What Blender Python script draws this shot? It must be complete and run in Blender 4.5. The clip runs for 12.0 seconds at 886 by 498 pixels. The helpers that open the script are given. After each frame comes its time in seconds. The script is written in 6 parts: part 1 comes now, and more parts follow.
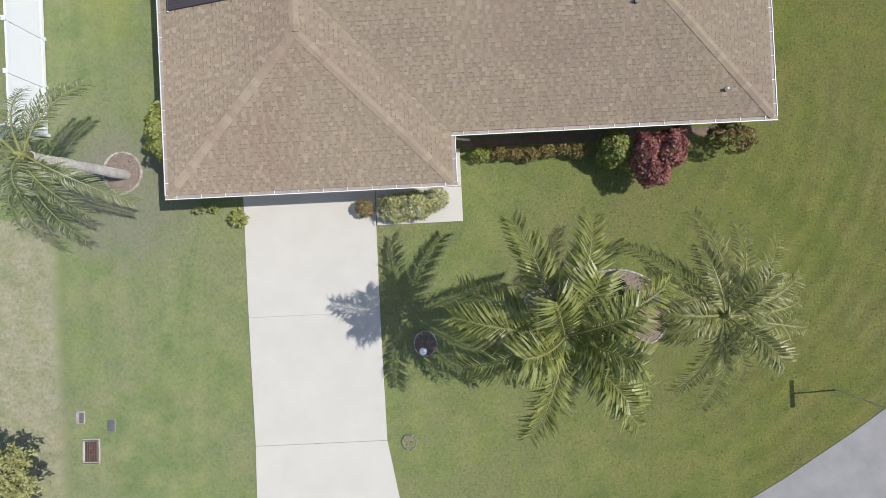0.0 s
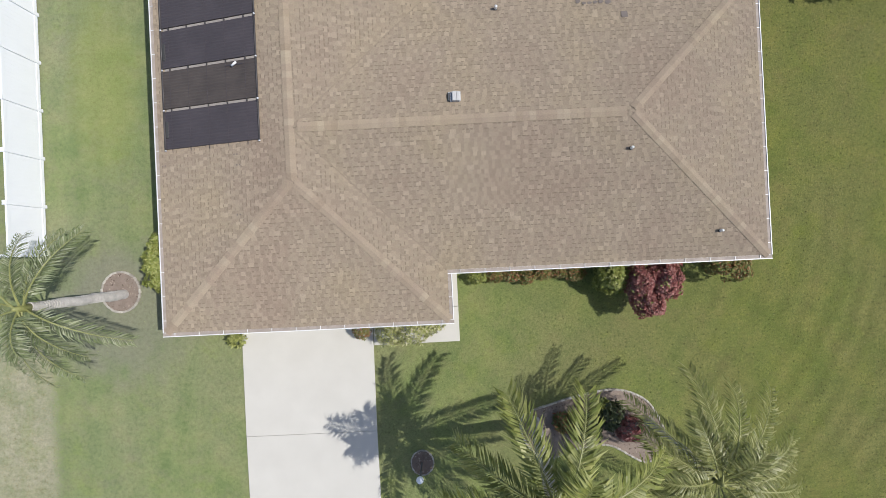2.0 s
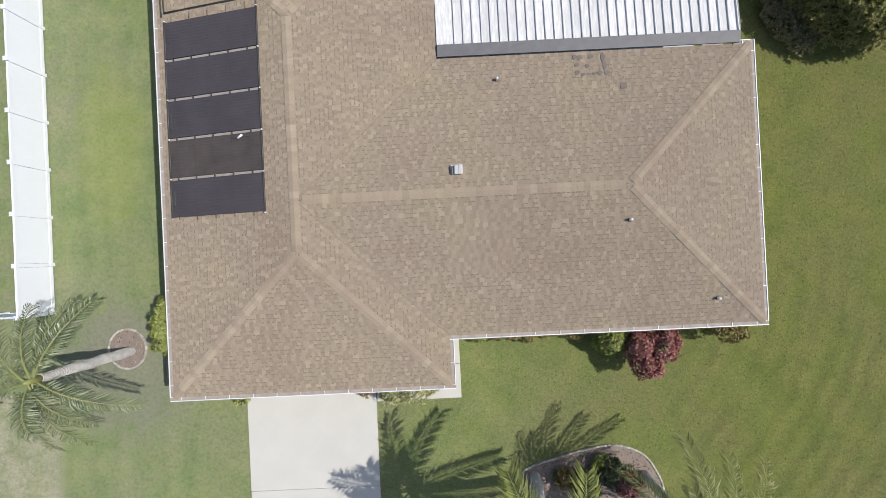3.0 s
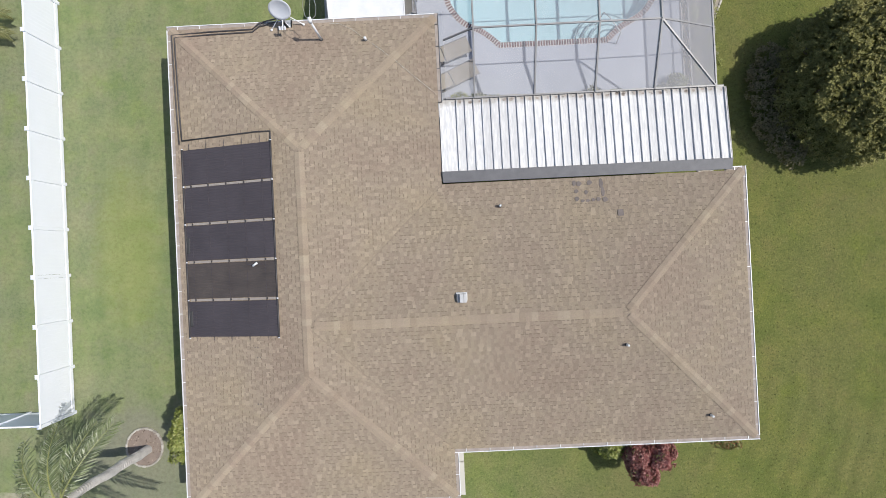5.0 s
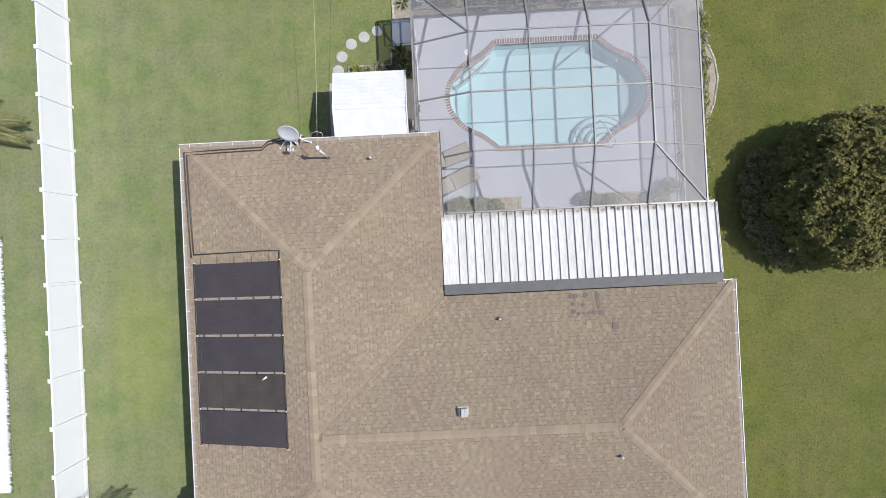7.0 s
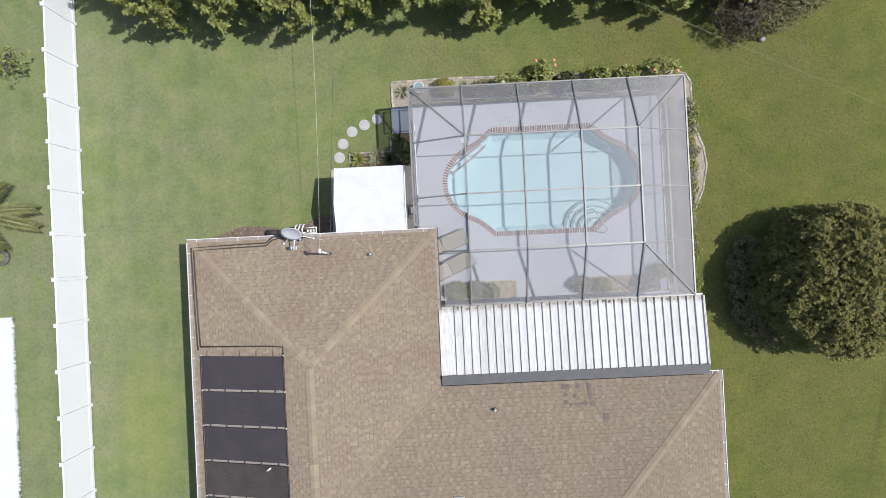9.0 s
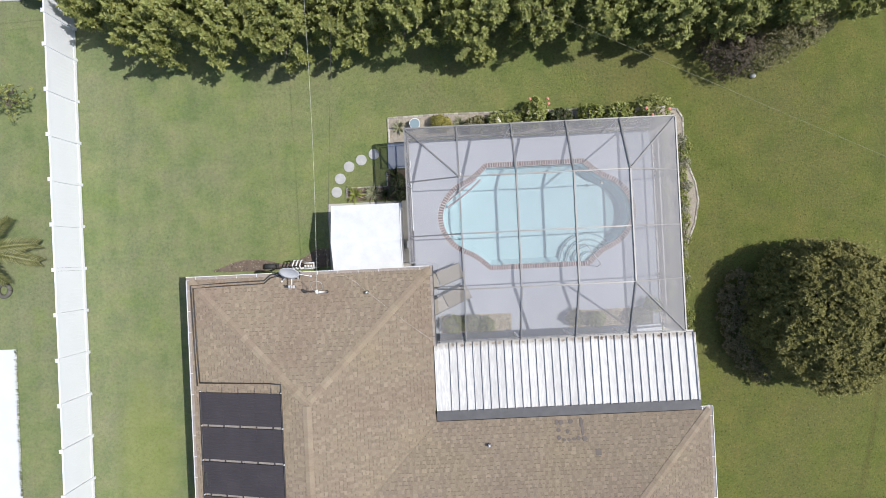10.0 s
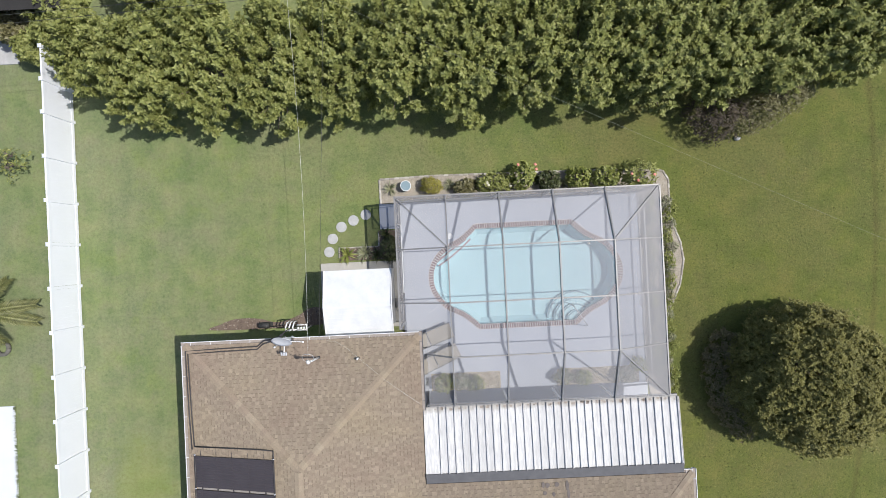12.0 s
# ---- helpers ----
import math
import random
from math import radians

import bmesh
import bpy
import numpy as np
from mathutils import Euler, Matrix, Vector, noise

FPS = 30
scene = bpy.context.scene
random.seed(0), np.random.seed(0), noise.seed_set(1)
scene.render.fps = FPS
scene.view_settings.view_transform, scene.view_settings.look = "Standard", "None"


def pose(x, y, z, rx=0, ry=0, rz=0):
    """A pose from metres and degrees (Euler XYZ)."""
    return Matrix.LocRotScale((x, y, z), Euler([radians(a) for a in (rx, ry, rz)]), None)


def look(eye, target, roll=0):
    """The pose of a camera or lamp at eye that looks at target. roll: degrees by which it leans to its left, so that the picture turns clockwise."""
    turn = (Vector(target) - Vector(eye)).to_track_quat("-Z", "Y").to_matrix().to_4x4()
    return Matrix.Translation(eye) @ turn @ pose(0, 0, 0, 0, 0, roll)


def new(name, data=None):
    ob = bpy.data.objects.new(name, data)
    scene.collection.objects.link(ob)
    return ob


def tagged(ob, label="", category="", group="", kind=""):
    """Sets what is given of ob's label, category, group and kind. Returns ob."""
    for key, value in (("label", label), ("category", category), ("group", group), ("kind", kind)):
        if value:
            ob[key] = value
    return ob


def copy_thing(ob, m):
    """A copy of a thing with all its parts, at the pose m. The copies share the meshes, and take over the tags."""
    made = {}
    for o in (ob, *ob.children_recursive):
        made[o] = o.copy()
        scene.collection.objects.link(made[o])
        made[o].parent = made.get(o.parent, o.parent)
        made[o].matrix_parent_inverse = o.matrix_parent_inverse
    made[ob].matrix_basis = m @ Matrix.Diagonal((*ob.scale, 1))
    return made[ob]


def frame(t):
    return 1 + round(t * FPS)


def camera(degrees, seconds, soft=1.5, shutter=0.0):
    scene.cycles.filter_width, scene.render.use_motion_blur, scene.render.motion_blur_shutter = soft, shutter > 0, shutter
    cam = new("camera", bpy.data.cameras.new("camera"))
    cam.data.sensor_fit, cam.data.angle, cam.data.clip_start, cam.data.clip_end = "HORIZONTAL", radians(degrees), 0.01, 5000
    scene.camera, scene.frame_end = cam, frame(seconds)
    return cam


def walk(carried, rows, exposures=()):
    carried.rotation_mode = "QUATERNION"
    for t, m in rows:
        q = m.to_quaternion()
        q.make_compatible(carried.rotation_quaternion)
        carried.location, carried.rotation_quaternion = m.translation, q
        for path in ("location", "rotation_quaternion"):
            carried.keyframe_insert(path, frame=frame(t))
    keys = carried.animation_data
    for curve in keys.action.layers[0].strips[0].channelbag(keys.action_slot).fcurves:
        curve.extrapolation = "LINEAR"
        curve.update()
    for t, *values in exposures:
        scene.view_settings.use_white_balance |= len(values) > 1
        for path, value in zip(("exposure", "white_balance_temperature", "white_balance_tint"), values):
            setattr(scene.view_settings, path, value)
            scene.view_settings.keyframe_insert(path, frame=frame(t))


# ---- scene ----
cam = camera(81.28, 12.0, soft=0.72)
# t, x, y, z of the eye; it looks straight down with a small fixed lean
PATH = [
    (0.0, 9.091, -2.167, 19.426),
    (0.5, 9.196, -1.025, 19.451),
    (1.0, 9.293, 0.082, 19.446),
    (1.5, 9.371, 1.203, 19.47),
    (2.0, 9.421, 2.333, 19.549),
    (2.5, 9.447, 3.451, 19.685),
    (3.0, 9.454, 4.542, 19.863),
    (3.5, 9.452, 5.6, 20.068),
    (4.0, 9.449, 6.629, 20.282),
    (4.5, 9.453, 7.64, 20.494),
    (5.0, 9.465, 8.644, 20.697),
    (5.5, 9.487, 9.648, 20.891),
    (6.0, 9.516, 10.654, 21.078),
    (6.5, 9.551, 11.653, 21.264),
    (7.0, 9.59, 12.633, 21.45),
    (7.5, 9.635, 13.579, 21.638),
    (8.0, 9.691, 14.477, 21.828),
    (8.5, 9.762, 15.32, 22.015),
    (9.0, 9.856, 16.105, 22.198),
    (9.5, 9.974, 16.842, 22.376),
    (10.0, 10.114, 17.544, 22.551),
    (10.5, 10.265, 18.228, 22.725),
    (11.0, 10.413, 18.902, 22.891),
    (11.5, 10.544, 19.553, 23.017),
    (12.0, 10.665, 20.139, 23.015),
]
walk(cam, [(t, pose(x, y, z, 0.380, 0.347, -2.738)) for t, x, y, z in PATH])

# ---- sky, sun, exposure ----
world = bpy.data.worlds.new("sky")
scene.world = world
world.use_nodes = True
sky = world.node_tree.nodes.new("ShaderNodeTexSky")
sky.sky_type, sky.sun_disc = "NISHITA", False
sky.sun_elevation, sky.sun_rotation = radians(57.9), radians(88)
sky.air_density, sky.dust_density = 1.0, 1.5
world.node_tree.links.new(sky.outputs[0], world.node_tree.nodes["Background"].inputs[0])
world.node_tree.nodes["Background"].inputs[1].default_value = 0.122
sun = new("sun", bpy.data.lights.new("sun", "SUN"))
sun.data.energy, sun.data.angle, sun.data.color = 4.1, radians(0.53), (1.0, 0.965, 0.91)
sun.matrix_world = look((9.0, 10.36, 14.33), (0, 10, 0))
scene.view_settings.exposure = 0.04


# ---- materials ----
def ramp(nt, fac, stops):
    n = nt.nodes.new("ShaderNodeValToRGB")
    el = n.color_ramp.elements
    while len(el) < len(stops):
        el.new(0.5)
    for e, (p, c) in zip(el, stops):
        e.position, e.color = p, (*c, 1)
    nt.links.new(fac, n.inputs[0])
    return n.outputs[0]


def noise_tex(nt, vec, scale, detail=4, rough=0.55):
    n = nt.nodes.new("ShaderNodeTexNoise")
    n.inputs["Scale"].default_value, n.inputs["Detail"].default_value, n.inputs["Roughness"].default_value = scale, detail, rough
    nt.links.new(vec, n.inputs["Vector"])
    return n.outputs[0]


def arith(nt, op, a, b):
    n = nt.nodes.new("ShaderNodeMath")
    n.operation = op
    for i, v in enumerate((a, b)):
        if isinstance(v, (int, float)):
            n.inputs[i].default_value = v
        else:
            nt.links.new(v, n.inputs[i])
    return n.outputs[0]


def blend(nt, fac, a, b, kind="MIX"):
    n = nt.nodes.new("ShaderNodeMix")
    n.data_type, n.blend_type = "RGBA", kind
    for sock, v in ((n.inputs[0], fac), (n.inputs[6], a), (n.inputs[7], b)):
        if isinstance(v, (int, float)):
            sock.default_value = v
        elif isinstance(v, tuple):
            sock.default_value = (*v, 1)
        else:
            nt.links.new(v, sock)
    return n.outputs[2]


def start(name):
    m = bpy.data.materials.new(name)
    m.use_nodes = True
    nt = m.node_tree
    bsdf = nt.nodes["Principled BSDF"]
    pos = nt.nodes.new("ShaderNodeNewGeometry")
    return m, nt, bsdf, pos


def pick(nt, pos):
    """A random number for each piece, whether an object or an island of a mesh."""
    info = nt.nodes.new("ShaderNodeObjectInfo")
    return arith(nt, "FRACT", arith(nt, "ADD", info.outputs["Random"], pos.outputs["Random Per Island"]), 0.0)


def mat(name, dark, light, scale=2.0, fine=40.0, rough=0.8, metal=0.0, bump=0.2, vary=0.0, grain=0.35, spec=0.5):
    """Colour between dark and light at two scales, with fine relief; vary: tone that differs from piece to piece."""
    m, nt, bsdf, pos = start(name)
    p = pos.outputs["Position"]
    big, small = noise_tex(nt, p, scale, 5), noise_tex(nt, p, fine, 3, 0.6)
    f = arith(nt, "ADD", arith(nt, "MULTIPLY", big, 1 - grain), arith(nt, "MULTIPLY", small, grain))
    if vary:
        f = arith(nt, "ADD", f, arith(nt, "MULTIPLY", arith(nt, "SUBTRACT", pick(nt, pos), 0.5), vary))
    nt.links.new(ramp(nt, f, [(0.28, dark), (0.72, light)]), bsdf.inputs["Base Color"])
    bsdf.inputs["Roughness"].default_value, bsdf.inputs["Metallic"].default_value = rough, metal
    bsdf.inputs["Specular IOR Level"].default_value = spec
    if bump:
        b = nt.nodes.new("ShaderNodeBump")
        b.inputs["Strength"].default_value, b.inputs["Distance"].default_value = bump, 0.02
        nt.links.new(small, b.inputs["Height"])
        nt.links.new(b.outputs[0], bsdf.inputs["Normal"])
    return m


def leaf_mat(name, tones, rough=0.45, through_leaf=0.25):
    """Leaves: tones picked leaf by leaf, a little light passing through them."""
    m, nt, bsdf, pos = start(name)
    n = len(tones) - 1
    col = ramp(nt, pick(nt, pos), [(i / n, c) for i, c in enumerate(tones)])
    shade = noise_tex(nt, pos.outputs["Position"], 1.3, 3)
    col = blend(nt, 0.5, col, ramp(nt, shade, [(0.3, (0.55, 0.55, 0.55)), (0.7, (1.0, 1.0, 1.0))]), "MULTIPLY")
    nt.links.new(col, bsdf.inputs["Base Color"])
    bsdf.inputs["Roughness"].default_value = rough
    tr = nt.nodes.new("ShaderNodeBsdfTranslucent")
    nt.links.new(col, tr.inputs[0])
    mx = nt.nodes.new("ShaderNodeMixShader")
    mx.inputs[0].default_value = through_leaf
    nt.links.new(bsdf.outputs[0], mx.inputs[1])
    nt.links.new(tr.outputs[0], mx.inputs[2])
    nt.links.new(mx.outputs[0], nt.nodes["Material Output"].inputs[0])
    return m


def lawn_mat():
    """Mown lawn: green with brownish and yellowish patches, and the neighbour's dry grass in the south-west."""
    m, nt, bsdf, pos = start("lawn")
    p = pos.outputs["Position"]
    sep = nt.nodes.new("ShaderNodeSeparateXYZ")
    nt.links.new(p, sep.inputs[0])
    X, Y = sep.outputs[0], sep.outputs[1]
    blades, tufts, patches, wide = noise_tex(nt, p, 32, 4, 0.75), noise_tex(nt, p, 7, 5, 0.7), noise_tex(nt, p, 0.8, 4, 0.6), noise_tex(nt, p, 0.22, 3)
    green = ramp(nt, patches, [(0.32, (0.138, 0.182, 0.066)), (0.5, (0.176, 0.212, 0.080)), (0.68, (0.218, 0.234, 0.096))])
    worn = ramp(nt, tufts, [(0.3, (0.176, 0.182, 0.100)), (0.7, (0.226, 0.228, 0.130))])
    col = blend(nt, ramp(nt, wide, [(0.42, (0, 0, 0)), (0.64, (0.55, 0.55, 0.55))]), green, worn)
    # uneven growth: tufts of darker, yellower and browner grass a hand to a stride across
    mottle = ramp(nt, noise_tex(nt, p, 2.6, 5, 0.68), [(0.30, (0.80, 0.86, 0.80)), (0.45, (1, 1, 1)), (0.58, (1.0, 1.0, 1.0)), (0.74, (1.18, 1.12, 1.10))])
    col = blend(nt, 0.8, col, mottle, "MULTIPLY")
    brown = ramp(nt, noise_tex(nt, p, 1.15, 6, 0.72), [(0.49, (0, 0, 0)), (0.70, (0.45, 0.45, 0.45))])
    col = blend(nt, brown, col, (0.204, 0.190, 0.110))
    lush = ramp(nt, noise_tex(nt, p, 0.55, 5, 0.7), [(0.54, (0, 0, 0)), (0.70, (0.5, 0.5, 0.5))])
    col = blend(nt, lush, col, (0.185, 0.232, 0.062))
    # mower tracks: straight ones beside the fence, rounds that follow the street corner
    ring = arith(nt, "SQRT", arith(nt, "ADD", arith(nt, "POWER", arith(nt, "SUBTRACT", X, 12.0), 2.0), arith(nt, "POWER", arith(nt, "SUBTRACT", Y, 4.5), 2.0)), 0.0)
    rounds = arith(nt, "SINE", arith(nt, "ADD", arith(nt, "MULTIPLY", ring, 7.5), arith(nt, "MULTIPLY", patches, 6.0)), 0.0)
    rounds = arith(nt, "MULTIPLY", rounds, arith(nt, "MINIMUM", arith(nt, "MAXIMUM", arith(nt, "MULTIPLY", arith(nt, "SUBTRACT", X, 16.5), 0.16), 0.0), 1.0))
    rounds = arith(nt, "MULTIPLY", rounds, arith(nt, "MINIMUM", arith(nt, "MAXIMUM", arith(nt, "MULTIPLY", arith(nt, "SUBTRACT", 5.0, Y), 0.2), 0.0), 1.0))
    rounds = arith(nt, "MULTIPLY", rounds, ramp(nt, noise_tex(nt, p, 0.45, 3), [(0.38, (0.15, 0.15, 0.15)), (0.62, (1.2, 1.2, 1.2))]))
    rows_ = arith(nt, "MULTIPLY", arith(nt, "SINE", arith(nt, "ADD", arith(nt, "MULTIPLY", X, 7.0), arith(nt, "MULTIPLY", patches, 9.0)), 0.0), arith(nt, "MULTIPLY", arith(nt, "LESS_THAN", X, 0.0), 0.25))
    track = arith(nt, "ADD", arith(nt, "MULTIPLY", arith(nt, "ADD", rounds, rows_), 0.5), 0.5)
    col = blend(nt, 0.34, col, ramp(nt, track, [(0.1, (0.62, 0.66, 0.55)), (0.9, (1.15, 1.12, 1.05))]), "MULTIPLY")
    # a worn wheel line that bends round the plot
    bend = arith(nt, "ADD", X, arith(nt, "MULTIPLY", arith(nt, "POWER", arith(nt, "SUBTRACT", 24.0, Y), 2.0), 0.0072))
    off = arith(nt, "ABSOLUTE", arith(nt, "ADD", arith(nt, "SUBTRACT", bend, 29.95), arith(nt, "MULTIPLY", tufts, 0.2)), 0.0)
    line = ramp(nt, off, [(0.03, (0.3, 0.3, 0.3)), (0.2, (0, 0, 0))])
    line = blend(nt, 1.0, line, ramp(nt, arith(nt, "MULTIPLY", Y, 0.1), [(0.4, (0, 0, 0)), (0.7, (1, 1, 1))]), "MULTIPLY")
    col = blend(nt, line, col, (0.10, 0.085, 0.05))
    # fresh yellowish growth between the fence and the house
    fx = arith(nt, "POWER", arith(nt, "MULTIPLY", arith(nt, "ADD", X, 3.3), 0.62), 2.0)
    fy = arith(nt, "POWER", arith(nt, "MULTIPLY", arith(nt, "SUBTRACT", Y, 9.4), 0.26), 2.0)
    fresh = ramp(nt, arith(nt, "ADD", arith(nt, "ADD", fx, fy), arith(nt, "MULTIPLY", arith(nt, "SUBTRACT", tufts, 0.5), 1.6)), [(0.1, (0.46, 0.46, 0.46)), (1.2, (0, 0, 0))])
    col = blend(nt, fresh, col, (0.225, 0.252, 0.060))
    # thin greyish turf round the ringed palm
    away = arith(nt, "SQRT", arith(nt, "ADD", arith(nt, "POWER", arith(nt, "ADD", X, 2.9), 2.0), arith(nt, "POWER", arith(nt, "SUBTRACT", Y, 0.6), 2.0)), 0.0)
    bare = ramp(nt, arith(nt, "SUBTRACT", arith(nt, "ADD", patches, 0.55), arith(nt, "MULTIPLY", away, 0.27)), [(0.2, (0, 0, 0)), (0.55, (0.6, 0.6, 0.6))])
    col = blend(nt, bare, col, (0.185, 0.180, 0.122))
    # dry neighbour plot
    edge = arith(nt, "ADD", X, arith(nt, "MULTIPLY", arith(nt, "SUBTRACT", tufts, 0.5), 1.2))
    west = arith(nt, "MINIMUM", arith(nt, "MAXIMUM", arith(nt, "MULTIPLY", arith(nt, "SUBTRACT", -5.45, edge), 2.2), 0.0), 1.0)
    dry = arith(nt, "MULTIPLY", west, arith(nt, "LESS_THAN", arith(nt, "ADD", Y, patches), 0.3))
    straw = ramp(nt, tufts, [(0.3, (0.285, 0.265, 0.158)), (0.5, (0.312, 0.290, 0.178)), (0.72, (0.345, 0.322, 0.205))])
    mixed = ramp(nt, noise_tex(nt, p, 1.4, 5, 0.7), [(0.38, (0.30, 0.30, 0.30)), (0.60, (0.78, 0.78, 0.78))])
    col = blend(nt, arith(nt, "MULTIPLY", dry, mixed), col, straw)
    fleck = ramp(nt, blades, [(0.3, (0.68, 0.70, 0.65)), (0.5, (1.0, 1.0, 1.0)), (0.7, (1.55, 1.51, 1.45))])
    fine_fac = arith(nt, "MINIMUM", arith(nt, "MAXIMUM", arith(nt, "MULTIPLY", arith(nt, "ADD", X, 8.0), 0.045), 0.18), 0.85)
    col = blend(nt, fine_fac, col, fleck, "MULTIPLY")
    specks = ramp(nt, noise_tex(nt, p, 12, 4, 0.65), [(0.33, (0.36, 0.38, 0.34)), (0.43, (1, 1, 1)), (0.58, (1, 1, 1)), (0.68, (1.4, 1.38, 1.3))])
    east = arith(nt, "MINIMUM", arith(nt, "MAXIMUM", arith(nt, "MULTIPLY", arith(nt, "ADD", X, 3.0), 0.05), 0.15), 0.95)
    col = blend(nt, east, col, specks, "MULTIPLY")
    # haze put into the colour: paler and bluer westward, darker and warmer eastward
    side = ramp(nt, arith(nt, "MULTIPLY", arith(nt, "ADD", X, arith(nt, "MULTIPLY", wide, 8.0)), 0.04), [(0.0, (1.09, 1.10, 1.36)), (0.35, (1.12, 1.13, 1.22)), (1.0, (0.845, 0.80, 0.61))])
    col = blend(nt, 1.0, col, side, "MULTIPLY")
    clump = ramp(nt, tufts, [(0.25, (0.62, 0.64, 0.60)), (0.5, (1, 1, 1)), (0.75, (1.22, 1.2, 1.15))])
    col = blend(nt, 0.6, col, clump, "MULTIPLY")
    nt.links.new(col, bsdf.inputs["Base Color"])
    bsdf.inputs["Roughness"].default_value, bsdf.inputs["Specular IOR Level"].default_value = 0.9, 0.1
    bsdf.inputs["Diffuse Roughness"].default_value = 0.35
    b = nt.nodes.new("ShaderNodeBump")
    b.inputs["Strength"].default_value, b.inputs["Distance"].default_value = 0.6, 0.04
    nt.links.new(arith(nt, "ADD", blades, tufts), b.inputs["Height"])
    nt.links.new(b.outputs[0], bsdf.inputs["Normal"])
    return m


def shingle_mat(name, tones):
    """Mineral granules on asphalt, tone by tone from tab to tab, with pale streaks and reddish patches."""
    m, nt, bsdf, pos = start(name)
    p = pos.outputs["Position"]
    n = len(tones) - 1
    col = ramp(nt, pick(nt, pos), [(i / n, c) for i, c in enumerate(tones)])
    stain = ramp(nt, noise_tex(nt, p, 0.35, 4), [(0.35, (0.95, 0.92, 0.93)), (0.5, (1, 1, 1)), (0.68, (1.05, 1.05, 0.99))])
    grit = ramp(nt, noise_tex(nt, p, 120, 2, 0.7), [(0.3, (0.72, 0.72, 0.72)), (0.7, (1.22, 1.22, 1.22))])
    col = blend(nt, 1.0, blend(nt, 1.0, col, stain, "MULTIPLY"), grit, "MULTIPLY")
    nt.links.new(col, bsdf.inputs["Base Color"])
    bsdf.inputs["Roughness"].default_value, bsdf.inputs["Specular IOR Level"].default_value = 0.9, 0.15
    bsdf.inputs["Diffuse Roughness"].default_value = 0.5
    return m


def screen_mat(name, cover, tone, glare=0.0):
    """Insect screen: woven so fine that it reads as a grey veil."""
    m, nt, bsdf, pos = start(name)
    bsdf.inputs["Base Color"].default_value = (*tone, 1)
    bsdf.inputs["Roughness"].default_value = 0.55
    upward = nt.nodes.new("ShaderNodeCombineXYZ")          # round threads scatter alike, however the panel leans
    upward.inputs[2].default_value = 1.0
    nt.links.new(upward.outputs[0], bsdf.inputs["Normal"])
    clear = nt.nodes.new("ShaderNodeBsdfTransparent")
    mx = nt.nodes.new("ShaderNodeMixShader")
    mx.inputs[0].default_value = cover
    if glare:                                              # sun sheen put in as pale cover, thicker towards the tree side
        sep = nt.nodes.new("ShaderNodeSeparateXYZ")
        nt.links.new(pos.outputs["Position"], sep.inputs[0])
        far = arith(nt, "ADD", sep.outputs[0], arith(nt, "MULTIPLY", noise_tex(nt, pos.outputs["Position"], 0.8, 4), 1.2))
        sheen = ramp(nt, arith(nt, "MULTIPLY", arith(nt, "SUBTRACT", far, 14.2), 0.2), [(0.0, (0, 0, 0)), (1.0, (1, 1, 1))])
        nt.links.new(arith(nt, "ADD", arith(nt, "MULTIPLY", sheen, glare), cover), mx.inputs[0])
        nt.links.new(blend(nt, sheen, tone, (0.555, 0.552, 0.575)), bsdf.inputs["Base Color"])
    nt.links.new(clear.outputs[0], mx.inputs[1])
    nt.links.new(bsdf.outputs[0], mx.inputs[2])
    nt.links.new(mx.outputs[0], nt.nodes["Material Output"].inputs[0])
    return m


def water_mat():
    m, nt, bsdf, pos = start("pool_water")
    clear = nt.nodes.new("ShaderNodeBsdfTransparent")
    clear.inputs[0].default_value = (0.90, 0.975, 0.985, 1)
    gloss = nt.nodes.new("ShaderNodeBsdfGlossy")
    gloss.inputs["Roughness"].default_value = 0.03
    fres = nt.nodes.new("ShaderNodeFresnel")
    fres.inputs["IOR"].default_value = 1.33
    b = nt.nodes.new("ShaderNodeBump")
    b.inputs["Strength"].default_value, b.inputs["Distance"].default_value = 0.25, 0.02
    nt.links.new(noise_tex(nt, pos.outputs["Position"], 5, 3), b.inputs["Height"])
    nt.links.new(b.outputs[0], gloss.inputs["Normal"])
    mx = nt.nodes.new("ShaderNodeMixShader")
    nt.links.new(fres.outputs[0], mx.inputs[0])
    nt.links.new(clear.outputs[0], mx.inputs[1])
    nt.links.new(gloss.outputs[0], mx.inputs[2])
    nt.links.new(mx.outputs[0], nt.nodes["Material Output"].inputs[0])
    return m


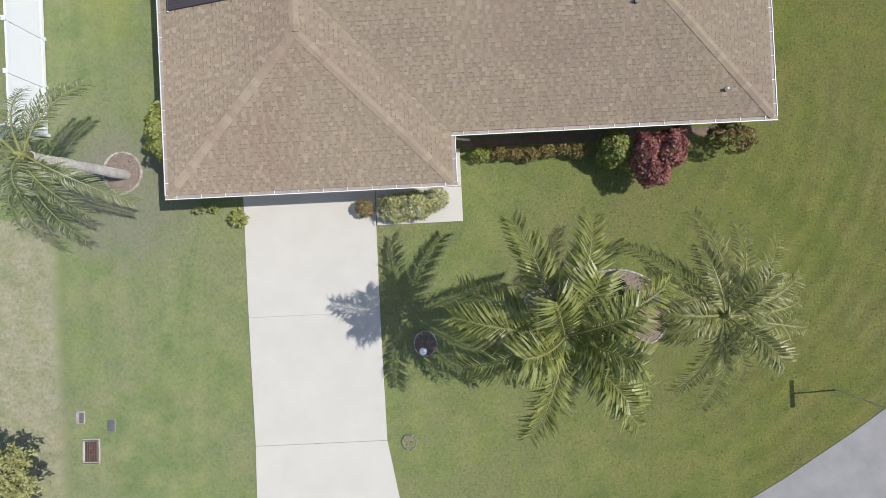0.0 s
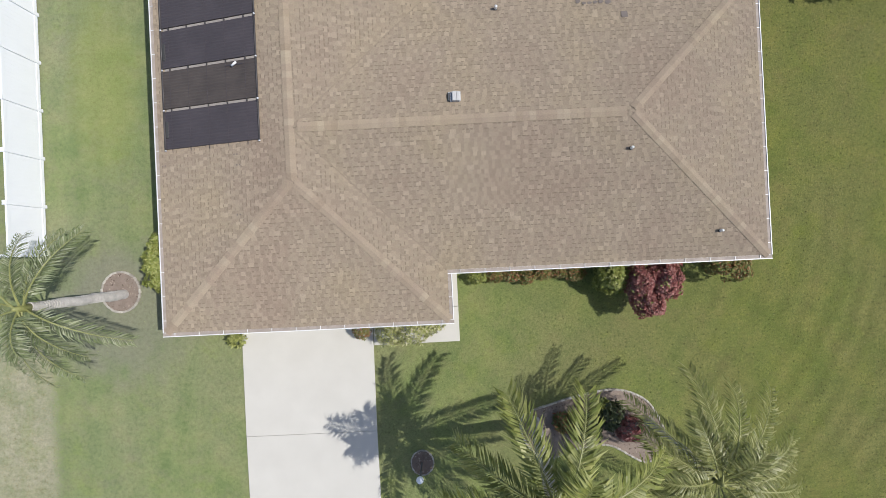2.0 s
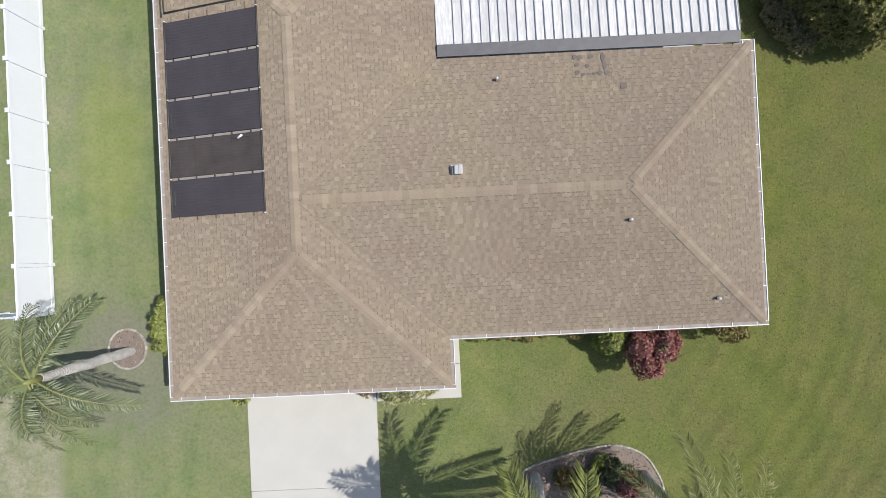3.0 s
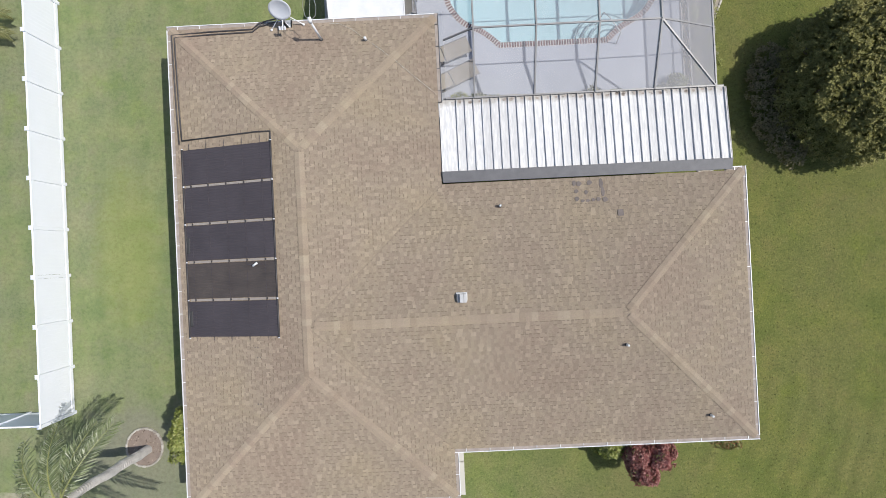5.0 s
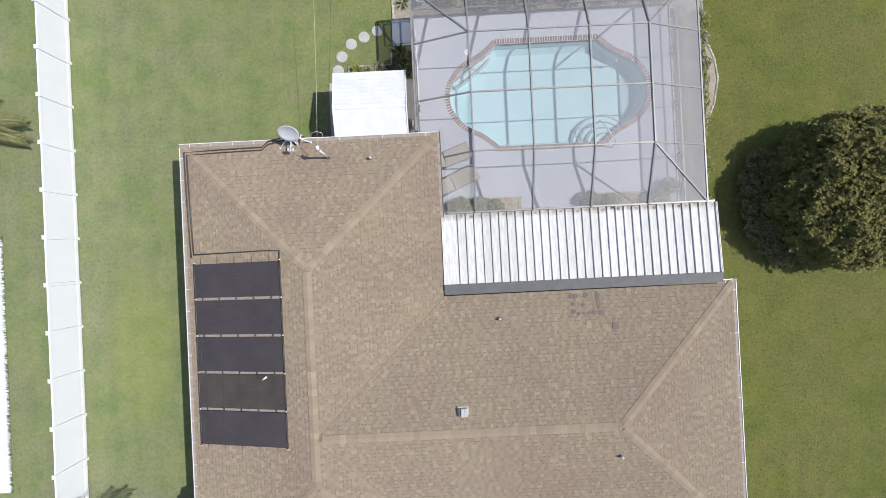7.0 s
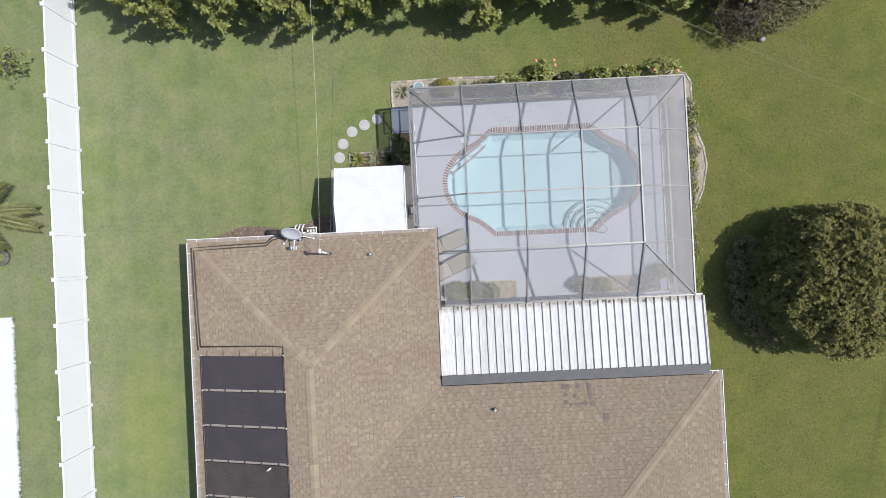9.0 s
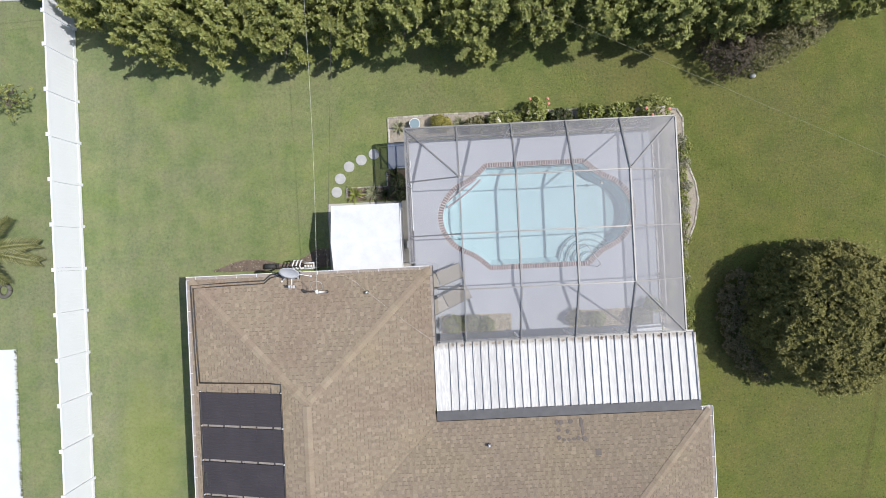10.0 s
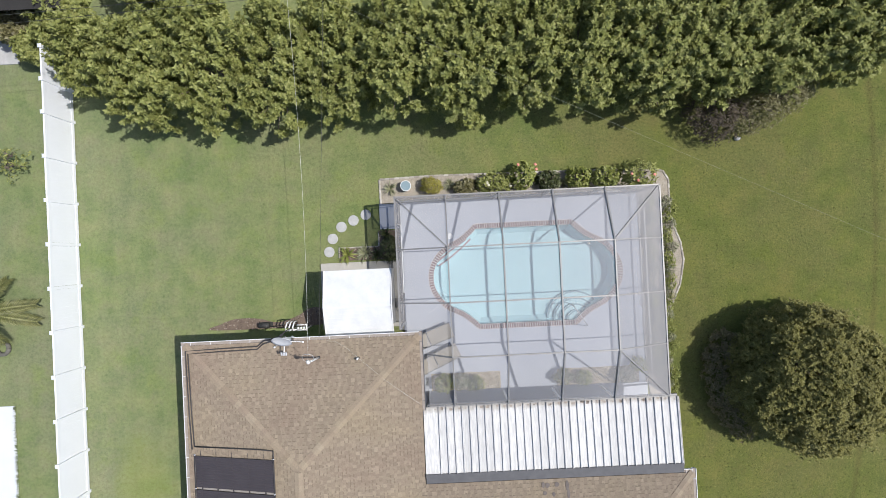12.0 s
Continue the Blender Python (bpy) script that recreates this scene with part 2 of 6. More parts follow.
def pan_mat():
    """Chalky white aluminium with streaks along the pans and grime where leaves gather at the low end."""
    m, nt, bsdf, pos = start("weathered_white_pan")
    sep = nt.nodes.new("ShaderNodeSeparateXYZ")
    nt.links.new(pos.outputs["Position"], sep.inputs[0])
    stretch = nt.nodes.new("ShaderNodeVectorMath")
    stretch.operation = "MULTIPLY"
    stretch.inputs[1].default_value = (1.0, 0.12, 1.0)
    nt.links.new(pos.outputs["Position"], stretch.inputs[0])
    streak = noise_tex(nt, stretch.outputs[0], 14, 4, 0.6)
    f = arith(nt, "ADD", streak, arith(nt, "MULTIPLY", arith(nt, "SUBTRACT", pick(nt, pos), 0.5), 0.2))
    col = ramp(nt, f, [(0.3, (0.47, 0.47, 0.475)), (0.55, (0.58, 0.578, 0.575)), (0.68, (0.70, 0.695, 0.69))])
    low = arith(nt, "ADD", sep.outputs[1], arith(nt, "MULTIPLY", noise_tex(nt, pos.outputs["Position"], 5, 4), 0.5))
    grime = ramp(nt, arith(nt, "SUBTRACT", low, 13.4), [(0.62, (0, 0, 0)), (0.80, (0.6, 0.6, 0.6))])
    col = blend(nt, grime, col, (0.27, 0.24, 0.20))
    nt.links.new(col, bsdf.inputs["Base Color"])
    bsdf.inputs["Roughness"].default_value, bsdf.inputs["Metallic"].default_value = 0.6, 0.0
    return m


LAWN = lawn_mat()
SHINGLE = shingle_mat("asphalt_shingle", [(0.295, 0.244, 0.185), (0.304, 0.251, 0.190), (0.311, 0.255, 0.195), (0.316, 0.259, 0.197), (0.326, 0.267, 0.204), (0.358, 0.295, 0.226)])
SHINGLE_LOW = shingle_mat("asphalt_shingle_lower_layer", [(0.266, 0.217, 0.166), (0.277, 0.226, 0.173), (0.285, 0.231, 0.178), (0.304, 0.246, 0.187)])
# darker granules that colour in the shade line below the upper teeth
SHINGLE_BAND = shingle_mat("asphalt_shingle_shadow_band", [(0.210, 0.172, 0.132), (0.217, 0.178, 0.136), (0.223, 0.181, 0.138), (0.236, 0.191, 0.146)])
CAP = shingle_mat("ridge_cap_shingle", [(0.285, 0.228, 0.172), (0.340, 0.279, 0.210), (0.306, 0.244, 0.188), (0.358, 0.298, 0.224), (0.320, 0.257, 0.198), (0.372, 0.312, 0.236)])
ROOF_FELT = mat("roof_underlay", (0.10, 0.085, 0.07), (0.15, 0.125, 0.10))
CONCRETE = mat("pale_concrete", (0.478, 0.462, 0.424), (0.542, 0.526, 0.486), scale=0.9, fine=30, rough=0.9, bump=0.15)
WHITE_PAVE = mat("whitewashed_concrete", (0.62, 0.64, 0.70), (0.72, 0.745, 0.80), scale=0.8, fine=30, rough=0.85, bump=0.1)
SLAB = mat("old_concrete", (0.36, 0.345, 0.32), (0.50, 0.48, 0.44), scale=2.5, fine=30, rough=0.9)
ASPHALT = mat("worn_asphalt", (0.20, 0.20, 0.205), (0.29, 0.285, 0.285), scale=1.2, fine=90, rough=0.92, bump=0.4)
STUCCO = mat("cream_stucco", (0.55, 0.50, 0.42), (0.66, 0.61, 0.53), scale=1.5, fine=60, rough=0.9, bump=0.4)
WHITE = mat("white_aluminium", (0.66, 0.67, 0.68), (0.80, 0.80, 0.80), scale=3, fine=30, rough=0.45, bump=0.03)
VINYL = mat("white_vinyl", (0.82, 0.845, 0.90), (0.87, 0.89, 0.95), scale=0.7, fine=20, rough=0.4, bump=0.03)
GUTTER_IN = mat("gutter_grit", (0.24, 0.205, 0.18), (0.40, 0.35, 0.31), scale=5, fine=50)
METAL_ROOF = pan_mat()
DARK_METAL = mat("dark_flashing", (0.09, 0.09, 0.097), (0.14, 0.14, 0.147), scale=3, rough=0.6)
GALV = mat("galvanised_metal", (0.5, 0.5, 0.5), (0.72, 0.72, 0.72), scale=6, rough=0.4, metal=0.6, bump=0.05)
SOLAR = mat("black_collector", (0.047, 0.040, 0.045), (0.074, 0.063, 0.070), scale=1.0, fine=25, rough=0.55, bump=0.1)
JOINT = mat("weathered_joint", (0.26, 0.235, 0.215), (0.37, 0.335, 0.305), scale=6, fine=50, rough=0.9)
SOLAR_WORN = mat("faded_collector", (0.050, 0.041, 0.038), (0.096, 0.078, 0.068), scale=1.6, fine=25, rough=0.5, bump=0.1)
BLACK_PIPE = mat("black_pipe", (0.04, 0.036, 0.036), (0.075, 0.068, 0.068), rough=0.5, bump=0.05)
BRONZE = mat("bronze_aluminium", (0.21, 0.205, 0.205), (0.31, 0.305, 0.30), scale=2, rough=0.45, metal=0.2, bump=0.03)
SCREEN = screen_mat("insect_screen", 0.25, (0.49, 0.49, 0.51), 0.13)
# wall panels get little sun; that shade is put into the darker tone
WALL_SCREEN = screen_mat("insect_screen_upright_shaded", 0.58, (0.13, 0.125, 0.14))
SHED_SHEET = mat("chalky_white_sheet", (0.60, 0.62, 0.64), (0.76, 0.77, 0.78), scale=2.2, fine=25, rough=0.6, bump=0.05)
DARK_ROOF = mat("charcoal_roofing", (0.018, 0.017, 0.017), (0.04, 0.037, 0.035), scale=1.5, fine=30, rough=0.9)
DECK = mat("painted_deck", (0.385, 0.408, 0.465), (0.462, 0.485, 0.542), scale=0.8, fine=50, rough=0.85, bump=0.3)
PLASTER = mat("pool_plaster", (0.475, 0.605, 0.655), (0.55, 0.675, 0.72), scale=0.6, fine=20, rough=0.7, bump=0.05)
STEP_TILE = mat("slate_blue_tile", (0.20, 0.27, 0.31), (0.28, 0.36, 0.40), scale=4, fine=40, rough=0.5, bump=0.05)
WATER = water_mat()
BRICK = mat("coping_brick", (0.145, 0.082, 0.080), (0.25, 0.158, 0.150), scale=6, fine=60, rough=0.85, vary=0.5, bump=0.4)
GROUT = mat("pale_grout", (0.46, 0.43, 0.42), (0.58, 0.55, 0.54), scale=6, fine=60, rough=0.9)
EDGING = mat("scalloped_edging", (0.31, 0.28, 0.245), (0.52, 0.49, 0.44), scale=5, fine=60, rough=0.9, vary=0.5, bump=0.3)
MULCH = mat("mulch", (0.10, 0.072, 0.055), (0.23, 0.175, 0.14), scale=4, fine=55, rough=0.95, bump=0.9, grain=0.6)
SAND_MULCH = mat("pinkish_mulch", (0.165, 0.128, 0.103), (0.31, 0.25, 0.21), scale=4, fine=55, rough=0.95, bump=0.9, grain=0.6)
CHIP = mat("bark_chip", (0.10, 0.072, 0.055), (0.36, 0.30, 0.25), scale=6, fine=40, rough=0.95, vary=0.9, bump=0.3)
SOIL = mat("bare_soil", (0.19, 0.165, 0.13), (0.48, 0.43, 0.36), scale=7, fine=50, rough=0.95, bump=0.7, grain=0.6)
PEBBLE = mat("river_pebble", (0.26, 0.215, 0.15), (0.52, 0.46, 0.36), scale=4, fine=40, rough=0.8, vary=0.8, grain=0.3)
DARK_STONE = mat("weathered_dark_stone", (0.12, 0.115, 0.10), (0.26, 0.25, 0.22), scale=5, fine=50, rough=0.9, vary=0.4)
MOSS = mat("mossy_ground", (0.13, 0.14, 0.065), (0.22, 0.225, 0.11), scale=6, fine=50, rough=0.95, bump=0.6)
STONE = mat("grey_stone", (0.36, 0.36, 0.36), (0.52, 0.52, 0.52), scale=4, fine=50, rough=0.9)
RUST = mat("rusty_grate", (0.07, 0.05, 0.045), (0.20, 0.12, 0.09), scale=8, fine=50, rough=0.8, metal=0.3)
FABRIC = mat("tan_sling", (0.30, 0.275, 0.24), (0.38, 0.35, 0.31), scale=3, fine=90, rough=0.85)
BARK = mat("palm_bark", (0.36, 0.34, 0.325), (0.58, 0.555, 0.53), scale=5, fine=35, rough=0.95, bump=0.8)
WOOD = mat("tree_bark", (0.10, 0.08, 0.065), (0.22, 0.18, 0.15), scale=5, fine=35, rough=0.95, bump=0.8)
DISH = mat("dish_grey", (0.50, 0.52, 0.56), (0.60, 0.61, 0.64), scale=3, rough=0.4, bump=0.02)
SEALANT = mat("roof_sealant", (0.11, 0.095, 0.088), (0.19, 0.158, 0.142), rough=0.8)
BASIN_WATER = mat("basin_water", (0.22, 0.30, 0.34), (0.28, 0.37, 0.41), rough=0.2, bump=0)
RUBBER = mat("dark_rubber", (0.02, 0.02, 0.02), (0.05, 0.05, 0.05), rough=0.7)
CABLE = mat("pale_cable", (0.30, 0.31, 0.26), (0.80, 0.80, 0.76), scale=2, rough=0.6)
THIN_CABLE = mat("dull_thin_cable", (0.20, 0.22, 0.13), (0.32, 0.32, 0.24), scale=0.4, rough=0.7)
DARK_CABLE = mat("dark_cable", (0.03, 0.03, 0.028), (0.06, 0.06, 0.055), scale=3, rough=0.6)
PALM_LEAF = leaf_mat("palm_leaflet", [(0.155, 0.190, 0.046), (0.224, 0.253, 0.064), (0.299, 0.322, 0.094), (0.425, 0.431, 0.165)], 0.42, 0.28)
PALM_GREY = leaf_mat("palm_leaflet_grey", [(0.173, 0.196, 0.065), (0.242, 0.267, 0.088), (0.323, 0.333, 0.128), (0.472, 0.466, 0.231)], 0.42, 0.35)
PALM_COOL = leaf_mat("palm_leaflet_cool", [(0.15, 0.19, 0.085), (0.21, 0.252, 0.118), (0.28, 0.315, 0.17), (0.43, 0.45, 0.31)], 0.4, 0.3)
OLIVE_PALM = leaf_mat("palm_leaflet_olive", [(0.165, 0.180, 0.064), (0.220, 0.232, 0.085), (0.275, 0.280, 0.112), (0.345, 0.342, 0.155)], 0.5, 0.3)
RACHIS = mat("palm_rachis", (0.17, 0.19, 0.06), (0.28, 0.28, 0.11), scale=4, rough=0.5, bump=0.1)
HEDGE_LEAF = leaf_mat("hedge_leaf", [(0.200, 0.228, 0.067), (0.286, 0.316, 0.090), (0.362, 0.388, 0.117), (0.450, 0.460, 0.172)], 0.6, 0.3)
OLIVE_LEAF = leaf_mat("dull_olive_leaf", [(0.13, 0.12, 0.05), (0.19, 0.18, 0.075), (0.25, 0.23, 0.11), (0.30, 0.28, 0.15)])
TWIG_LEAF = leaf_mat("twig_leaf", [(0.060, 0.046, 0.036), (0.092, 0.070, 0.052), (0.115, 0.090, 0.060), (0.140, 0.116, 0.072)], 0.6)
TREE_LEAF = leaf_mat("tree_leaf", [(0.180, 0.176, 0.049), (0.241, 0.230, 0.064), (0.293, 0.278, 0.079), (0.350, 0.330, 0.106)], 0.6)
LIME_LEAF = leaf_mat("lime_leaf", [(0.168, 0.210, 0.042), (0.242, 0.284, 0.063), (0.315, 0.347, 0.095), (0.399, 0.410, 0.137)])
PALE_LIME = leaf_mat("pale_lime_leaf", [(0.22, 0.235, 0.085), (0.30, 0.315, 0.115), (0.38, 0.39, 0.16), (0.47, 0.47, 0.23)], 0.55)
YELLOW_LEAF = leaf_mat("yellow_green_leaf", [(0.30, 0.28, 0.06), (0.40, 0.36, 0.08), (0.48, 0.44, 0.11), (0.56, 0.52, 0.18)], 0.55, 0.35)
DARK_LEAF = leaf_mat("dark_leaf", [(0.045, 0.06, 0.022), (0.07, 0.09, 0.032), (0.10, 0.12, 0.045), (0.14, 0.16, 0.065)])
RED_LEAF = leaf_mat("red_leaf", [(0.19, 0.056, 0.055), (0.29, 0.098, 0.088), (0.385, 0.150, 0.130), (0.48, 0.26, 0.225)])
MIX_LEAF = leaf_mat("red_green_leaf", [(0.12, 0.16, 0.045), (0.20, 0.22, 0.065), (0.28, 0.19, 0.07), (0.36, 0.13, 0.07)])
VARI_LEAF = leaf_mat("variegated_leaf", [(0.234, 0.263, 0.078), (0.364, 0.388, 0.130), (0.520, 0.512, 0.260), (0.676, 0.637, 0.442)])
GREY_LEAF = leaf_mat("grey_green_leaf", [(0.16, 0.175, 0.10), (0.27, 0.285, 0.165), (0.38, 0.38, 0.24), (0.50, 0.49, 0.35)])
# tones raised so that the tree's shade comes out less dark
SKIRT_LEAF = leaf_mat("shade_lifting_olive_leaf", [(0.20, 0.18, 0.09), (0.26, 0.23, 0.12), (0.31, 0.27, 0.14), (0.36, 0.32, 0.17)], 0.8)
BLADE = leaf_mat("grass_blade", [(0.158, 0.199, 0.070), (0.201, 0.241, 0.086), (0.252, 0.288, 0.116), (0.354, 0.369, 0.184)], 0.6, 0.45)
STRAW = leaf_mat("straw_blade", [(0.228, 0.192, 0.100), (0.291, 0.247, 0.130), (0.370, 0.316, 0.171), (0.461, 0.406, 0.243)], 0.7, 0.2)
FLOWER = mat("coral_petal", (0.65, 0.20, 0.15), (0.85, 0.38, 0.30), rough=0.6, bump=0)
PINK_TILE = mat("pink_tile", (0.38, 0.20, 0.21), (0.48, 0.28, 0.29), rough=0.4, bump=0.1)
PALE_FLOWER = mat("cream_petal", (0.6, 0.58, 0.42), (0.75, 0.72, 0.6), rough=0.6, bump=0)


# ---- building blocks ----
class Shape:
    """Vertices and faces of one mesh."""

    def __init__(self):
        self.v, self.f = [], []

    def add(self, verts, faces):
        n = len(self.v)
        self.v += [tuple(p) for p in verts]
        self.f += [tuple(i + n for i in f) for f in faces]
        return self

    def box(self, x0, y0, z0, x1, y1, z1, bev=0.0, turn=None):
        b = min(bev, (x1 - x0) / 3, (y1 - y0) / 3, (z1 - z0) / 3)
        rings = [(0, z0), (0, z1)] if not b else [(b, z0), (0, z0 + b), (0, z1 - b), (b, z1)]
        verts = []
        for i, z in rings:
            if b:
                verts += [(x0 + i + b, y0 + i, z), (x1 - i - b, y0 + i, z), (x1 - i, y0 + i + b, z), (x1 - i, y1 - i - b, z),
                          (x1 - i - b, y1 - i, z), (x0 + i + b, y1 - i, z), (x0 + i, y1 - i - b, z), (x0 + i, y0 + i + b, z)]
            else:
                verts += [(x0, y0, z), (x1, y0, z), (x1, y1, z), (x0, y1, z)]
        k = 8 if b else 4
        faces = [tuple(range(k))[::-1], tuple(range((len(rings) - 1) * k, len(rings) * k))]
        for r in range(len(rings) - 1):
            faces += [(r * k + i, r * k + (i + 1) % k, r * k + k + (i + 1) % k, r * k + k + i) for i in range(k)]
        if turn is not None:
            verts = [turn @ Vector(p) for p in verts]
        return self.add(verts, faces)

    def prism(self, loop, z0, z1, bev=0.0):
        """A plate of any outline (counter-clockwise), with a slightly rounded upper edge."""
        n = len(loop)
        c = Vector((sum(p[0] for p in loop) / n, sum(p[1] for p in loop) / n))
        def inset(d):
            out = []
            for p in loop:
                w = Vector(p[:2]) - c
                out.append(c + w * max(0.0, 1 - d / max(w.length, 0.01)))
            return out
        rings = [(0, z0), (0, z1 - bev), (bev, z1)] if bev else [(0, z0), (0, z1)]
        verts = []
        for d, z in rings:
            verts += [(p[0], p[1], z) for p in inset(d)]
        faces = [tuple(range(n))[::-1], tuple(range((len(rings) - 1) * n, len(rings) * n))]
        for r in range(len(rings) - 1):
            faces += [(r * n + i, r * n + (i + 1) % n, r * n + n + (i + 1) % n, r * n + n + i) for i in range(n)]
        return self.add(verts, faces)

    def tube(self, path, r, sides=8, r_end=None, caps=True):
        path = [Vector(p) for p in path]
        verts, n = [], len(path)
        for i, p in enumerate(path):
            d = (path[min(i + 1, n - 1)] - path[max(i - 1, 0)]).normalized()
            a = d.orthogonal().normalized() if i == 0 else (a - d * a.dot(d)).normalized()
            b = d.cross(a)
            rr = r if r_end is None else r + (r_end - r) * i / (n - 1)
            verts += [p + rr * (math.cos(q) * a + math.sin(q) * b) for q in (2 * math.pi * j / sides for j in range(sides))]
        faces = [(i * sides + j, i * sides + (j + 1) % sides, (i + 1) * sides + (j + 1) % sides, (i + 1) * sides + j) for i in range(n - 1) for j in range(sides)]
        if caps:
            faces += [tuple(range(sides))[::-1], tuple(range((n - 1) * sides, n * sides))]
        return self.add(verts, faces)

    def beam(self, a, b, w, h):
        """A straight bar from a to b, w wide and h high, that keeps upright."""
        a, b = Vector(a), Vector(b)
        d = (b - a).normalized()
        s = d.cross(Vector((0, 0, 1)))
        s = (s.normalized() if s.length > 1e-4 else Vector((1, 0, 0))) * w / 2
        u = s.cross(d).normalized() * h / 2
        verts = [q + i * s + j * u for q in (a, b) for i, j in ((-1, -1), (1, -1), (1, 1), (-1, 1))]
        return self.add(verts, [(3, 2, 1, 0), (4, 5, 6, 7), (0, 1, 5, 4), (1, 2, 6, 5), (2, 3, 7, 6), (3, 0, 4, 7)])

    def ball(self, c, rx, ry, rz, seg=16, rings=8, lumpy=0.0):
        verts = []
        for i in range(rings + 1):
            th = math.pi * i / rings
            for j in range(seg):
                ph = 2 * math.pi * j / seg
                d = Vector((math.sin(th) * math.cos(ph), math.sin(th) * math.sin(ph), math.cos(th)))
                k = 1 + lumpy * noise.noise(d * 2.3 + Vector(c))
                verts.append((c[0] + rx * d.x * k, c[1] + ry * d.y * k, c[2] + rz * d.z * k))
        faces = [(i * seg + j, (i + 1) * seg + j, (i + 1) * seg + (j + 1) % seg, i * seg + (j + 1) % seg) for i in range(rings) for j in range(seg)]
        return self.add(verts, faces)

    def mesh(self, name, material, smooth=False):
        me = bpy.data.meshes.new(name)
        me.from_pydata(self.v, [], self.f)
        me.materials.append(material)
        if smooth:
            me.shade_smooth()
        me.update()
        return me


def part(name, shape, material, parent=None, label="", smooth=False):
    """Links a shape (or a mesh) as one mesh object under a thing or a part."""
    me = shape.mesh(name, material, smooth) if isinstance(shape, Shape) else shape
    ob = new(name, me)
    ob.parent = parent
    return tagged(ob, label)


def thing(name, label, category, group="", at=(0, 0, 0), turn=0.0, kind=""):
    ob = new(name)
    ob.matrix_world = pose(*at, 0, 0, turn)
    ob.empty_display_size = 0.2
    return tagged(ob, label, category, group, kind)


def single(name, shape, material, label, category, group="", kind="", smooth=False):
    return tagged(part(name, shape, material, None, "", smooth), label, category, group, kind)


def arrays_mesh(name, verts, faces, material):
    """A mesh from numpy arrays of vertices and equal-sided faces."""
    me = bpy.data.meshes.new(name)
    k = faces.shape[1]
    me.vertices.add(len(verts))
    me.vertices.foreach_set("co", verts.astype(np.float32).ravel())
    me.loops.add(faces.size)
    me.loops.foreach_set("vertex_index", faces.astype(np.int32).ravel())
    me.polygons.add(len(faces))
    me.polygons.foreach_set("loop_start", np.arange(0, faces.size, k, dtype=np.int32))
    me.materials.append(material)
    me.update(calc_edges=True)
    return me


def leaves_mesh(name, spots, ways, size, per, material, rng, slim=0.42, spread=0.75, flat=0.35):
    """Tufts of folded leaves: per leaves at each spot, opening round the way that the twig points."""
    n = len(spots)
    ways = ways / np.linalg.norm(ways, axis=1, keepdims=True)
    w = np.repeat(ways, per, 0)
    base = np.repeat(spots, per, 0)
    side = rng.normal(size=(n * per, 3))
    side -= (side * w).sum(1, keepdims=True) * w
    side /= np.linalg.norm(side, axis=1, keepdims=True)
    lift = rng.uniform(flat - 0.35, flat + 0.45, (n * per, 1))
    d = side * spread + w * lift
    d /= np.linalg.norm(d, axis=1, keepdims=True)
    cross = np.cross(d, w)
    cross /= np.linalg.norm(cross, axis=1, keepdims=True) + 1e-9
    up = np.cross(cross, d)
    ln = size * rng.uniform(0.65, 1.25, (n * per, 1))
    half = ln * slim * 0.5
    root = base + d * ln * 0.08
    mid = base + d * ln * 0.52
    tip = base + d * ln - up * ln * 0.12
    verts = np.stack([root, mid + cross * half + up * half * 0.35, tip, mid - cross * half + up * half * 0.35], 1).reshape(-1, 3)
    i = np.arange(n * per)[:, None] * 4
    faces = np.concatenate([i + [0, 1, 2], i + [0, 2, 3]], 0)
    return arrays_mesh(name, verts, faces, material)


def crown_spots(rng, blobs, count, low=-0.35, rough=0.22, freq=0.9):
    """Spots on the outside of overlapping rounded masses, with their outward ways; spots inside another mass are left out."""
    B = np.array(blobs, float)
    vol = B[:, 3] * B[:, 4] + B[:, 4] * B[:, 5] + B[:, 3] * B[:, 5]
    n = int(count * 2.4)
    bi = rng.choice(len(B), n, p=vol / vol.sum())
    d = rng.normal(size=(n, 3))
    d /= np.linalg.norm(d, axis=1, keepdims=True)
    wob = np.array([noise.noise(Vector((B[i, 0] + q[0] * 2 * freq, B[i, 1] + q[1] * 2 * freq, q[2] * 2 * freq + i * 3.1))) for i, q in zip(bi, d)])
    k = 1 + rough * wob * 2 - np.abs(rng.normal(size=n)) * 0.10
    p = B[bi, :3] + d * B[bi, 3:] * k[:, None]
    ok = (d[:, 2] >= low) & (p[:, 2] > 0.05)
    for j, q in enumerate(B):
        ok &= (bi == j) | ((((p - q[:3]) / q[3:]) ** 2).sum(1) > 0.72)
    way = d / B[bi, 3:] * B[bi, 3:].min(1, keepdims=True) + np.array([0, 0, 0.35])
    return p[ok][:count], way[ok][:count]


def ring_loop(cx, cy, rx, ry, n=32, wob=0.0):
    return [(cx + rx * (1 + wob * math.sin(3 * a + cx)) * math.cos(a), cy + ry * (1 + wob * math.cos(2 * a + cy)) * math.sin(a)) for a in (2 * math.pi * i / n for i in range(n))]


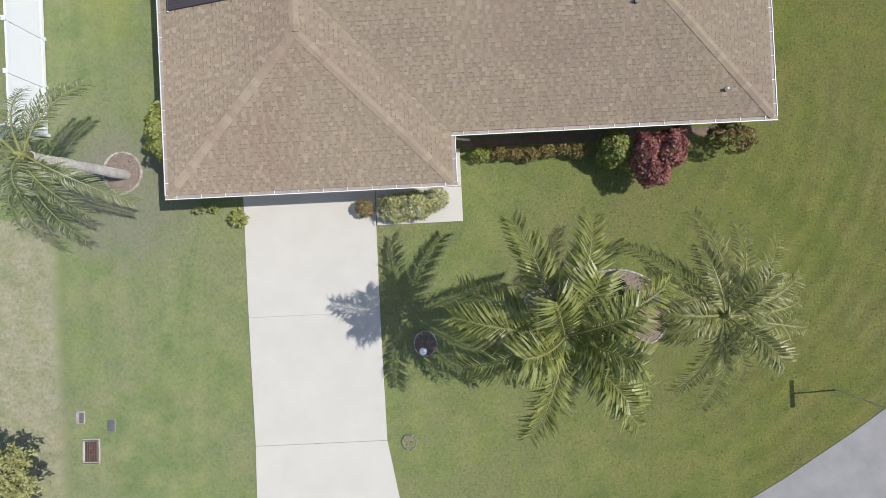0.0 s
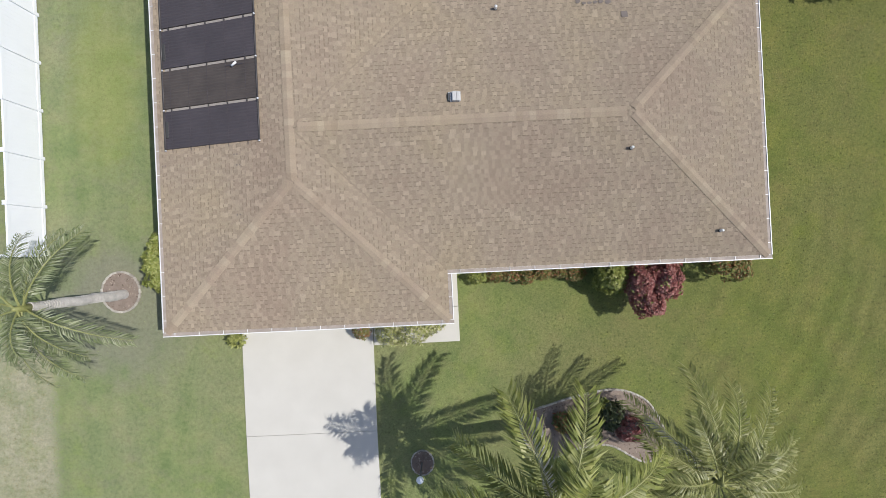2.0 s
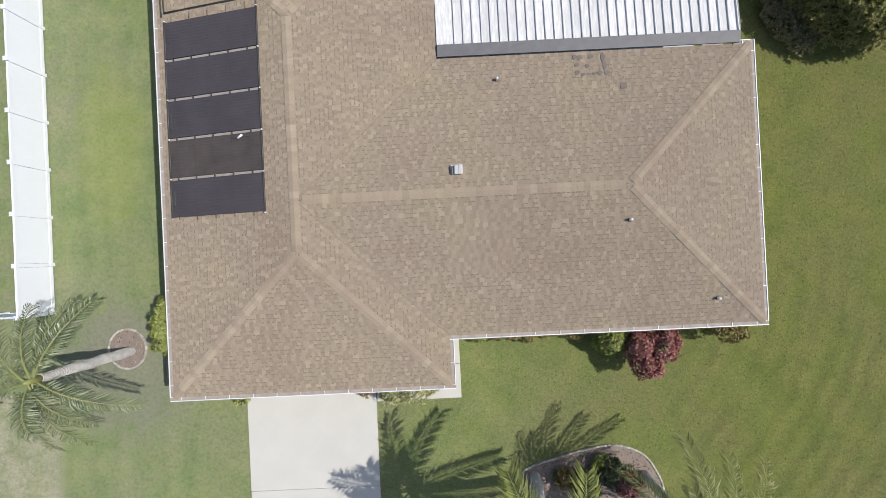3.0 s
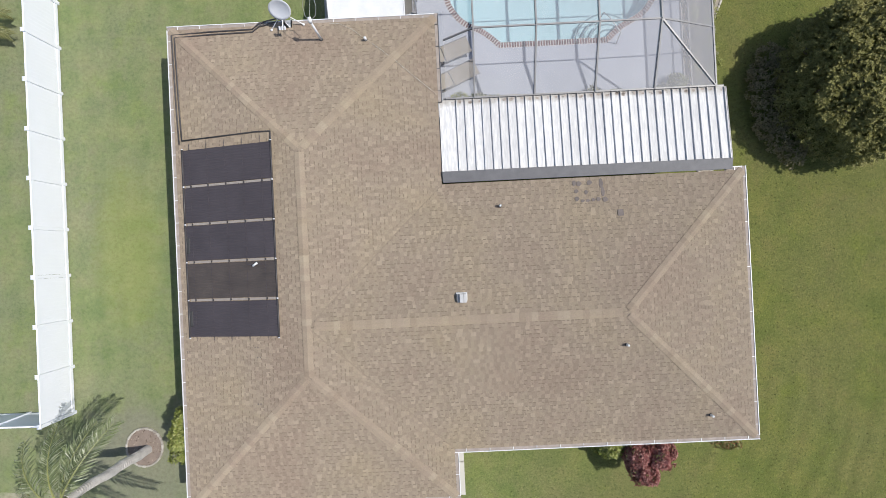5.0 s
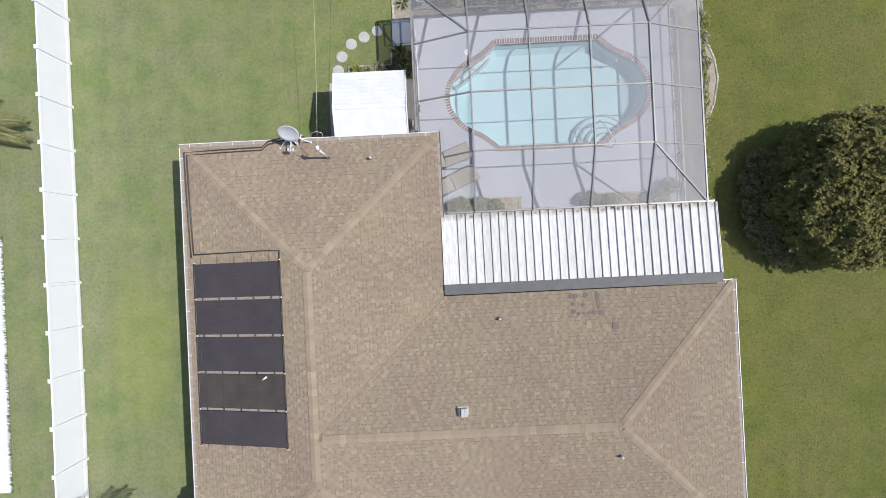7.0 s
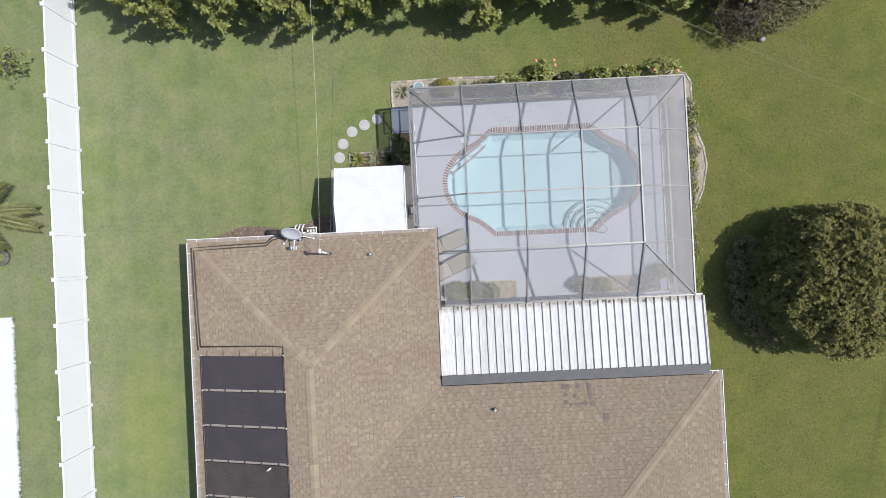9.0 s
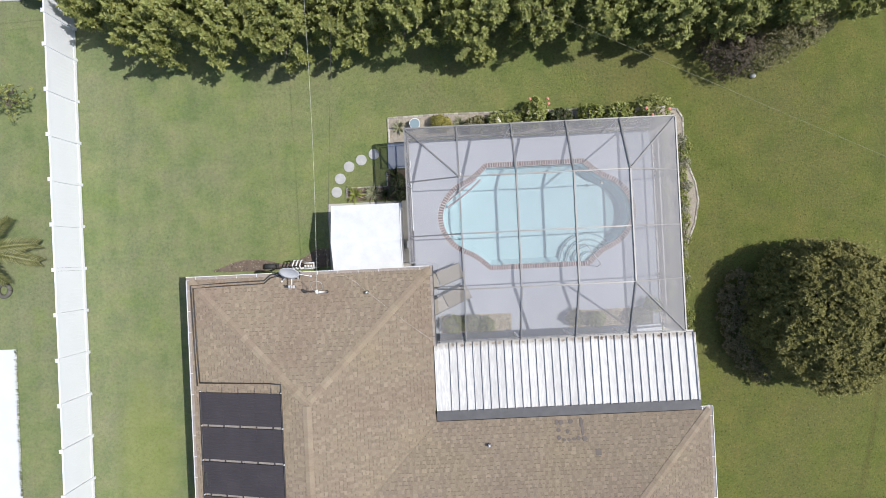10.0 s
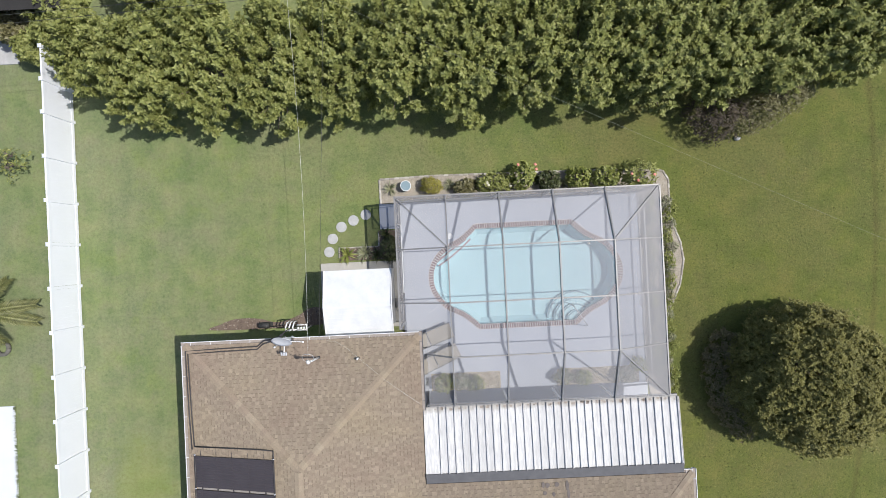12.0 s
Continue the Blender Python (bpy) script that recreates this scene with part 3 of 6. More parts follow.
def filled(name, outer, holes, z, material, thick=0.0):
    """A flat sheet with holes, optionally with a thickness downwards."""
    bm = bmesh.new()
    for loop in (outer, *holes):
        vs = [bm.verts.new((p[0], p[1], z)) for p in loop]
        for i in range(len(vs)):
            bm.edges.new((vs[i], vs[(i + 1) % len(vs)]))
    bmesh.ops.triangle_fill(bm, use_beauty=True, use_dissolve=False, edges=bm.edges[:], normal=(0, 0, 1))
    for f in bm.faces:
        if f.normal.z < 0:
            f.normal_flip()
    if thick:
        rim = [e for e in bm.edges if len(e.link_faces) == 1]
        ret = bmesh.ops.extrude_edge_only(bm, edges=rim)
        for v in [g for g in ret["geom"] if isinstance(g, bmesh.types.BMVert)]:
            v.co.z -= thick
        bmesh.ops.recalc_face_normals(bm, faces=bm.faces[:])
    me = bpy.data.meshes.new(name)
    bm.to_mesh(me)
    bm.free()
    me.materials.append(material)
    return me


# ---- ground, road, paving ----
def pool_outline(grow=0.0, n=14):
    """The pool: straight long sides, waisted shoulders, and rounded ends."""
    cx, cy, mid = 14.13, 19.01, 14.22
    west = [(12.08, 2.22), (11.78, 1.93), (11.38, 1.63), (10.88, 1.38), (10.5, 1.08), (10.15, 0.56), (10.04, 0.0)]
    pts = [(x - mid, y) for x, y in west]
    left = pts + [(x, -y) for x, y in pts[-2::-1]]
    loop = left + [(-x, y) for x, y in left[::-1]]
    dense = []
    for i in range(len(loop)):
        a, b = Vector(loop[i]), Vector(loop[(i + 1) % len(loop)])
        pa, pb = Vector(loop[i - 1]), Vector(loop[(i + 2) % len(loop)])
        straight = i in (len(left) - 1, len(loop) - 1)
        corner_a, corner_b = i in (0, len(left)), i in (len(left) - 2, len(loop) - 2)
        ma, mb = (b - a) if corner_a else (b - pa) / 2, (b - a) if corner_b else (pb - a) / 2
        for s in range(n):
            t = s / n
            dense.append(a.lerp(b, t) if straight else a * (2 * t**3 - 3 * t**2 + 1) + ma * (t**3 - 2 * t**2 + t) + b * (3 * t**2 - 2 * t**3) + mb * (t**3 - t**2))
    if grow:
        m = len(dense)
        dense = [p + Vector(((dense[(i + 1) % m] - dense[i - 1]).y, -(dense[(i + 1) % m] - dense[i - 1]).x)).normalized() * grow for i, p in enumerate(dense)]
    return [(p.x + cx, p.y + cy) for p in dense]


rough = pool_outline()
SIGN = 1 if sum(rough[i][0] * rough[(i + 1) % len(rough)][1] - rough[(i + 1) % len(rough)][0] * rough[i][1] for i in range(len(rough))) > 0 else -1
POOL = pool_outline(-SIGN * 0.11)
COPING = pool_outline(SIGN * 0.125)
FAR = 1500.0
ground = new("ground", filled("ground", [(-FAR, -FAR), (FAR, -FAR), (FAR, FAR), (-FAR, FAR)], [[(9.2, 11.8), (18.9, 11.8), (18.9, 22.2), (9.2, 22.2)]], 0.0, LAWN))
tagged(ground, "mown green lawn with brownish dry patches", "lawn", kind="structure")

road_edge = [(16.0, -14.6), (18.0, -13.15), (20.06, -11.89), (21.4, -11.15), (22.66, -10.38), (23.95, -9.6), (25.23, -8.75), (27.5, -6.9), (30.0, -4.2), (33, 0.5), (37, 8)]
road_shape = Shape().prism([(17, -60), (70, -60), (70, 8)] + road_edge[::-1], -0.2, 0.02)
tagged(part("road", road_shape, ASPHALT), "worn light grey asphalt street, no kerb", "road", kind="structure")

driveway = tagged(new("driveway", Shape().box(1.6, -30, -0.1, 6.5, 0.4, 0.005).mesh("driveway", SLAB)), "pale concrete driveway in front of the garage", "driveway", kind="structure")
for y1, y0, w1, w0, e1, e0 in ((0.42, -4.265, 1.55, 1.55, 6.52, 6.5), (-4.275, -9.095, 1.55, 1.6, 6.5, 6.55), (-9.105, -13.6, 1.6, 1.5, 6.55, 7.3)):
    part("slab", Shape().prism([(w0, y0), (e0, y0), (e1, y1), (w1, y1)], -0.08, 0.035, 0.004), CONCRETE, driveway)
walkway = tagged(new("walkway", Shape().box(6.6, -0.9, -0.1, 9.6, 1.5, 0.004).mesh("walkway", SLAB)), "pale concrete walkway along the garage corner", "walkway", kind="structure")
for loop in ([(6.55, -1.03), (9.78, -1.02), (9.78, 0.28), (6.55, 0.28)], [(9.0, 0.3), (9.78, 0.3), (9.78, 1.7), (9.0, 1.7)]):
    part("slab", Shape().prism(loop, -0.08, 0.10, 0.012), CONCRETE, walkway)

single("paved_strip", Shape().box(-14, 3.5, -0.1, -8.9, 14.2, 0.03, 0.01), WHITE_PAVE, "white concrete strip on the neighbouring plot", "paving", kind="structure")
fringe, rf = Shape(), random.Random(5)
for k in range(420):                    # ragged turf that grows over the edge of the strip
    y, ln, a = rf.uniform(3.5, 14.2), rf.uniform(0.05, 0.16), rf.uniform(2.5, 3.8)
    x, w = -8.9 + rf.uniform(0.0, 0.05), rf.uniform(0.01, 0.025)
    fringe.add([(x, y - w, 0.0), (x, y + w, 0.0), (x + ln * math.cos(a), y + ln * math.sin(a), 0.05 + rf.uniform(0, 0.03)), (x, y, 0.075)], [(0, 1, 3), (1, 2, 3), (2, 0, 3)])
tagged(new("grass_fringe", fringe.mesh("grass_fringe", LAWN)), "ragged green turf along the edge of the white strip", "grass", kind="stuff")


# ---- house ----
E0, K = 2.60, 0.247                     # eave height, roof slope
XW, YS0 = 0.12, 0.12                   # west and south eaves
W1, N1, S2, X2 = 9.44, 16.93, 1.76, 19.95
R = (W1 - XW) / 2                              # half span of the wing
HALF2 = 4.64
N2 = S2 + 2 * HALF2
house = thing("house", "single-storey house with a brown shingle hip roof and white gutters", "house")

O = 0.5
wall_loop = [(XW + O, YS0 + O), (W1 - O, YS0 + O), (W1 - O, S2 + O), (X2 - O, S2 + O), (X2 - O, N2 - O), (W1 - O, N2 - O), (W1 - O, N1 - O), (XW + O, N1 - O)]
T = 0.2
for i in range(len(wall_loop)):
    a, b = Vector(wall_loop[i]), Vector(wall_loop[(i + 1) % len(wall_loop)])
    d = (b - a).normalized()
    n = Vector((-d.y, d.x)) * T
    part("wall", Shape().prism([a, b, b + n - d * T, a + n + d * T], 0.0, 2.42), STUCCO, house)
soffit = Shape().prism([(XW + 0.02, YS0 + 0.02), (W1 - 0.02, YS0 + 0.02), (W1 - 0.02, S2 + 0.02), (X2 - 0.02, S2 + 0.02), (X2 - 0.02, N2 - 0.02), (W1 - 0.02, N2 - 0.02), (W1 - 0.02, N1 - 0.02), (XW + 0.02, N1 - 0.02)], 2.42, 2.44)
part("soffit", soffit, WHITE, house, "white vented soffit")


def up(x, y, s, lift=0.0):
    return (x, y, E0 + K * s + lift)


XR = XW + R                             # ridge of the wing
faces_plan = [
    # eave start, eave end, inward way, then the two slanting ends as (start shift, end shift) per metre up
    ((XW, YS0), (W1, YS0), (0, 1), R, 1.0, -1.0),
    ((XW, N1), (XW, YS0), (1, 0), R, 1.0, -1.0),
    ((W1, N1), (XW, N1), (0, -1), R, 1.0, -1.0),
    ((W1, YS0), (W1, S2), (-1, 0), R, 1.0, 1.0),
    ((W1, N2), (W1, N1), (-1, 0), R, -1.0, -1.0),
    ((W1, S2), (X2, S2), (0, 1), HALF2, -1.0, -1.0),
    ((X2, S2), (X2, N2), (-1, 0), HALF2, 1.0, -1.0),
    ((X2, N2), (W1, N2), (0, -1), HALF2, 1.0, 1.0),
]
deck_shape = Shape()
for a, b, w, h, ka, kb in faces_plan:
    a, b, w = Vector(a), Vector(b), Vector(w)
    u = (b - a).normalized()
    q = [a, b, b + w * h + u * kb * h, a + w * h + u * ka * h]
    s = [0, 0, h, h]
    deck_shape.add([up(p.x, p.y, t, -0.012) for p, t in zip(q, s)] + [up(p.x, p.y, t, -0.16) for p, t in zip(q, s)],
                   [(0, 1, 2, 3), (7, 6, 5, 4), (0, 4, 5, 1)])
seen, order, remap = {}, [], []
for p in deck_shape.v:
    k = tuple(round(c, 3) for c in p)
    if k not in seen:
        seen[k] = len(order)
        order.append(p)
    remap.append(seen[k])
deck_shape.v, deck_shape.f = order, [tuple(dict.fromkeys(remap[i] for i in f)) for f in deck_shape.f]
roof = part("roof", deck_shape, ROOF_FELT, house, "brown dimensional asphalt shingle hip roof")



def gutter(a, b, out, cut_a=0.0, cut_b=0.0, metal=None):
    """An open box gutter with a rolled white lip, a gritty inside and straps across it."""
    a, b, out = Vector(a), Vector(b), Vector(out)
    d = (b - a).normalized()
    a, b = a + d * cut_a, b + d * cut_b
    def strip(o0, z0, o1, z1):
        p = [a + out * o0, b + out * o0, b + out * o1, a + out * o1]
        return [(p[0].x, p[0].y, z0), (p[1].x, p[1].y, z0), (p[2].x, p[2].y, z1), (p[3].x, p[3].y, z1)]
    z = E0
    body = Shape()
    prof = [(0.0, z - 0.02), (0.0, z - 0.13), (0.09, z - 0.13), (0.115, z - 0.03), (0.115, z), (0.14, z), (0.14, z - 0.03), (0.105, z - 0.145), (-0.008, z - 0.145), (-0.008, z - 0.02)]
    pa = [(a + out * o, h) for o, h in prof]
    pb = [(b + out * o, h) for o, h in prof]
    n = len(prof)
    body.add([(p.x, p.y, h) for p, h in pa] + [(p.x, p.y, h) for p, h in pb], [(i, (i + 1) % n, n + (i + 1) % n, n + i) for i in range(n)] + [tuple(range(n))[::-1], tuple(range(n, 2 * n))])
    g = part("gutter", body, metal or WHITE, house, "dark bronze gutter" if metal else "white aluminium gutter")
    part("gutter_bed", Shape().add(strip(0.004, z - 0.022, 0.112, z - 0.022), [(0, 1, 2, 3)]), GUTTER_IN, g, "grit and leaves in the gutter")
    length = (b - a).length
    me = None
    cnt = max(1, int(length / 0.78))
    for i in range(cnt):
        c = a + d * (length * (i + 0.5) / cnt)
        if me is None:
            sx, sy = (0.008, 0.0) if abs(d.x) > 0.5 else (0.0, 0.008)
            o = out * 0.135
            me = Shape().box(min(-sx, o.x), min(-sy, o.y), 0.0, max(sx, o.x), max(sy, o.y), 0.012).mesh("strap", metal or WHITE)
        st = part("strap", me, metal or WHITE, g)
        st.location = (c.x, c.y, z - 0.003)


for (a, b, o, ca, cb) in (((XW, YS0), (W1, YS0), (0, -1), -0.14, 0.14), ((W1, YS0), (W1, S2), (1, 0), 0, -0.14), ((W1, S2), (X2, S2), (0, -1), 0.0, 0.14), ((X2, S2), (X2, N2), (1, 0), 0, 0.14),
                          ((X2, N2), (X2 - 0.55, N2), (0, 1), 0.0, 0.0), ((W1, N2 + 2.9), (W1, N1), (1, 0), 0, 0.14), ((W1, N1), (XW, N1), (0, 1), 0.0, 0.14), ((XW, N1), (XW, YS0), (-1, 0), 0, 0)):
    gutter(a, b, o, ca, cb, DARK_METAL if b == (W1, N1) else None)
for path in ([(W1 + 0.06, S2 - 0.06, 2.5), (W1 + 0.12, S2 - 0.02, 2.3), (W1 - 0.38, S2 + 0.42, 2.1), (W1 - 0.42, S2 + 0.42, 0.2), (W1 + 0.35, S2 + 0.3, 0.08), (W1 + 0.75, S2 + 0.25, 0.05)],
             [(X2 - 0.2, N2 + 0.07, 2.5), (X2 - 0.45, N2 - 0.42, 2.2), (X2 - 0.45, N2 - 0.42, 0.1)]):
    part("downspout", Shape().tube(path, 0.045, 6), WHITE, house, "white downspout")

# shingles: tabs of mixed widths, laid course by course
EXPOSE = 0.136
WIDTHS = (0.10, 0.13, 0.15, 0.18)
rng = np.random.default_rng(5)
pieces = {}
joined, lower, bands = Shape(), Shape(), Shape()
for fi, (a, b, w, h, ka, kb) in enumerate(faces_plan):
    a, b, w = Vector(a), Vector(b), Vector(w)
    u = (b - a).normalized()
    length = (b - a).length
    for c in range(int(h / EXPOSE) + 1):
        s0, s1 = c * EXPOSE, min((c + 1) * EXPOSE, h)
        if s1 - s0 < 0.01:
            continue
        lo0, hi0, lo1, hi1 = ka * s0, length + kb * s0, ka * s1, length + kb * s1
        x = min(lo0, lo1) - rng.uniform(0, 0.25)
        tooth = bool(rng.integers(0, 2))
        while x < max(hi0, hi1):
            wd = WIDTHS[int(rng.integers(0, 4))]
            tooth = not tooth if rng.random() < 0.85 else tooth
            th = 0.012 if tooth else 0.003
            p = [max(x, lo0), min(x + wd, hi0), min(x + wd, hi1), max(x, lo1)]
            x += wd
            if p[1] - p[0] < 0.004 and p[2] - p[3] < 0.004:
                continue
            p[1], p[2] = max(p[1], p[0]), max(p[2], p[3])
            if (ka < 0 and (p[0] <= lo0 + 1e-6 or p[3] <= lo1 + 1e-6)) or (kb > 0 and (p[1] >= hi0 - 1e-6 or p[2] >= hi1 - 1e-6)):
                th = 0.003
            near = fi == 5 and 2.0 < s0 < 4.2 and 0.0 < p[0] - 0.0 and p[1] < 2.4 and abs(p[1] - p[0] - wd) < 1e-6 and p[0] == p[3]
            q0, q1, q2, q3 = a + u * p[0] + w * s0, a + u * p[1] + w * s0, a + u * p[2] + w * s1, a + u * p[3] + w * s1
            if near:
                key = (wd, th)
                if key not in pieces:
                    e = EXPOSE
                    pieces[key] = Shape().add([(0, 0, th), (wd, 0, th), (wd, e, K * e + 0.004), (0, e, K * e + 0.004), (0, 0, -0.004), (wd, 0, -0.004), (wd, e, K * e - 0.004), (0, e, K * e - 0.004)],
                                              [(0, 1, 2, 3), (4, 5, 1, 0), (5, 6, 2, 1), (7, 4, 0, 3), (6, 7, 3, 2), (7, 6, 5, 4)]).mesh("shingle", SHINGLE if tooth else SHINGLE_LOW)
                pieces.setdefault("spots", []).append((key, (q0.x, q0.y, E0 + K * s0)))
                continue
            if rng.random() < 0.5 and p[0] == p[3] and p[1] == p[2]:
                # short dark granule band, a painted shade line below the next course
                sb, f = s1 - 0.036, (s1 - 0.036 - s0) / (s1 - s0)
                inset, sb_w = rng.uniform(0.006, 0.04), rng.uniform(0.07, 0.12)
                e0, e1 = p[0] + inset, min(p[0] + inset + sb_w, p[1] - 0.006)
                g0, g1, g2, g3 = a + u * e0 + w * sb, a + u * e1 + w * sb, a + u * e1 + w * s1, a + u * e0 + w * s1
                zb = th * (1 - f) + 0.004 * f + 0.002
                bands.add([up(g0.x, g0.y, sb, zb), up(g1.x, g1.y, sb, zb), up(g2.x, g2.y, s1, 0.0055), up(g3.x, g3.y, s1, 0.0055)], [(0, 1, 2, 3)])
            (joined if tooth else lower).add([up(q0.x, q0.y, s0, th), up(q1.x, q1.y, s0, th), up(q2.x, q2.y, s1, 0.004), up(q3.x, q3.y, s1, 0.004), up(q0.x, q0.y, s0, -0.006), up(q1.x, q1.y, s0, -0.006)],
                       [(0, 1, 2, 3), (4, 5, 1, 0), (4, 0, 3), (1, 5, 2)])
tagged(part("shingles", joined, SHINGLE, roof), kind="stuff")
tagged(part("lower_shingles", lower, SHINGLE_LOW, roof), kind="stuff")
tagged(part("shadow_band", bands, SHINGLE_BAND, roof, "dark granule bands that draw in shade under the shingle teeth"), kind="stuff")


def caps(p, q, n1, n2, width, step=0.21):
    """Cap shingles folded over a hip or ridge from p up to q, each lapping the one below."""
    p, q = Vector(p), Vector(q)
    d = (q - p).normalized()
    n1, n2 = Vector(n1).normalized(), Vector(n2).normalized()
    top = (n1 + n2).normalized()
    s1 = n1.cross(d)
    s1 = s1 if s1.dot(n2) < 0 else -s1
    s2 = n2.cross(d)
    s2 = s2 if s2.dot(n1) < 0 else -s2
    hw, e = width / 2, step
    verts = []
    for along, lift in ((0.0, 0.036), (e * 1.25, 0.029)):
        o = d * along
        verts += [o + s1 * hw + n1 * lift * 0.62, o + top * (lift * 1.05), o + s2 * hw + n2 * lift * 0.62, o + s1 * hw + n1 * 0.002, o + s2 * hw + n2 * 0.002]
    me = Shape().add(verts, [(0, 1, 6, 5), (1, 2, 7, 6), (3, 4, 2, 1, 0), (3, 0, 5, 8), (2, 4, 9, 7), (5, 6, 7, 9, 8)]).mesh("ridge_cap", CAP)
    for i in range(int((q - p).length / step)):
        part("ridge_cap", me, CAP, roof).location = p + d * (i * step)


NS, NN, NE, NW = (0, -K, 1), (0, K, 1), (K, 0, 1), (-K, 0, 1)
top_s, top_n, top_e = up(XR, YS0 + R, R), up(XR, N1 - R, R), up(X2 - HALF2, S2 + HALF2, HALF2)
for p, q, n1, n2, wd in ((up(XW, YS0, 0), top_s, NS, NW, 0.29), (up(W1, YS0, 0), top_s, NS, NE, 0.29), (up(XW, N1, 0), top_n, NN, NW, 0.29), (up(W1, N1, 0), top_n, NN, NE, 0.29),
                         (up(X2, S2, 0), top_e, NS, NE, 0.29), (up(X2, N2, 0), top_e, NN, NE, 0.29), (top_s, top_n, NE, NW, 0.31), (up(XR + 0.25, S2 + HALF2, HALF2), top_e, NS, NN, 0.30)):
    caps(p, q, n1, n2, wd)
for key, spot in pieces.pop("spots", []):
    part("shingle", pieces[key], None, roof).location = spot


# closed valleys where the two wings meet
for ya, yb in ((S2, S2 + HALF2), (N2, N2 - HALF2)):
    sgn = 1 if yb > ya else -1
    lo, hi = (W1, ya), (W1 - HALF2, yb)
    g = 0.03
    strip = [up(lo[0], lo[1] - sgn * g, 0, 0.009), up(lo[0], lo[1], 0, 0.009), up(lo[0] + g, lo[1], 0, 0.009), up(hi[0], hi[1] - sgn * g, HALF2, 0.009), up(hi[0], hi[1], HALF2, 0.009), up(hi[0] + g, hi[1], HALF2, 0.009)]
    part("valley", Shape().add(strip, [(0, 1, 4, 3), (1, 2, 5, 4)] if sgn < 0 else [(0, 3, 4, 1), (1, 4, 5, 2)]), SHINGLE_LOW, roof)


def roof_z(x, y):
    a = min(x - XW, W1 - x, y - YS0, N1 - y) if 0 <= x <= W1 and 0 <= y <= N1 else -1
    b = min(X2 - x, y - S2, N2 - y) if x >= XR else -1
    return E0 + K * max(a, b)


# ---- on the roof ----
def collector(y0, y1, tone, shade_at=0.0):
    """An unglazed pool collector: a ribbed black mat between two header pipes."""
    x0, x1 = 0.42, 3.80
    c = thing("solar_collector", "black unglazed solar pool collector on the roof slope", "solar panel", "solar collectors")
    mat_shape = Shape()
    n = int((y1 - y0) / 0.05)
    prof = []
    for i in range(n + 1):
        y = y0 + (y1 - y0) * i / n
        prof += [(y, 0.045 if i % 2 else 0.058)]
    va = [(x0, y, roof_z(x0, 8) + 0.02 + h) for y, h in prof] + [(x1, y, roof_z(x1, 8) + 0.02 + h) for y, h in prof]
    m = len(prof)
    mat_shape.add(va, [(i, i + m, i + m + 1, i + 1) for i in range(m - 1)])
    mat_shape.add([(x0, y0, roof_z(x0, 8) + 0.03), (x1, y0, roof_z(x1, 8) + 0.03), (x1, y0, roof_z(x1, 8) + 0.07), (x0, y0, roof_z(x0, 8) + 0.07)], [(0, 1, 2, 3)])
    part("absorber", mat_shape, tone, c)
    for x in (x0, x1):
        z = roof_z(x, 8) + 0.075
        part("header_pipe", Shape().tube([(x, y0 - 0.03, z), (x, y1 + 0.03, z)], 0.03, 8), BLACK_PIPE, c, smooth=True)
    # low black box in place of the dark shade inside the mat's end
    if shade_at:
        part("end_fold", Shape().box(x0 + 0.04, y0 + shade_at, roof_z(x0, 8) + 0.06, x0 + 0.15, y0 + shade_at + 0.55, roof_z(x0, 8) + 0.125, 0.02), RUBBER, c, "black lump standing in for the shade at the mat's end")
    for y in (y0 - 0.045, y1 + 0.045):
        for x in (x0, x1):
            z = roof_z(x, 8) + 0.075
            part("clamp", Shape().tube([(x, y - 0.015, z), (x, y + 0.015, z)], 0.033, 8), DISH, c, "bright steel hose clamp")
    return c


PITCH = 1.32
for i in range(5):
    collector(6.13 + i * PITCH, 6.13 + i * PITCH + 1.215, SOLAR_WORN if i == 1 else SOLAR, {0: 0.35, 2: 0.25}.get(i, 0.0))
for k in range(5):
    x = 0.70 + k * 0.68
    single("strap", Shape().beam((x, 6.0, roof_z(x, 8) + 0.085), (x, 12.85, roof_z(x, 8) + 0.085), 0.012, 0.005), SOLAR, "thin hold-down strap across the black collectors", "strap", "collector straps")
for i in range(4):
    y = 6.13 + i * PITCH + 1.2675
    strip = single("joint_strip", Shape().beam((0.5, y, roof_z(0.5, 8) + 0.035), (3.74, y, roof_z(3.74, 8) + 0.035), 0.075, 0.012), JOINT, "dull grey-brown strip between two black collectors", "strip", "collector joint strips")
    for k in range(5):
        x = 0.70 + k * 0.68
        part("clip", Shape().box(x - 0.025, y - 0.035, roof_z(x, 8) + 0.03, x + 0.025, y + 0.035, roof_z(x, 8) + 0.06, 0.008), RUBBER, strip, "small black strap clip")
for x, y in ((3.01, 5.41), (2.95, 3.84), (0.3, 5.6), (2.93, 5.75)):
    for o in (-0.05, 0.05):
        single("tar_spot", Shape().add([(px, py, roof_z(px, py) + 0.026) for px, py in ring_loop(x + o, y, 0.026, 0.03, 8, 0.15)], [tuple(range(8))]), SEALANT, "small dark sealant dot on the shingles", "stain", "sealant dots")
sensor = thing("roof_sensor", "small white sensor on a collector", "sensor")
ys = 8.55
part("bracket", Shape().beam((2.75, ys, roof_z(2.75, 8) + 0.09), (3.35, ys, roof_z(3.35, 8) + 0.09), 0.03, 0.02), SOLAR, sensor)
part("body", Shape().tube([(2.98, ys - 0.05, roof_z(3, 8) + 0.14), (3.14, ys + 0.05, roof_z(3, 8) + 0.18)], 0.036, 10), WHITE, sensor, smooth=True)


def on_roof(x, y, lift):
    return (x, y, roof_z(x, y) + lift)


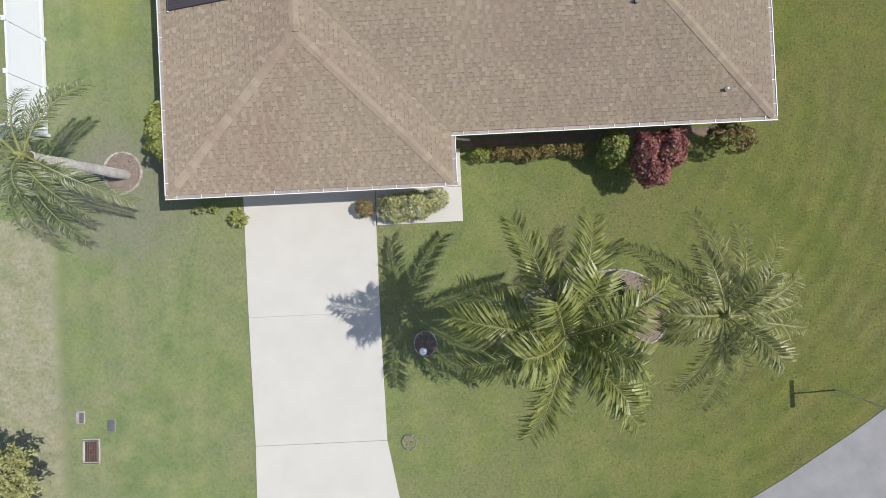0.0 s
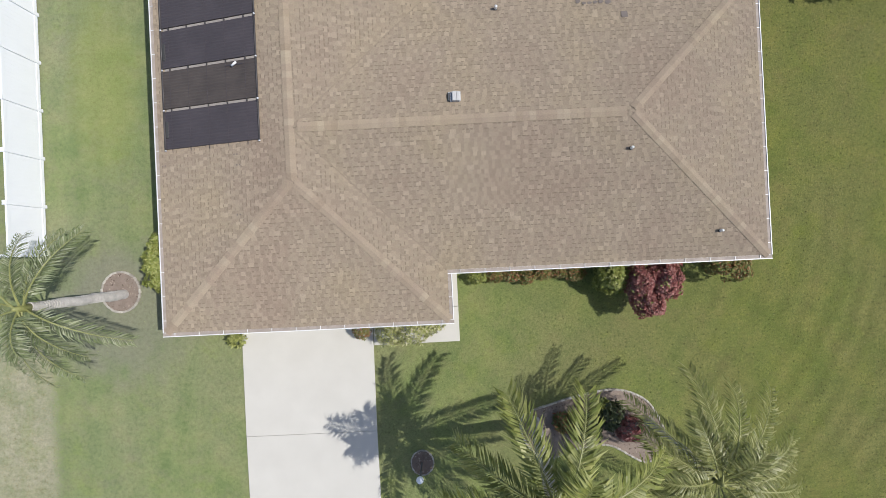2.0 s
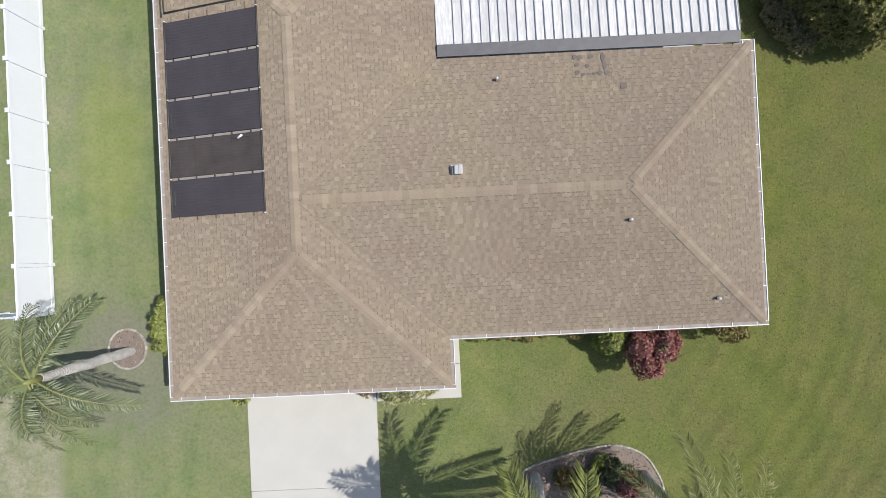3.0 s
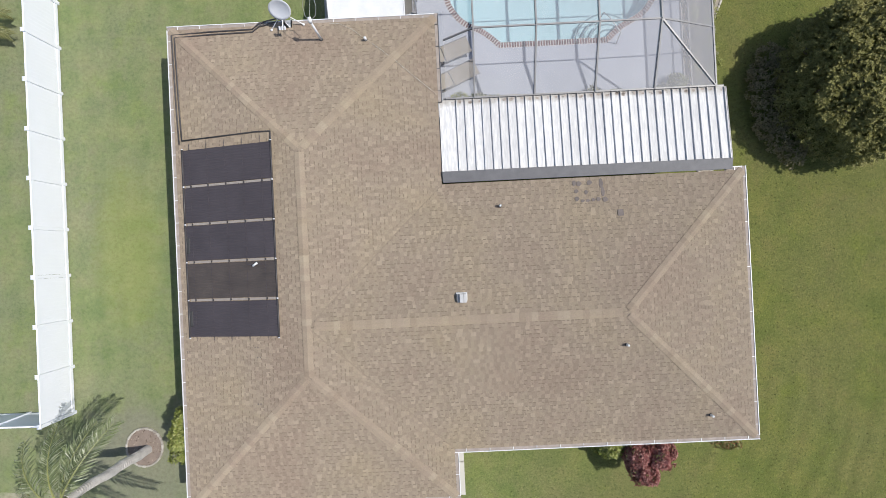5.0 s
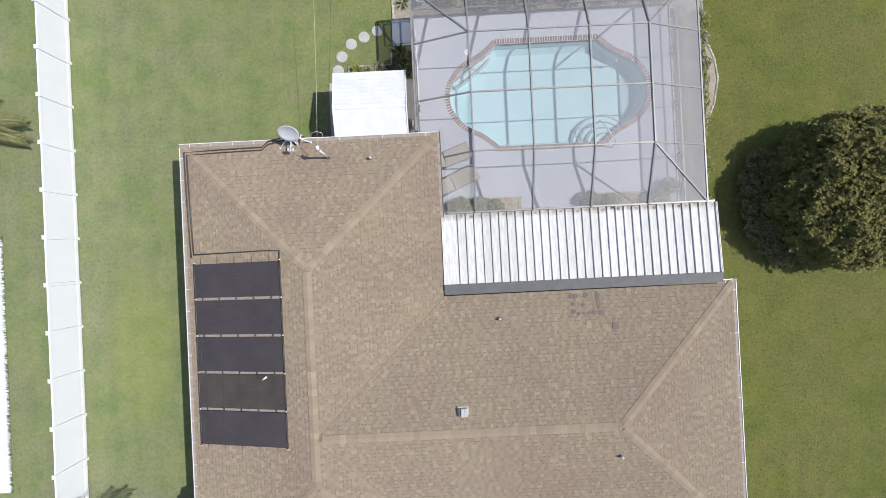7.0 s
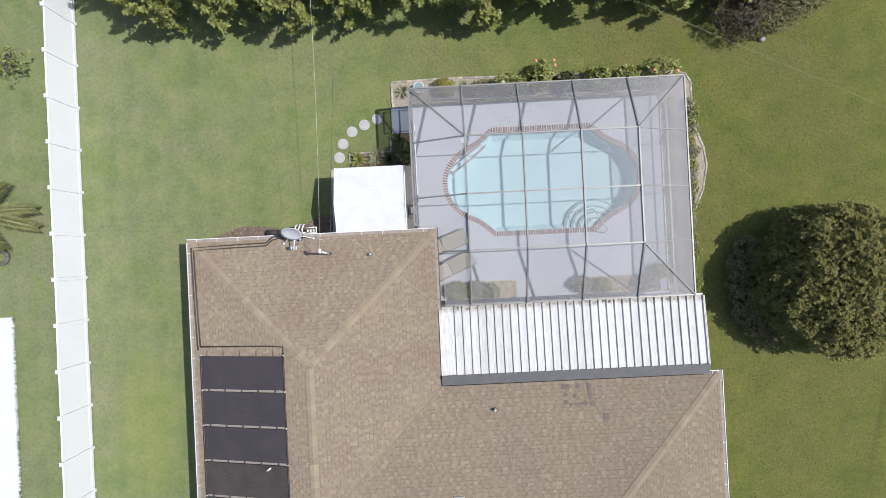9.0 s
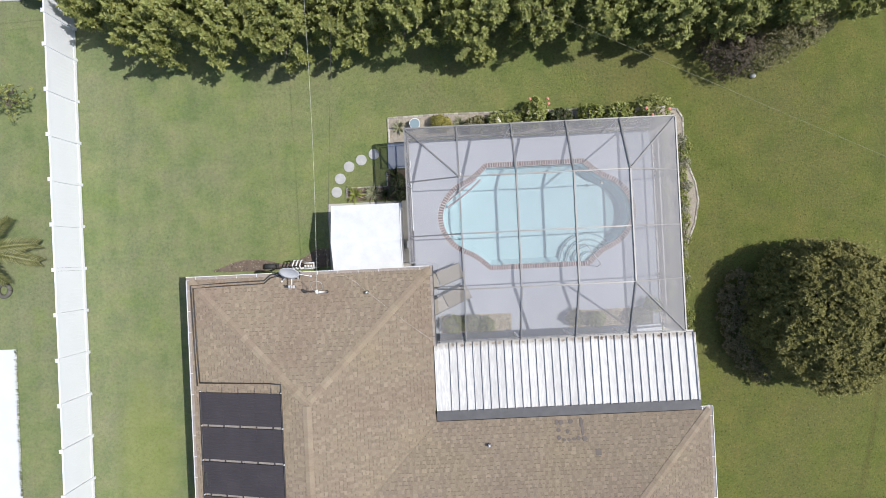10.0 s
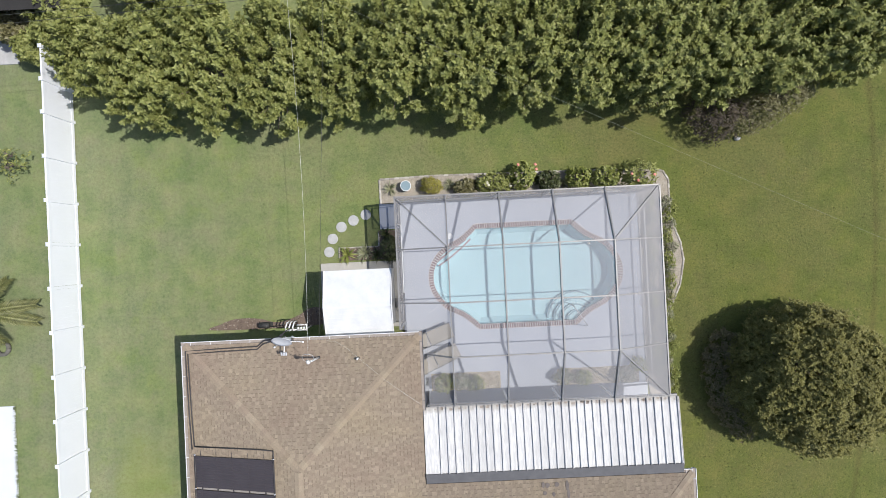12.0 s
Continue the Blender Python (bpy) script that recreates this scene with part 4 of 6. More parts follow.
lead = [on_roof(3.80, 12.6, 0.06), on_roof(3.80, 12.97, 0.06), on_roof(3.3, 13.0, 0.06), on_roof(0.42, 12.98, 0.06), on_roof(0.36, 14.2, 0.05), on_roof(0.33, 16.65, 0.05)]
single("supply_pipe", Shape().tube(lead[:4], 0.022, 8), BLACK_PIPE, "black collector pipe along the top of the panels", "pipe", "collector pipes", smooth=True)
for o in (0.0, 0.11):
    run = [on_roof(0.42 - o, 12.98 - o, 0.06), on_roof(0.36 - o, 14.2, 0.05), on_roof(0.30 - o, 16.62 + o, 0.05), (1.6, 16.66 + o, roof_z(1.6, 16.66 + o) + 0.05), (3.05, 16.68 + o, roof_z(3, 16.68 + o) + 0.05), (3.30, 16.88 + o, E0 + 0.10), (3.9, 17.02 + o, E0 + 0.06), (4.0, 17.25, 2.2), (4.0, 17.3, 0.4)]
    single("supply_pipe", Shape().tube(run, 0.023, 8), BLACK_PIPE, "black collector pipe round the roof edge", "pipe", "collector pipes", smooth=True)


def plumbing_vent(x, y, r=0.048, h=0.2):
    v = thing("plumbing_vent", "small plumbing vent pipe with a dark collar on the roof", "vent pipe", "roof vents")
    z = roof_z(x, y)
    part("collar", Shape().tube([(x, y, z), (x, y, z + 0.05)], r * 1.35, 12, r * 1.1), RUBBER, v)
    part("pipe", Shape().tube([(x, y, z), (x, y, z + h)], r, 12, caps=False).tube([(x, y, z + h), (x, y, z + h - 0.1)], r * 0.75, 12), WHITE, v, smooth=True)
    part("bore", Shape().tube([(x, y, z + h - 0.03), (x, y, z + h - 0.012)], r * 0.74, 12), RUBBER, v)


for x, y in ((18.30, 2.62), (15.32, 5.30), (11.40, 10.16), (7.02, 16.17)):
    plumbing_vent(x, y)
hood = thing("roof_vent", "galvanised goose-neck vent hood on the roof", "roof vent")
z = roof_z(9.9, 7.1)
part("base", Shape().box(9.72, 6.93, z - 0.02, 10.10, 7.30, z + 0.03, 0.01), GALV, hood)
cowl = Shape()
for x0, x1, h in ((9.76, 9.83, 0.12), (9.832, 9.96, 0.22), (9.962, 10.07, 0.19)):
    cowl.box(x0, 6.97, z, x1, 7.26, z + h, 0.015)
part("hood", cowl, STONE, hood, "dull grey box-shaped cowl")
part("mouth", Shape().box(9.73, 6.99, z + 0.032, 9.758, 7.24, z + 0.12, 0.004), RUBBER, hood)
single("roof_patch", Shape().add([on_roof(15.42, 9.62, 0.03), on_roof(15.62, 9.62, 0.03), on_roof(15.62, 9.84, 0.03), on_roof(15.42, 9.84, 0.03)], [(0, 1, 2, 3)]), SEALANT, "dark square patch on the shingles", "patch")
for x, y, w, l in ((13.62, 10.84, .10, .16), (13.78, 10.82, .14, .14), (14.15, 10.84, .15, .13), (14.55, 10.8, .1, .3), (13.66, 10.55, .12, .1), (14.0, 10.5, .09, .12), (13.66, 10.28, .12, .12), (13.85, 10.2, .1, .06), (14.03, 10.2, .12, .05), (14.22, 10.22, .1, .07), (14.4, 10.24, .12, .1), (14.63, 10.22, .16, .13), (14.58, 10.5, .08, .3)):
    pts = ring_loop(x, y, w / 2 + 0.02, l / 2 + 0.02, 9, 0.15)
    single("tar_spot", Shape().add([on_roof(px + 0.42, py, 0.026) for px, py in pts], [tuple(range(9))]), SEALANT, "dark sealant blotch on the shingles", "stain", "sealant blotches")

# satellite dish
dish = thing("satellite_dish", "pale grey satellite dish on a roof-edge mast", "satellite dish")
dc, aim = Vector((4.27, 17.1, 3.42)), Vector((-0.05, -0.81, 0.58)).normalized()
sx = Vector((1, 0, 0)) - aim * aim.x
sx.normalize()
sy = aim.cross(sx)
bowl = Shape()
seg, rings = 28, 5
vs = [dc]
for r in range(1, rings + 1):
    k = r / rings
    vs += [dc + sx * (0.38 * k * math.cos(a)) + sy * (0.36 * k * math.sin(a)) + aim * (0.075 * k * k) for a in (2 * math.pi * i / seg for i in range(seg))]
back = [v - aim * 0.015 for v in vs]
fs = [(0, 1 + i, 1 + (i + 1) % seg) for i in range(seg)] + [(1 + r * seg + i, 1 + (r + 1) * seg + i, 1 + (r + 1) * seg + (i + 1) % seg, 1 + r * seg + (i + 1) % seg) for r in range(rings - 1) for i in range(seg)]
n = len(vs)
rim = [(1 + (rings - 1) * seg + i, n + 1 + (rings - 1) * seg + i, n + 1 + (rings - 1) * seg + (i + 1) % seg, 1 + (rings - 1) * seg + (i + 1) % seg) for i in range(seg)]
bowl.add(vs + back, fs + [tuple(n + i for i in f[::-1]) for f in fs] + rim)
part("reflector", bowl, DISH, dish, smooth=True)
arm0, arm1 = dc - sy * 0.36 + aim * 0.05, dc - sy * 0.55 + aim * 0.36
part("arm", Shape().tube([dc - sy * 0.1 - aim * 0.05, arm0, arm1], 0.02, 8), WHITE, dish)
for o in (-0.09, 0.0, 0.09):
    part("receiver", Shape().tube([arm1 + sx * o, arm1 + sx * o + sy * 0.10 - aim * 0.06], 0.035, 10), DISH, dish)
part("mast", Shape().tube([(4.25, 16.9, roof_z(4.25, 16.9)), (4.25, 16.95, 2.98), dc - aim * 0.03], 0.025, 8), GALV, dish)
for x, y in ((3.73, 16.73), (4.85, 16.88)):
    end = Vector((x, y, roof_z(x, y) + 0.04))
    part("strut", Shape().tube([dc - aim * 0.04 - sy * 0.15, end], 0.016, 8), WHITE, dish, "thin white stay to the shingles")
    part("strut_foot", Shape().ball(end, 0.045, 0.045, 0.04, 12, 6), WHITE, dish)
part("foot", Shape().box(4.17, 16.7, roof_z(4.25, 16.7) - 0.02, 4.33, 17.0, roof_z(4.25, 17.0) + 0.10, 0.01), GALV, dish)

# service mast with its weatherhead and drip loops
mast = thing("service_mast", "white electric service mast with drip loops on the roof", "service mast")
mz = roof_z(5.48, 16.26)
part("boot", Shape().tube([(5.48, 16.26, mz - 0.02), (5.48, 16.26, mz + 0.05)], 0.065, 14, 0.048), RUBBER, mast, "black rubber roof boot")
part("post", Shape().tube([(5.48, 16.26, mz), (5.42, 16.34, 4.05)], 0.038, 12), WHITE, mast, smooth=True)
part("weatherhead", Shape().tube([(5.42, 16.33, 4.0), (5.42, 16.345, 4.1), (5.42, 16.42, 4.16)], 0.07, 12, 0.055), WHITE, mast, "pale grey weatherhead cap", smooth=True)
drip = [(5.36, 16.38, 4.10), (5.30, 16.46, 4.22), (5.31, 16.62, 4.48), (5.38, 16.73, 4.66), (5.56, 16.77, 4.71), (5.72, 16.72, 4.66), (5.73, 16.6, 4.48), (5.65, 16.45, 4.22), (5.50, 16.38, 4.10)]
part("drip_loop", Shape().tube(drip, 0.009, 6), GALV, mast, "grey looped conductors", smooth=True)


def wire(name, a, b, sag, r, material, label):
    a, b = Vector(a), Vector(b)
    path = [a.lerp(b, i / 24) - Vector((0, 0, sag * 4 * (i / 24) * (1 - i / 24))) for i in range(25)]
    single(name, Shape().tube(path, r, 6), material, label, "cable", "overhead cables")


single("roof_cable", Shape().tube([on_roof(x, y, 0.03) for x, y in ((5.75, 16.88), (6.1, 16.85), (6.55, 16.6), (6.95, 16.25), (7.5, 15.8), (8.0, 15.36), (8.5, 14.93), (9.0, 14.52), (9.4, 14.2))], 0.004, 6), CABLE, "thin pale cable lying across the shingles", "cable")

# ---- patio roof ----
patio = thing("patio_roof", "white ribbed aluminium patio roof with dark flashing", "patio roof")
PZ0, PZ1 = 2.66, 2.46
XA, XB, YA, YB = 9.80, 19.56, 11.42, 14.02
npan = 32
pw = 0.305
prof = [(0.0, 0.0), (pw - 0.048, 0.0), (pw - 0.042, 0.062), (pw - 0.010, 0.062), (pw - 0.002, 0.0)]
pan = Shape()
m = len(prof)
pan.add([(x, YA, PZ0 + h) for x, h in prof] + [(x, YB, PZ1 + h) for x, h in prof] + [(0, YA, PZ0 - 0.05), (pw - 0.002, YA, PZ0 - 0.05), (0, YB, PZ1 - 0.05), (pw - 0.002, YB, PZ1 - 0.05)],
        [(i, i + 1, m + i + 1, m + i) for i in range(m - 1)] + [(m + 4, m + 3, m + 2, m + 1, m, 2 * m + 2, 2 * m + 3), (2 * m, 2 * m + 1, 4, 3, 2, 1, 0), (2 * m + 1, 2 * m, 2 * m + 2, 2 * m + 3)])
pan_me = pan.mesh("roof_pan", METAL_ROOF)
for i in range(npan):
    part("roof_pan", pan_me, METAL_ROOF, patio).location = (XA + i * pw, 0, 0)
litter = Shape()
rl = random.Random(31)
for i in range(npan):
    for _ in range(rl.choice((1, 1, 2, 3))):
        cx, cy, rr = XA + i * pw + rl.uniform(0.07, 0.19), YB - rl.uniform(0.03, 0.12), rl.uniform(0.025, 0.075)
        loop = [(cx + rr * rl.uniform(0.8, 1.2) * math.cos(a), cy + rr * 0.8 * rl.uniform(0.7, 1.2) * math.sin(a)) for a in (2 * math.pi * j / 9 for j in range(9))]
        litter.add([(px, min(py, YB - 0.004), PZ1 + (YB - min(py, YB - 0.004)) * (PZ0 - PZ1) / (YB - YA) + 0.006) for px, py in loop], [tuple(range(9))])
tagged(part("leaf_litter", litter, GUTTER_IN, patio, "dark leaf litter at the low end of the pans"), kind="stuff")
part("edge_strip", Shape().add([(9.47, 11.3, 2.68), (XA, 11.3, 2.68), (XA, YB, PZ1 + 0.01), (9.47, YB, PZ1 + 0.01), (9.47, 11.3, 2.6), (XA, 11.3, 2.6), (XA, YB, PZ1 - 0.08), (9.47, YB, PZ1 - 0.08)],
                               [(0, 1, 2, 3), (4, 0, 3, 7), (1, 5, 6, 2), (3, 2, 6, 7), (0, 4, 5, 1)]), METAL_ROOF, patio)
part("flashing", Shape().add([(9.47, 11.08, 2.66), (XB + 0.02, 11.08, 2.66), (XB + 0.02, 11.46, 2.73), (9.47, 11.46, 2.73), (9.47, 11.08, 2.60), (XB + 0.02, 11.08, 2.60), (XB + 0.02, 11.46, 2.6), (9.47, 11.46, 2.6)],
                             [(0, 1, 2, 3), (4, 5, 1, 0), (5, 6, 2, 1), (6, 7, 3, 2), (7, 4, 0, 3)]), DARK_METAL, patio, "dark grey flashing against the shingles")
part("gutter", Shape().box(9.62, YB, 2.34, XB, YB + 0.09, 2.44, 0.01), BRONZE, patio, "bronze edge gutter")
part("side_trim", Shape().add([(XB, YA, PZ0 + 0.06), (XB + 0.03, YA, PZ0 + 0.06), (XB + 0.03, YB, PZ1 + 0.06), (XB, YB, PZ1 + 0.06), (XB, YA, PZ0 - 0.08), (XB + 0.03, YA, PZ0 - 0.08), (XB + 0.03, YB, PZ1 - 0.08), (XB, YB, PZ1 - 0.08)],
                              [(0, 1, 2, 3), (1, 5, 6, 2), (4, 0, 3, 7), (2, 6, 7, 3), (5, 1, 0, 4)]), BRONZE, patio)
for x in (10.76, 12.9, 15.05, 17.2, 19.35):
    part("post", Shape().box(x - 0.04, 13.9, 0.17, x + 0.04, 13.98, 2.4), WHITE, patio)

# ---- deck and pool ----
DECK_Z = 0.17                           # the deck stands a step above the lawn
LIFT = DECK_Z - 0.05
deck_me = filled("pool_deck", [(8.68, 16.45), (9.0, 16.45), (9.0, 11.5), (19.26, 11.5), (19.26, 22.46), (8.68, 22.46)], [COPING], DECK_Z, DECK, 0.3)
pool_deck = tagged(new("pool_deck", deck_me), "painted grey-lavender concrete pool deck", "pool deck", kind="structure")
pool = thing("swimming_pool", "pale blue swimming pool with waisted shoulders and brick coping", "swimming pool", at=(0, 0, LIFT))
basin = Shape()
n = len(POOL)
depth = [0.02, -0.52, -0.74]
inner = pool_outline(-SIGN * 0.33)
basin.add([(x, y, depth[0]) for x, y in POOL] + [(x, y, depth[1]) for x, y in POOL] + [(x, y, depth[2]) for x, y in inner],
          [(r * n + i, r * n + (i + 1) % n, r * n + n + (i + 1) % n, r * n + n + i) for r in range(2) for i in range(n)])
part("basin", basin, PLASTER, pool, smooth=False)
part("floor", filled("floor", inner, [], depth[2], PLASTER), PLASTER, pool)
part("water", filled("water", POOL, [], -0.07, WATER), WATER, pool, "clear pale blue water")
part("coping_bed", filled("coping_bed", COPING, [POOL], 0.052, GROUT, 0.2), GROUT, pool)
for r, z in ((1.29, -0.56), (1.01, -0.42), (0.74, -0.28), (0.47, -0.15)):
    turn_of = [radians(-10 + 205 * i / 28) for i in range(29)]
    arc = [(16.36 + r * math.cos(a), 16.86 + r * math.sin(a)) for a in turn_of]
    tread = part("step", Shape().prism(arc, -0.87, z, 0.02), PLASTER, pool)
    nosing = Shape()
    for a, b in zip(turn_of, turn_of[1:]):
        q = [(16.36 + k * math.cos(c), 16.86 + k * math.sin(c), z + 0.004) for c in (a, b) for k in (r - 0.022, r - 0.095)]
        nosing.add(q, [(0, 2, 3, 1)])
    part("nosing", nosing, STEP_TILE, tread, "slate-blue tile edge of the step")
# a corner seat in the north-west shoulder: two ledges with pink tile edges
for z, a, b, c in ((-0.30, (10.32, 19.52), (11.12, 20.0), (11.80, 20.66)), (-0.14, (10.12, 19.58), (10.80, 20.16), (11.60, 20.66))):
    line = [Vector(a).lerp(Vector(b), i / 6).lerp(Vector(b).lerp(Vector(c), i / 6), i / 6) for i in range(7)]
    back = Vector((a[1] - c[1], c[0] - a[0])).normalized()
    ledge = part("corner_ledge", Shape().prism([tuple(p) for p in line] + [tuple(line[-1] + back * 0.45), tuple(line[0] + back * 0.3)], -0.74, z, 0.01), PLASTER, pool, "pale corner ledge under the water")
    nosing = Shape()
    for p, q in zip(line, line[1:]):
        nosing.add([(*p, z + 0.004), (*q, z + 0.004), (*(q + back * 0.07), z + 0.004), (*(p + back * 0.07), z + 0.004)], [(0, 1, 2, 3)])
    part("nosing", nosing, PINK_TILE, ledge, "dull pink tile edge of the ledge")
brick_me = Shape().box(-0.031, 0.012, 0.0, 0.031, 0.215, 0.028, 0.006).mesh("brick", BRICK)
seglen = [(Vector(POOL[(i + 1) % n]) - Vector(POOL[i])).length for i in range(n)]
total = sum(seglen)
count = int(total / 0.104)
i, acc = 0, 0.0
for b in range(count):
    want = total * (b + 0.5) / count
    while acc + seglen[i] < want:
        acc += seglen[i]
        i += 1
    t = (want - acc) / seglen[i]
    p = Vector(POOL[i]).lerp(Vector(POOL[(i + 1) % n]), t)
    q = Vector(COPING[i]).lerp(Vector(COPING[(i + 1) % n]), t)
    o = (q - p).normalized()
    ob = part("brick", brick_me, BRICK, pool)
    ob.matrix_basis = pose(p.x, p.y, 0.05, 0, 0, math.degrees(math.atan2(o.y, o.x)) - 90)
part("handrail", Shape().tube([(16.0, 17.62, -0.6), (16.0, 17.62, 0.65), (16.2, 17.3, 0.82), (16.55, 16.75, 0.8), (16.62, 16.62, 0.05)], 0.022, 8), GALV, pool, "bright steel handrail", smooth=True)
single("skimmer_lid", Shape().tube([(10.86, 20.85, DECK_Z), (10.86, 20.85, DECK_Z + 0.012)], 0.13, 20), WHITE, "round white skimmer lid in the deck", "lid")
single("pool_float", Shape().ball((17.0, 20.25, -0.04 + LIFT), 0.07, 0.07, 0.06), PALE_FLOWER, "small pale float on the water", "float", smooth=True)

# ---- screen cage ----
cage = thing("screen_cage", "bronze aluminium pool cage with grey insect screens", "pool cage")
CX, CY = [8.70, 10.73, 12.85, 14.98, 17.07, 19.24], [22.43, 20.33, 18.21, 16.14, 14.06]
CT, CE = 3.41, 2.50


def node(i, j):
    x, y = CX[i], CY[j]
    if i == 0 and j >= 3:
        return Vector((9.72, y, 2.50))
    edge = i in (0, 5) or j == 0
    return Vector((x, y, 2.50 if j == 4 else CE if edge else CT))


def bar(name, a, b, w, h, label=""):
    return part(name, Shape().beam(a, b, w, h), BRONZE, cage, label)


for i in range(1, 5):
    for j in range(4):
        bar("beam", node(i, j), node(i, j + 1), 0.05, 0.13)
for j in range(1, 4):
    for i in range(5):
        bar("purlin", node(i, j), node(i + 1, j), 0.05, 0.06)
for i in range(5):
    bar("eave_rail", node(i, 0), node(i + 1, 0), 0.05, 0.10)
    bar("eave_rail", node(i, 4), node(i + 1, 4), 0.05, 0.08)
for j in range(4):
    bar("eave_rail", node(5, j), node(5, j + 1), 0.05, 0.10)
for j in range(2):
    bar("eave_rail", node(0, j), node(0, j + 1), 0.05, 0.10)
bar("eave_rail", node(0, 2), (CX[0], 17.15, CE), 0.05, 0.10)
for i, j, a, b in ((0, 0, 1, 1), (5, 0, 4, 1), (5, 4, 4, 3)):
    bar("hip_beam", node(i, j), node(a, b), 0.05, 0.08)
posts = [(x, CY[0]) for x in CX] + [(CX[5], y) for y in CY[1:]] + [(CX[0], y) for y in (CY[1], CY[2], 17.2)]
for x, y in posts:
    dx, dy = (0.025, 0.05) if y == CY[0] else (0.05, 0.025)
    part("post", Shape().box(x - dx, y - dy, DECK_Z, x + dx, y + dy, CE - 0.05), BRONZE, cage)
for za in (DECK_Z + 0.03, 0.80):
    for i in range(5):
        bar("wall_rail", (CX[i], CY[0], za), (CX[i + 1], CY[0], za), 0.05, 0.05)
    for j in range(4):
        bar("wall_rail", (CX[5], CY[j], za), (CX[5], CY[j + 1], za), 0.05, 0.05)
    for a, b in ((CY[1], CY[2]), (CY[2], 17.2)):
        bar("wall_rail", (CX[0], a, za), (CX[0], b, za), 0.05, 0.05)
for x, y0, y1 in ((CX[0], 22.3, 21.4),):
    d = part("screen_door", Shape().beam((x, y0, 2.0), (x, y1, 2.0), 0.04, 0.06).beam((x, y0, 0.25), (x, y1, 0.25), 0.04, 0.12).beam((x, y0, 1.0), (x, y1, 1.0), 0.04, 0.06).beam((x, y0, 0.18), (x, y0, 2.03), 0.05, 0.04).beam((x, y1, 0.18), (x, y1, 2.03), 0.05, 0.04), BRONZE, cage)


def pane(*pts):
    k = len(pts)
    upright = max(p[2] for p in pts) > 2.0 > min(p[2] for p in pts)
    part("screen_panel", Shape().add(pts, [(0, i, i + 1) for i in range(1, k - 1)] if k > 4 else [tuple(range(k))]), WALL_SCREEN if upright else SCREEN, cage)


for i in range(5):
    for j in range(4):
        q = [node(i, j), node(i + 1, j), node(i + 1, j + 1), node(i, j + 1)]
        if (i, j) == (0, 0):
            pane(q[0], q[1], q[2]), pane(q[0], q[2], q[3])
        elif (i, j) == (4, 0):
            pane(q[0], q[1], q[3]), pane(q[1], q[2], q[3])
        elif (i, j) == (4, 3):
            pane(q[0], q[1], q[2]), pane(q[0], q[2], q[3])
        elif (i, j) == (0, 2):
            pane(node(1, 2), node(0, 2), Vector((CX[0], 17.15, CE)), Vector((9.72, 17.15, 2.55)), node(0, 3), node(1, 3))
        else:
            pane(*q)
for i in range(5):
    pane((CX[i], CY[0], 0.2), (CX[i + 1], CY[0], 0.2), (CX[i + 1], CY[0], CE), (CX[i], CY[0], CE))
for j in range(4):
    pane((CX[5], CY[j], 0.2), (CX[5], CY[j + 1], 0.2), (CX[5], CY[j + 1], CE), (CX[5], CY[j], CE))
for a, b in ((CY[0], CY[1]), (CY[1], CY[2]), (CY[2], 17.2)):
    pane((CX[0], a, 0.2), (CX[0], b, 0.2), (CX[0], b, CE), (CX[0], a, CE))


# ---- fence ----
FX = -5.72
fence = thing("vinyl_fence", "tall white vinyl privacy fence with capped posts", "fence")
post_me = Shape().box(-0.064, -0.064, 0, 0.064, 0.064, 1.84, 0.008).add([(-0.08, -0.08, 1.84), (0.08, -0.08, 1.84), (0.08, 0.08, 1.84), (-0.08, 0.08, 1.84), (-0.08, -0.08, 1.865), (0.08, -0.08, 1.865), (0.08, 0.08, 1.865), (-0.08, 0.08, 1.865), (0, 0, 1.91)],
    [(3, 2, 1, 0), (0, 1, 5, 4), (1, 2, 6, 5), (2, 3, 7, 6), (3, 0, 4, 7), (4, 5, 8), (5, 6, 8), (6, 7, 8), (7, 4, 8)]).mesh("post", VINYL)
board = []
for i in range(11):
    y0 = 0.07 + i * 1.69 / 11
    board += [(0.010, y0), (0.014, y0 + 0.004), (0.014, y0 + 1.69 / 11 - 0.004)]
board += [(0.010, 1.76)]
ring = [(x, y) for x, y in board] + [(-x, y) for x, y in board[::-1]]
panel_me = Shape().prism(ring, 0.15, 1.70).mesh("panel", VINYL)
rail_me = Shape().box(-0.03, 0.065, 0.0, 0.03, 1.765, 0.15, 0.006).mesh("rail", VINYL)
YS = [2.96 + 1.83 * i for i in range(14)] + [28.12, 29.49]
for y in YS:
    part("post", post_me, VINYL, fence).location = (FX, y, 0)
for i, y in enumerate(YS[:-1]):
    ob = part("panel", panel_me, VINYL, fence)
    ob.location = (FX, y, random.uniform(-0.02, 0.02))
    ob.scale.y = (YS[i + 1] - y) / 1.83
    ob.rotation_euler.z = random.uniform(-0.004, 0.004)
    for z in (0.05, 1.64):
        part("rail", rail_me, VINYL, ob).location = (0, 0, z)
for i in range(1, 5):
    part("post", post_me, VINYL, fence).location = (FX - 1.83 * i, YS[0] + 0.03 * i, 0)
for i in range(4):
    ob = part("panel", panel_me, VINYL, fence)
    ob.matrix_world = pose(FX - 1.83 * i, YS[0] + 0.03 * i, 0, 0, 0, 89)
    for z in (0.05, 1.64):
        part("rail", rail_me, VINYL, ob).location = (0, 0, z)

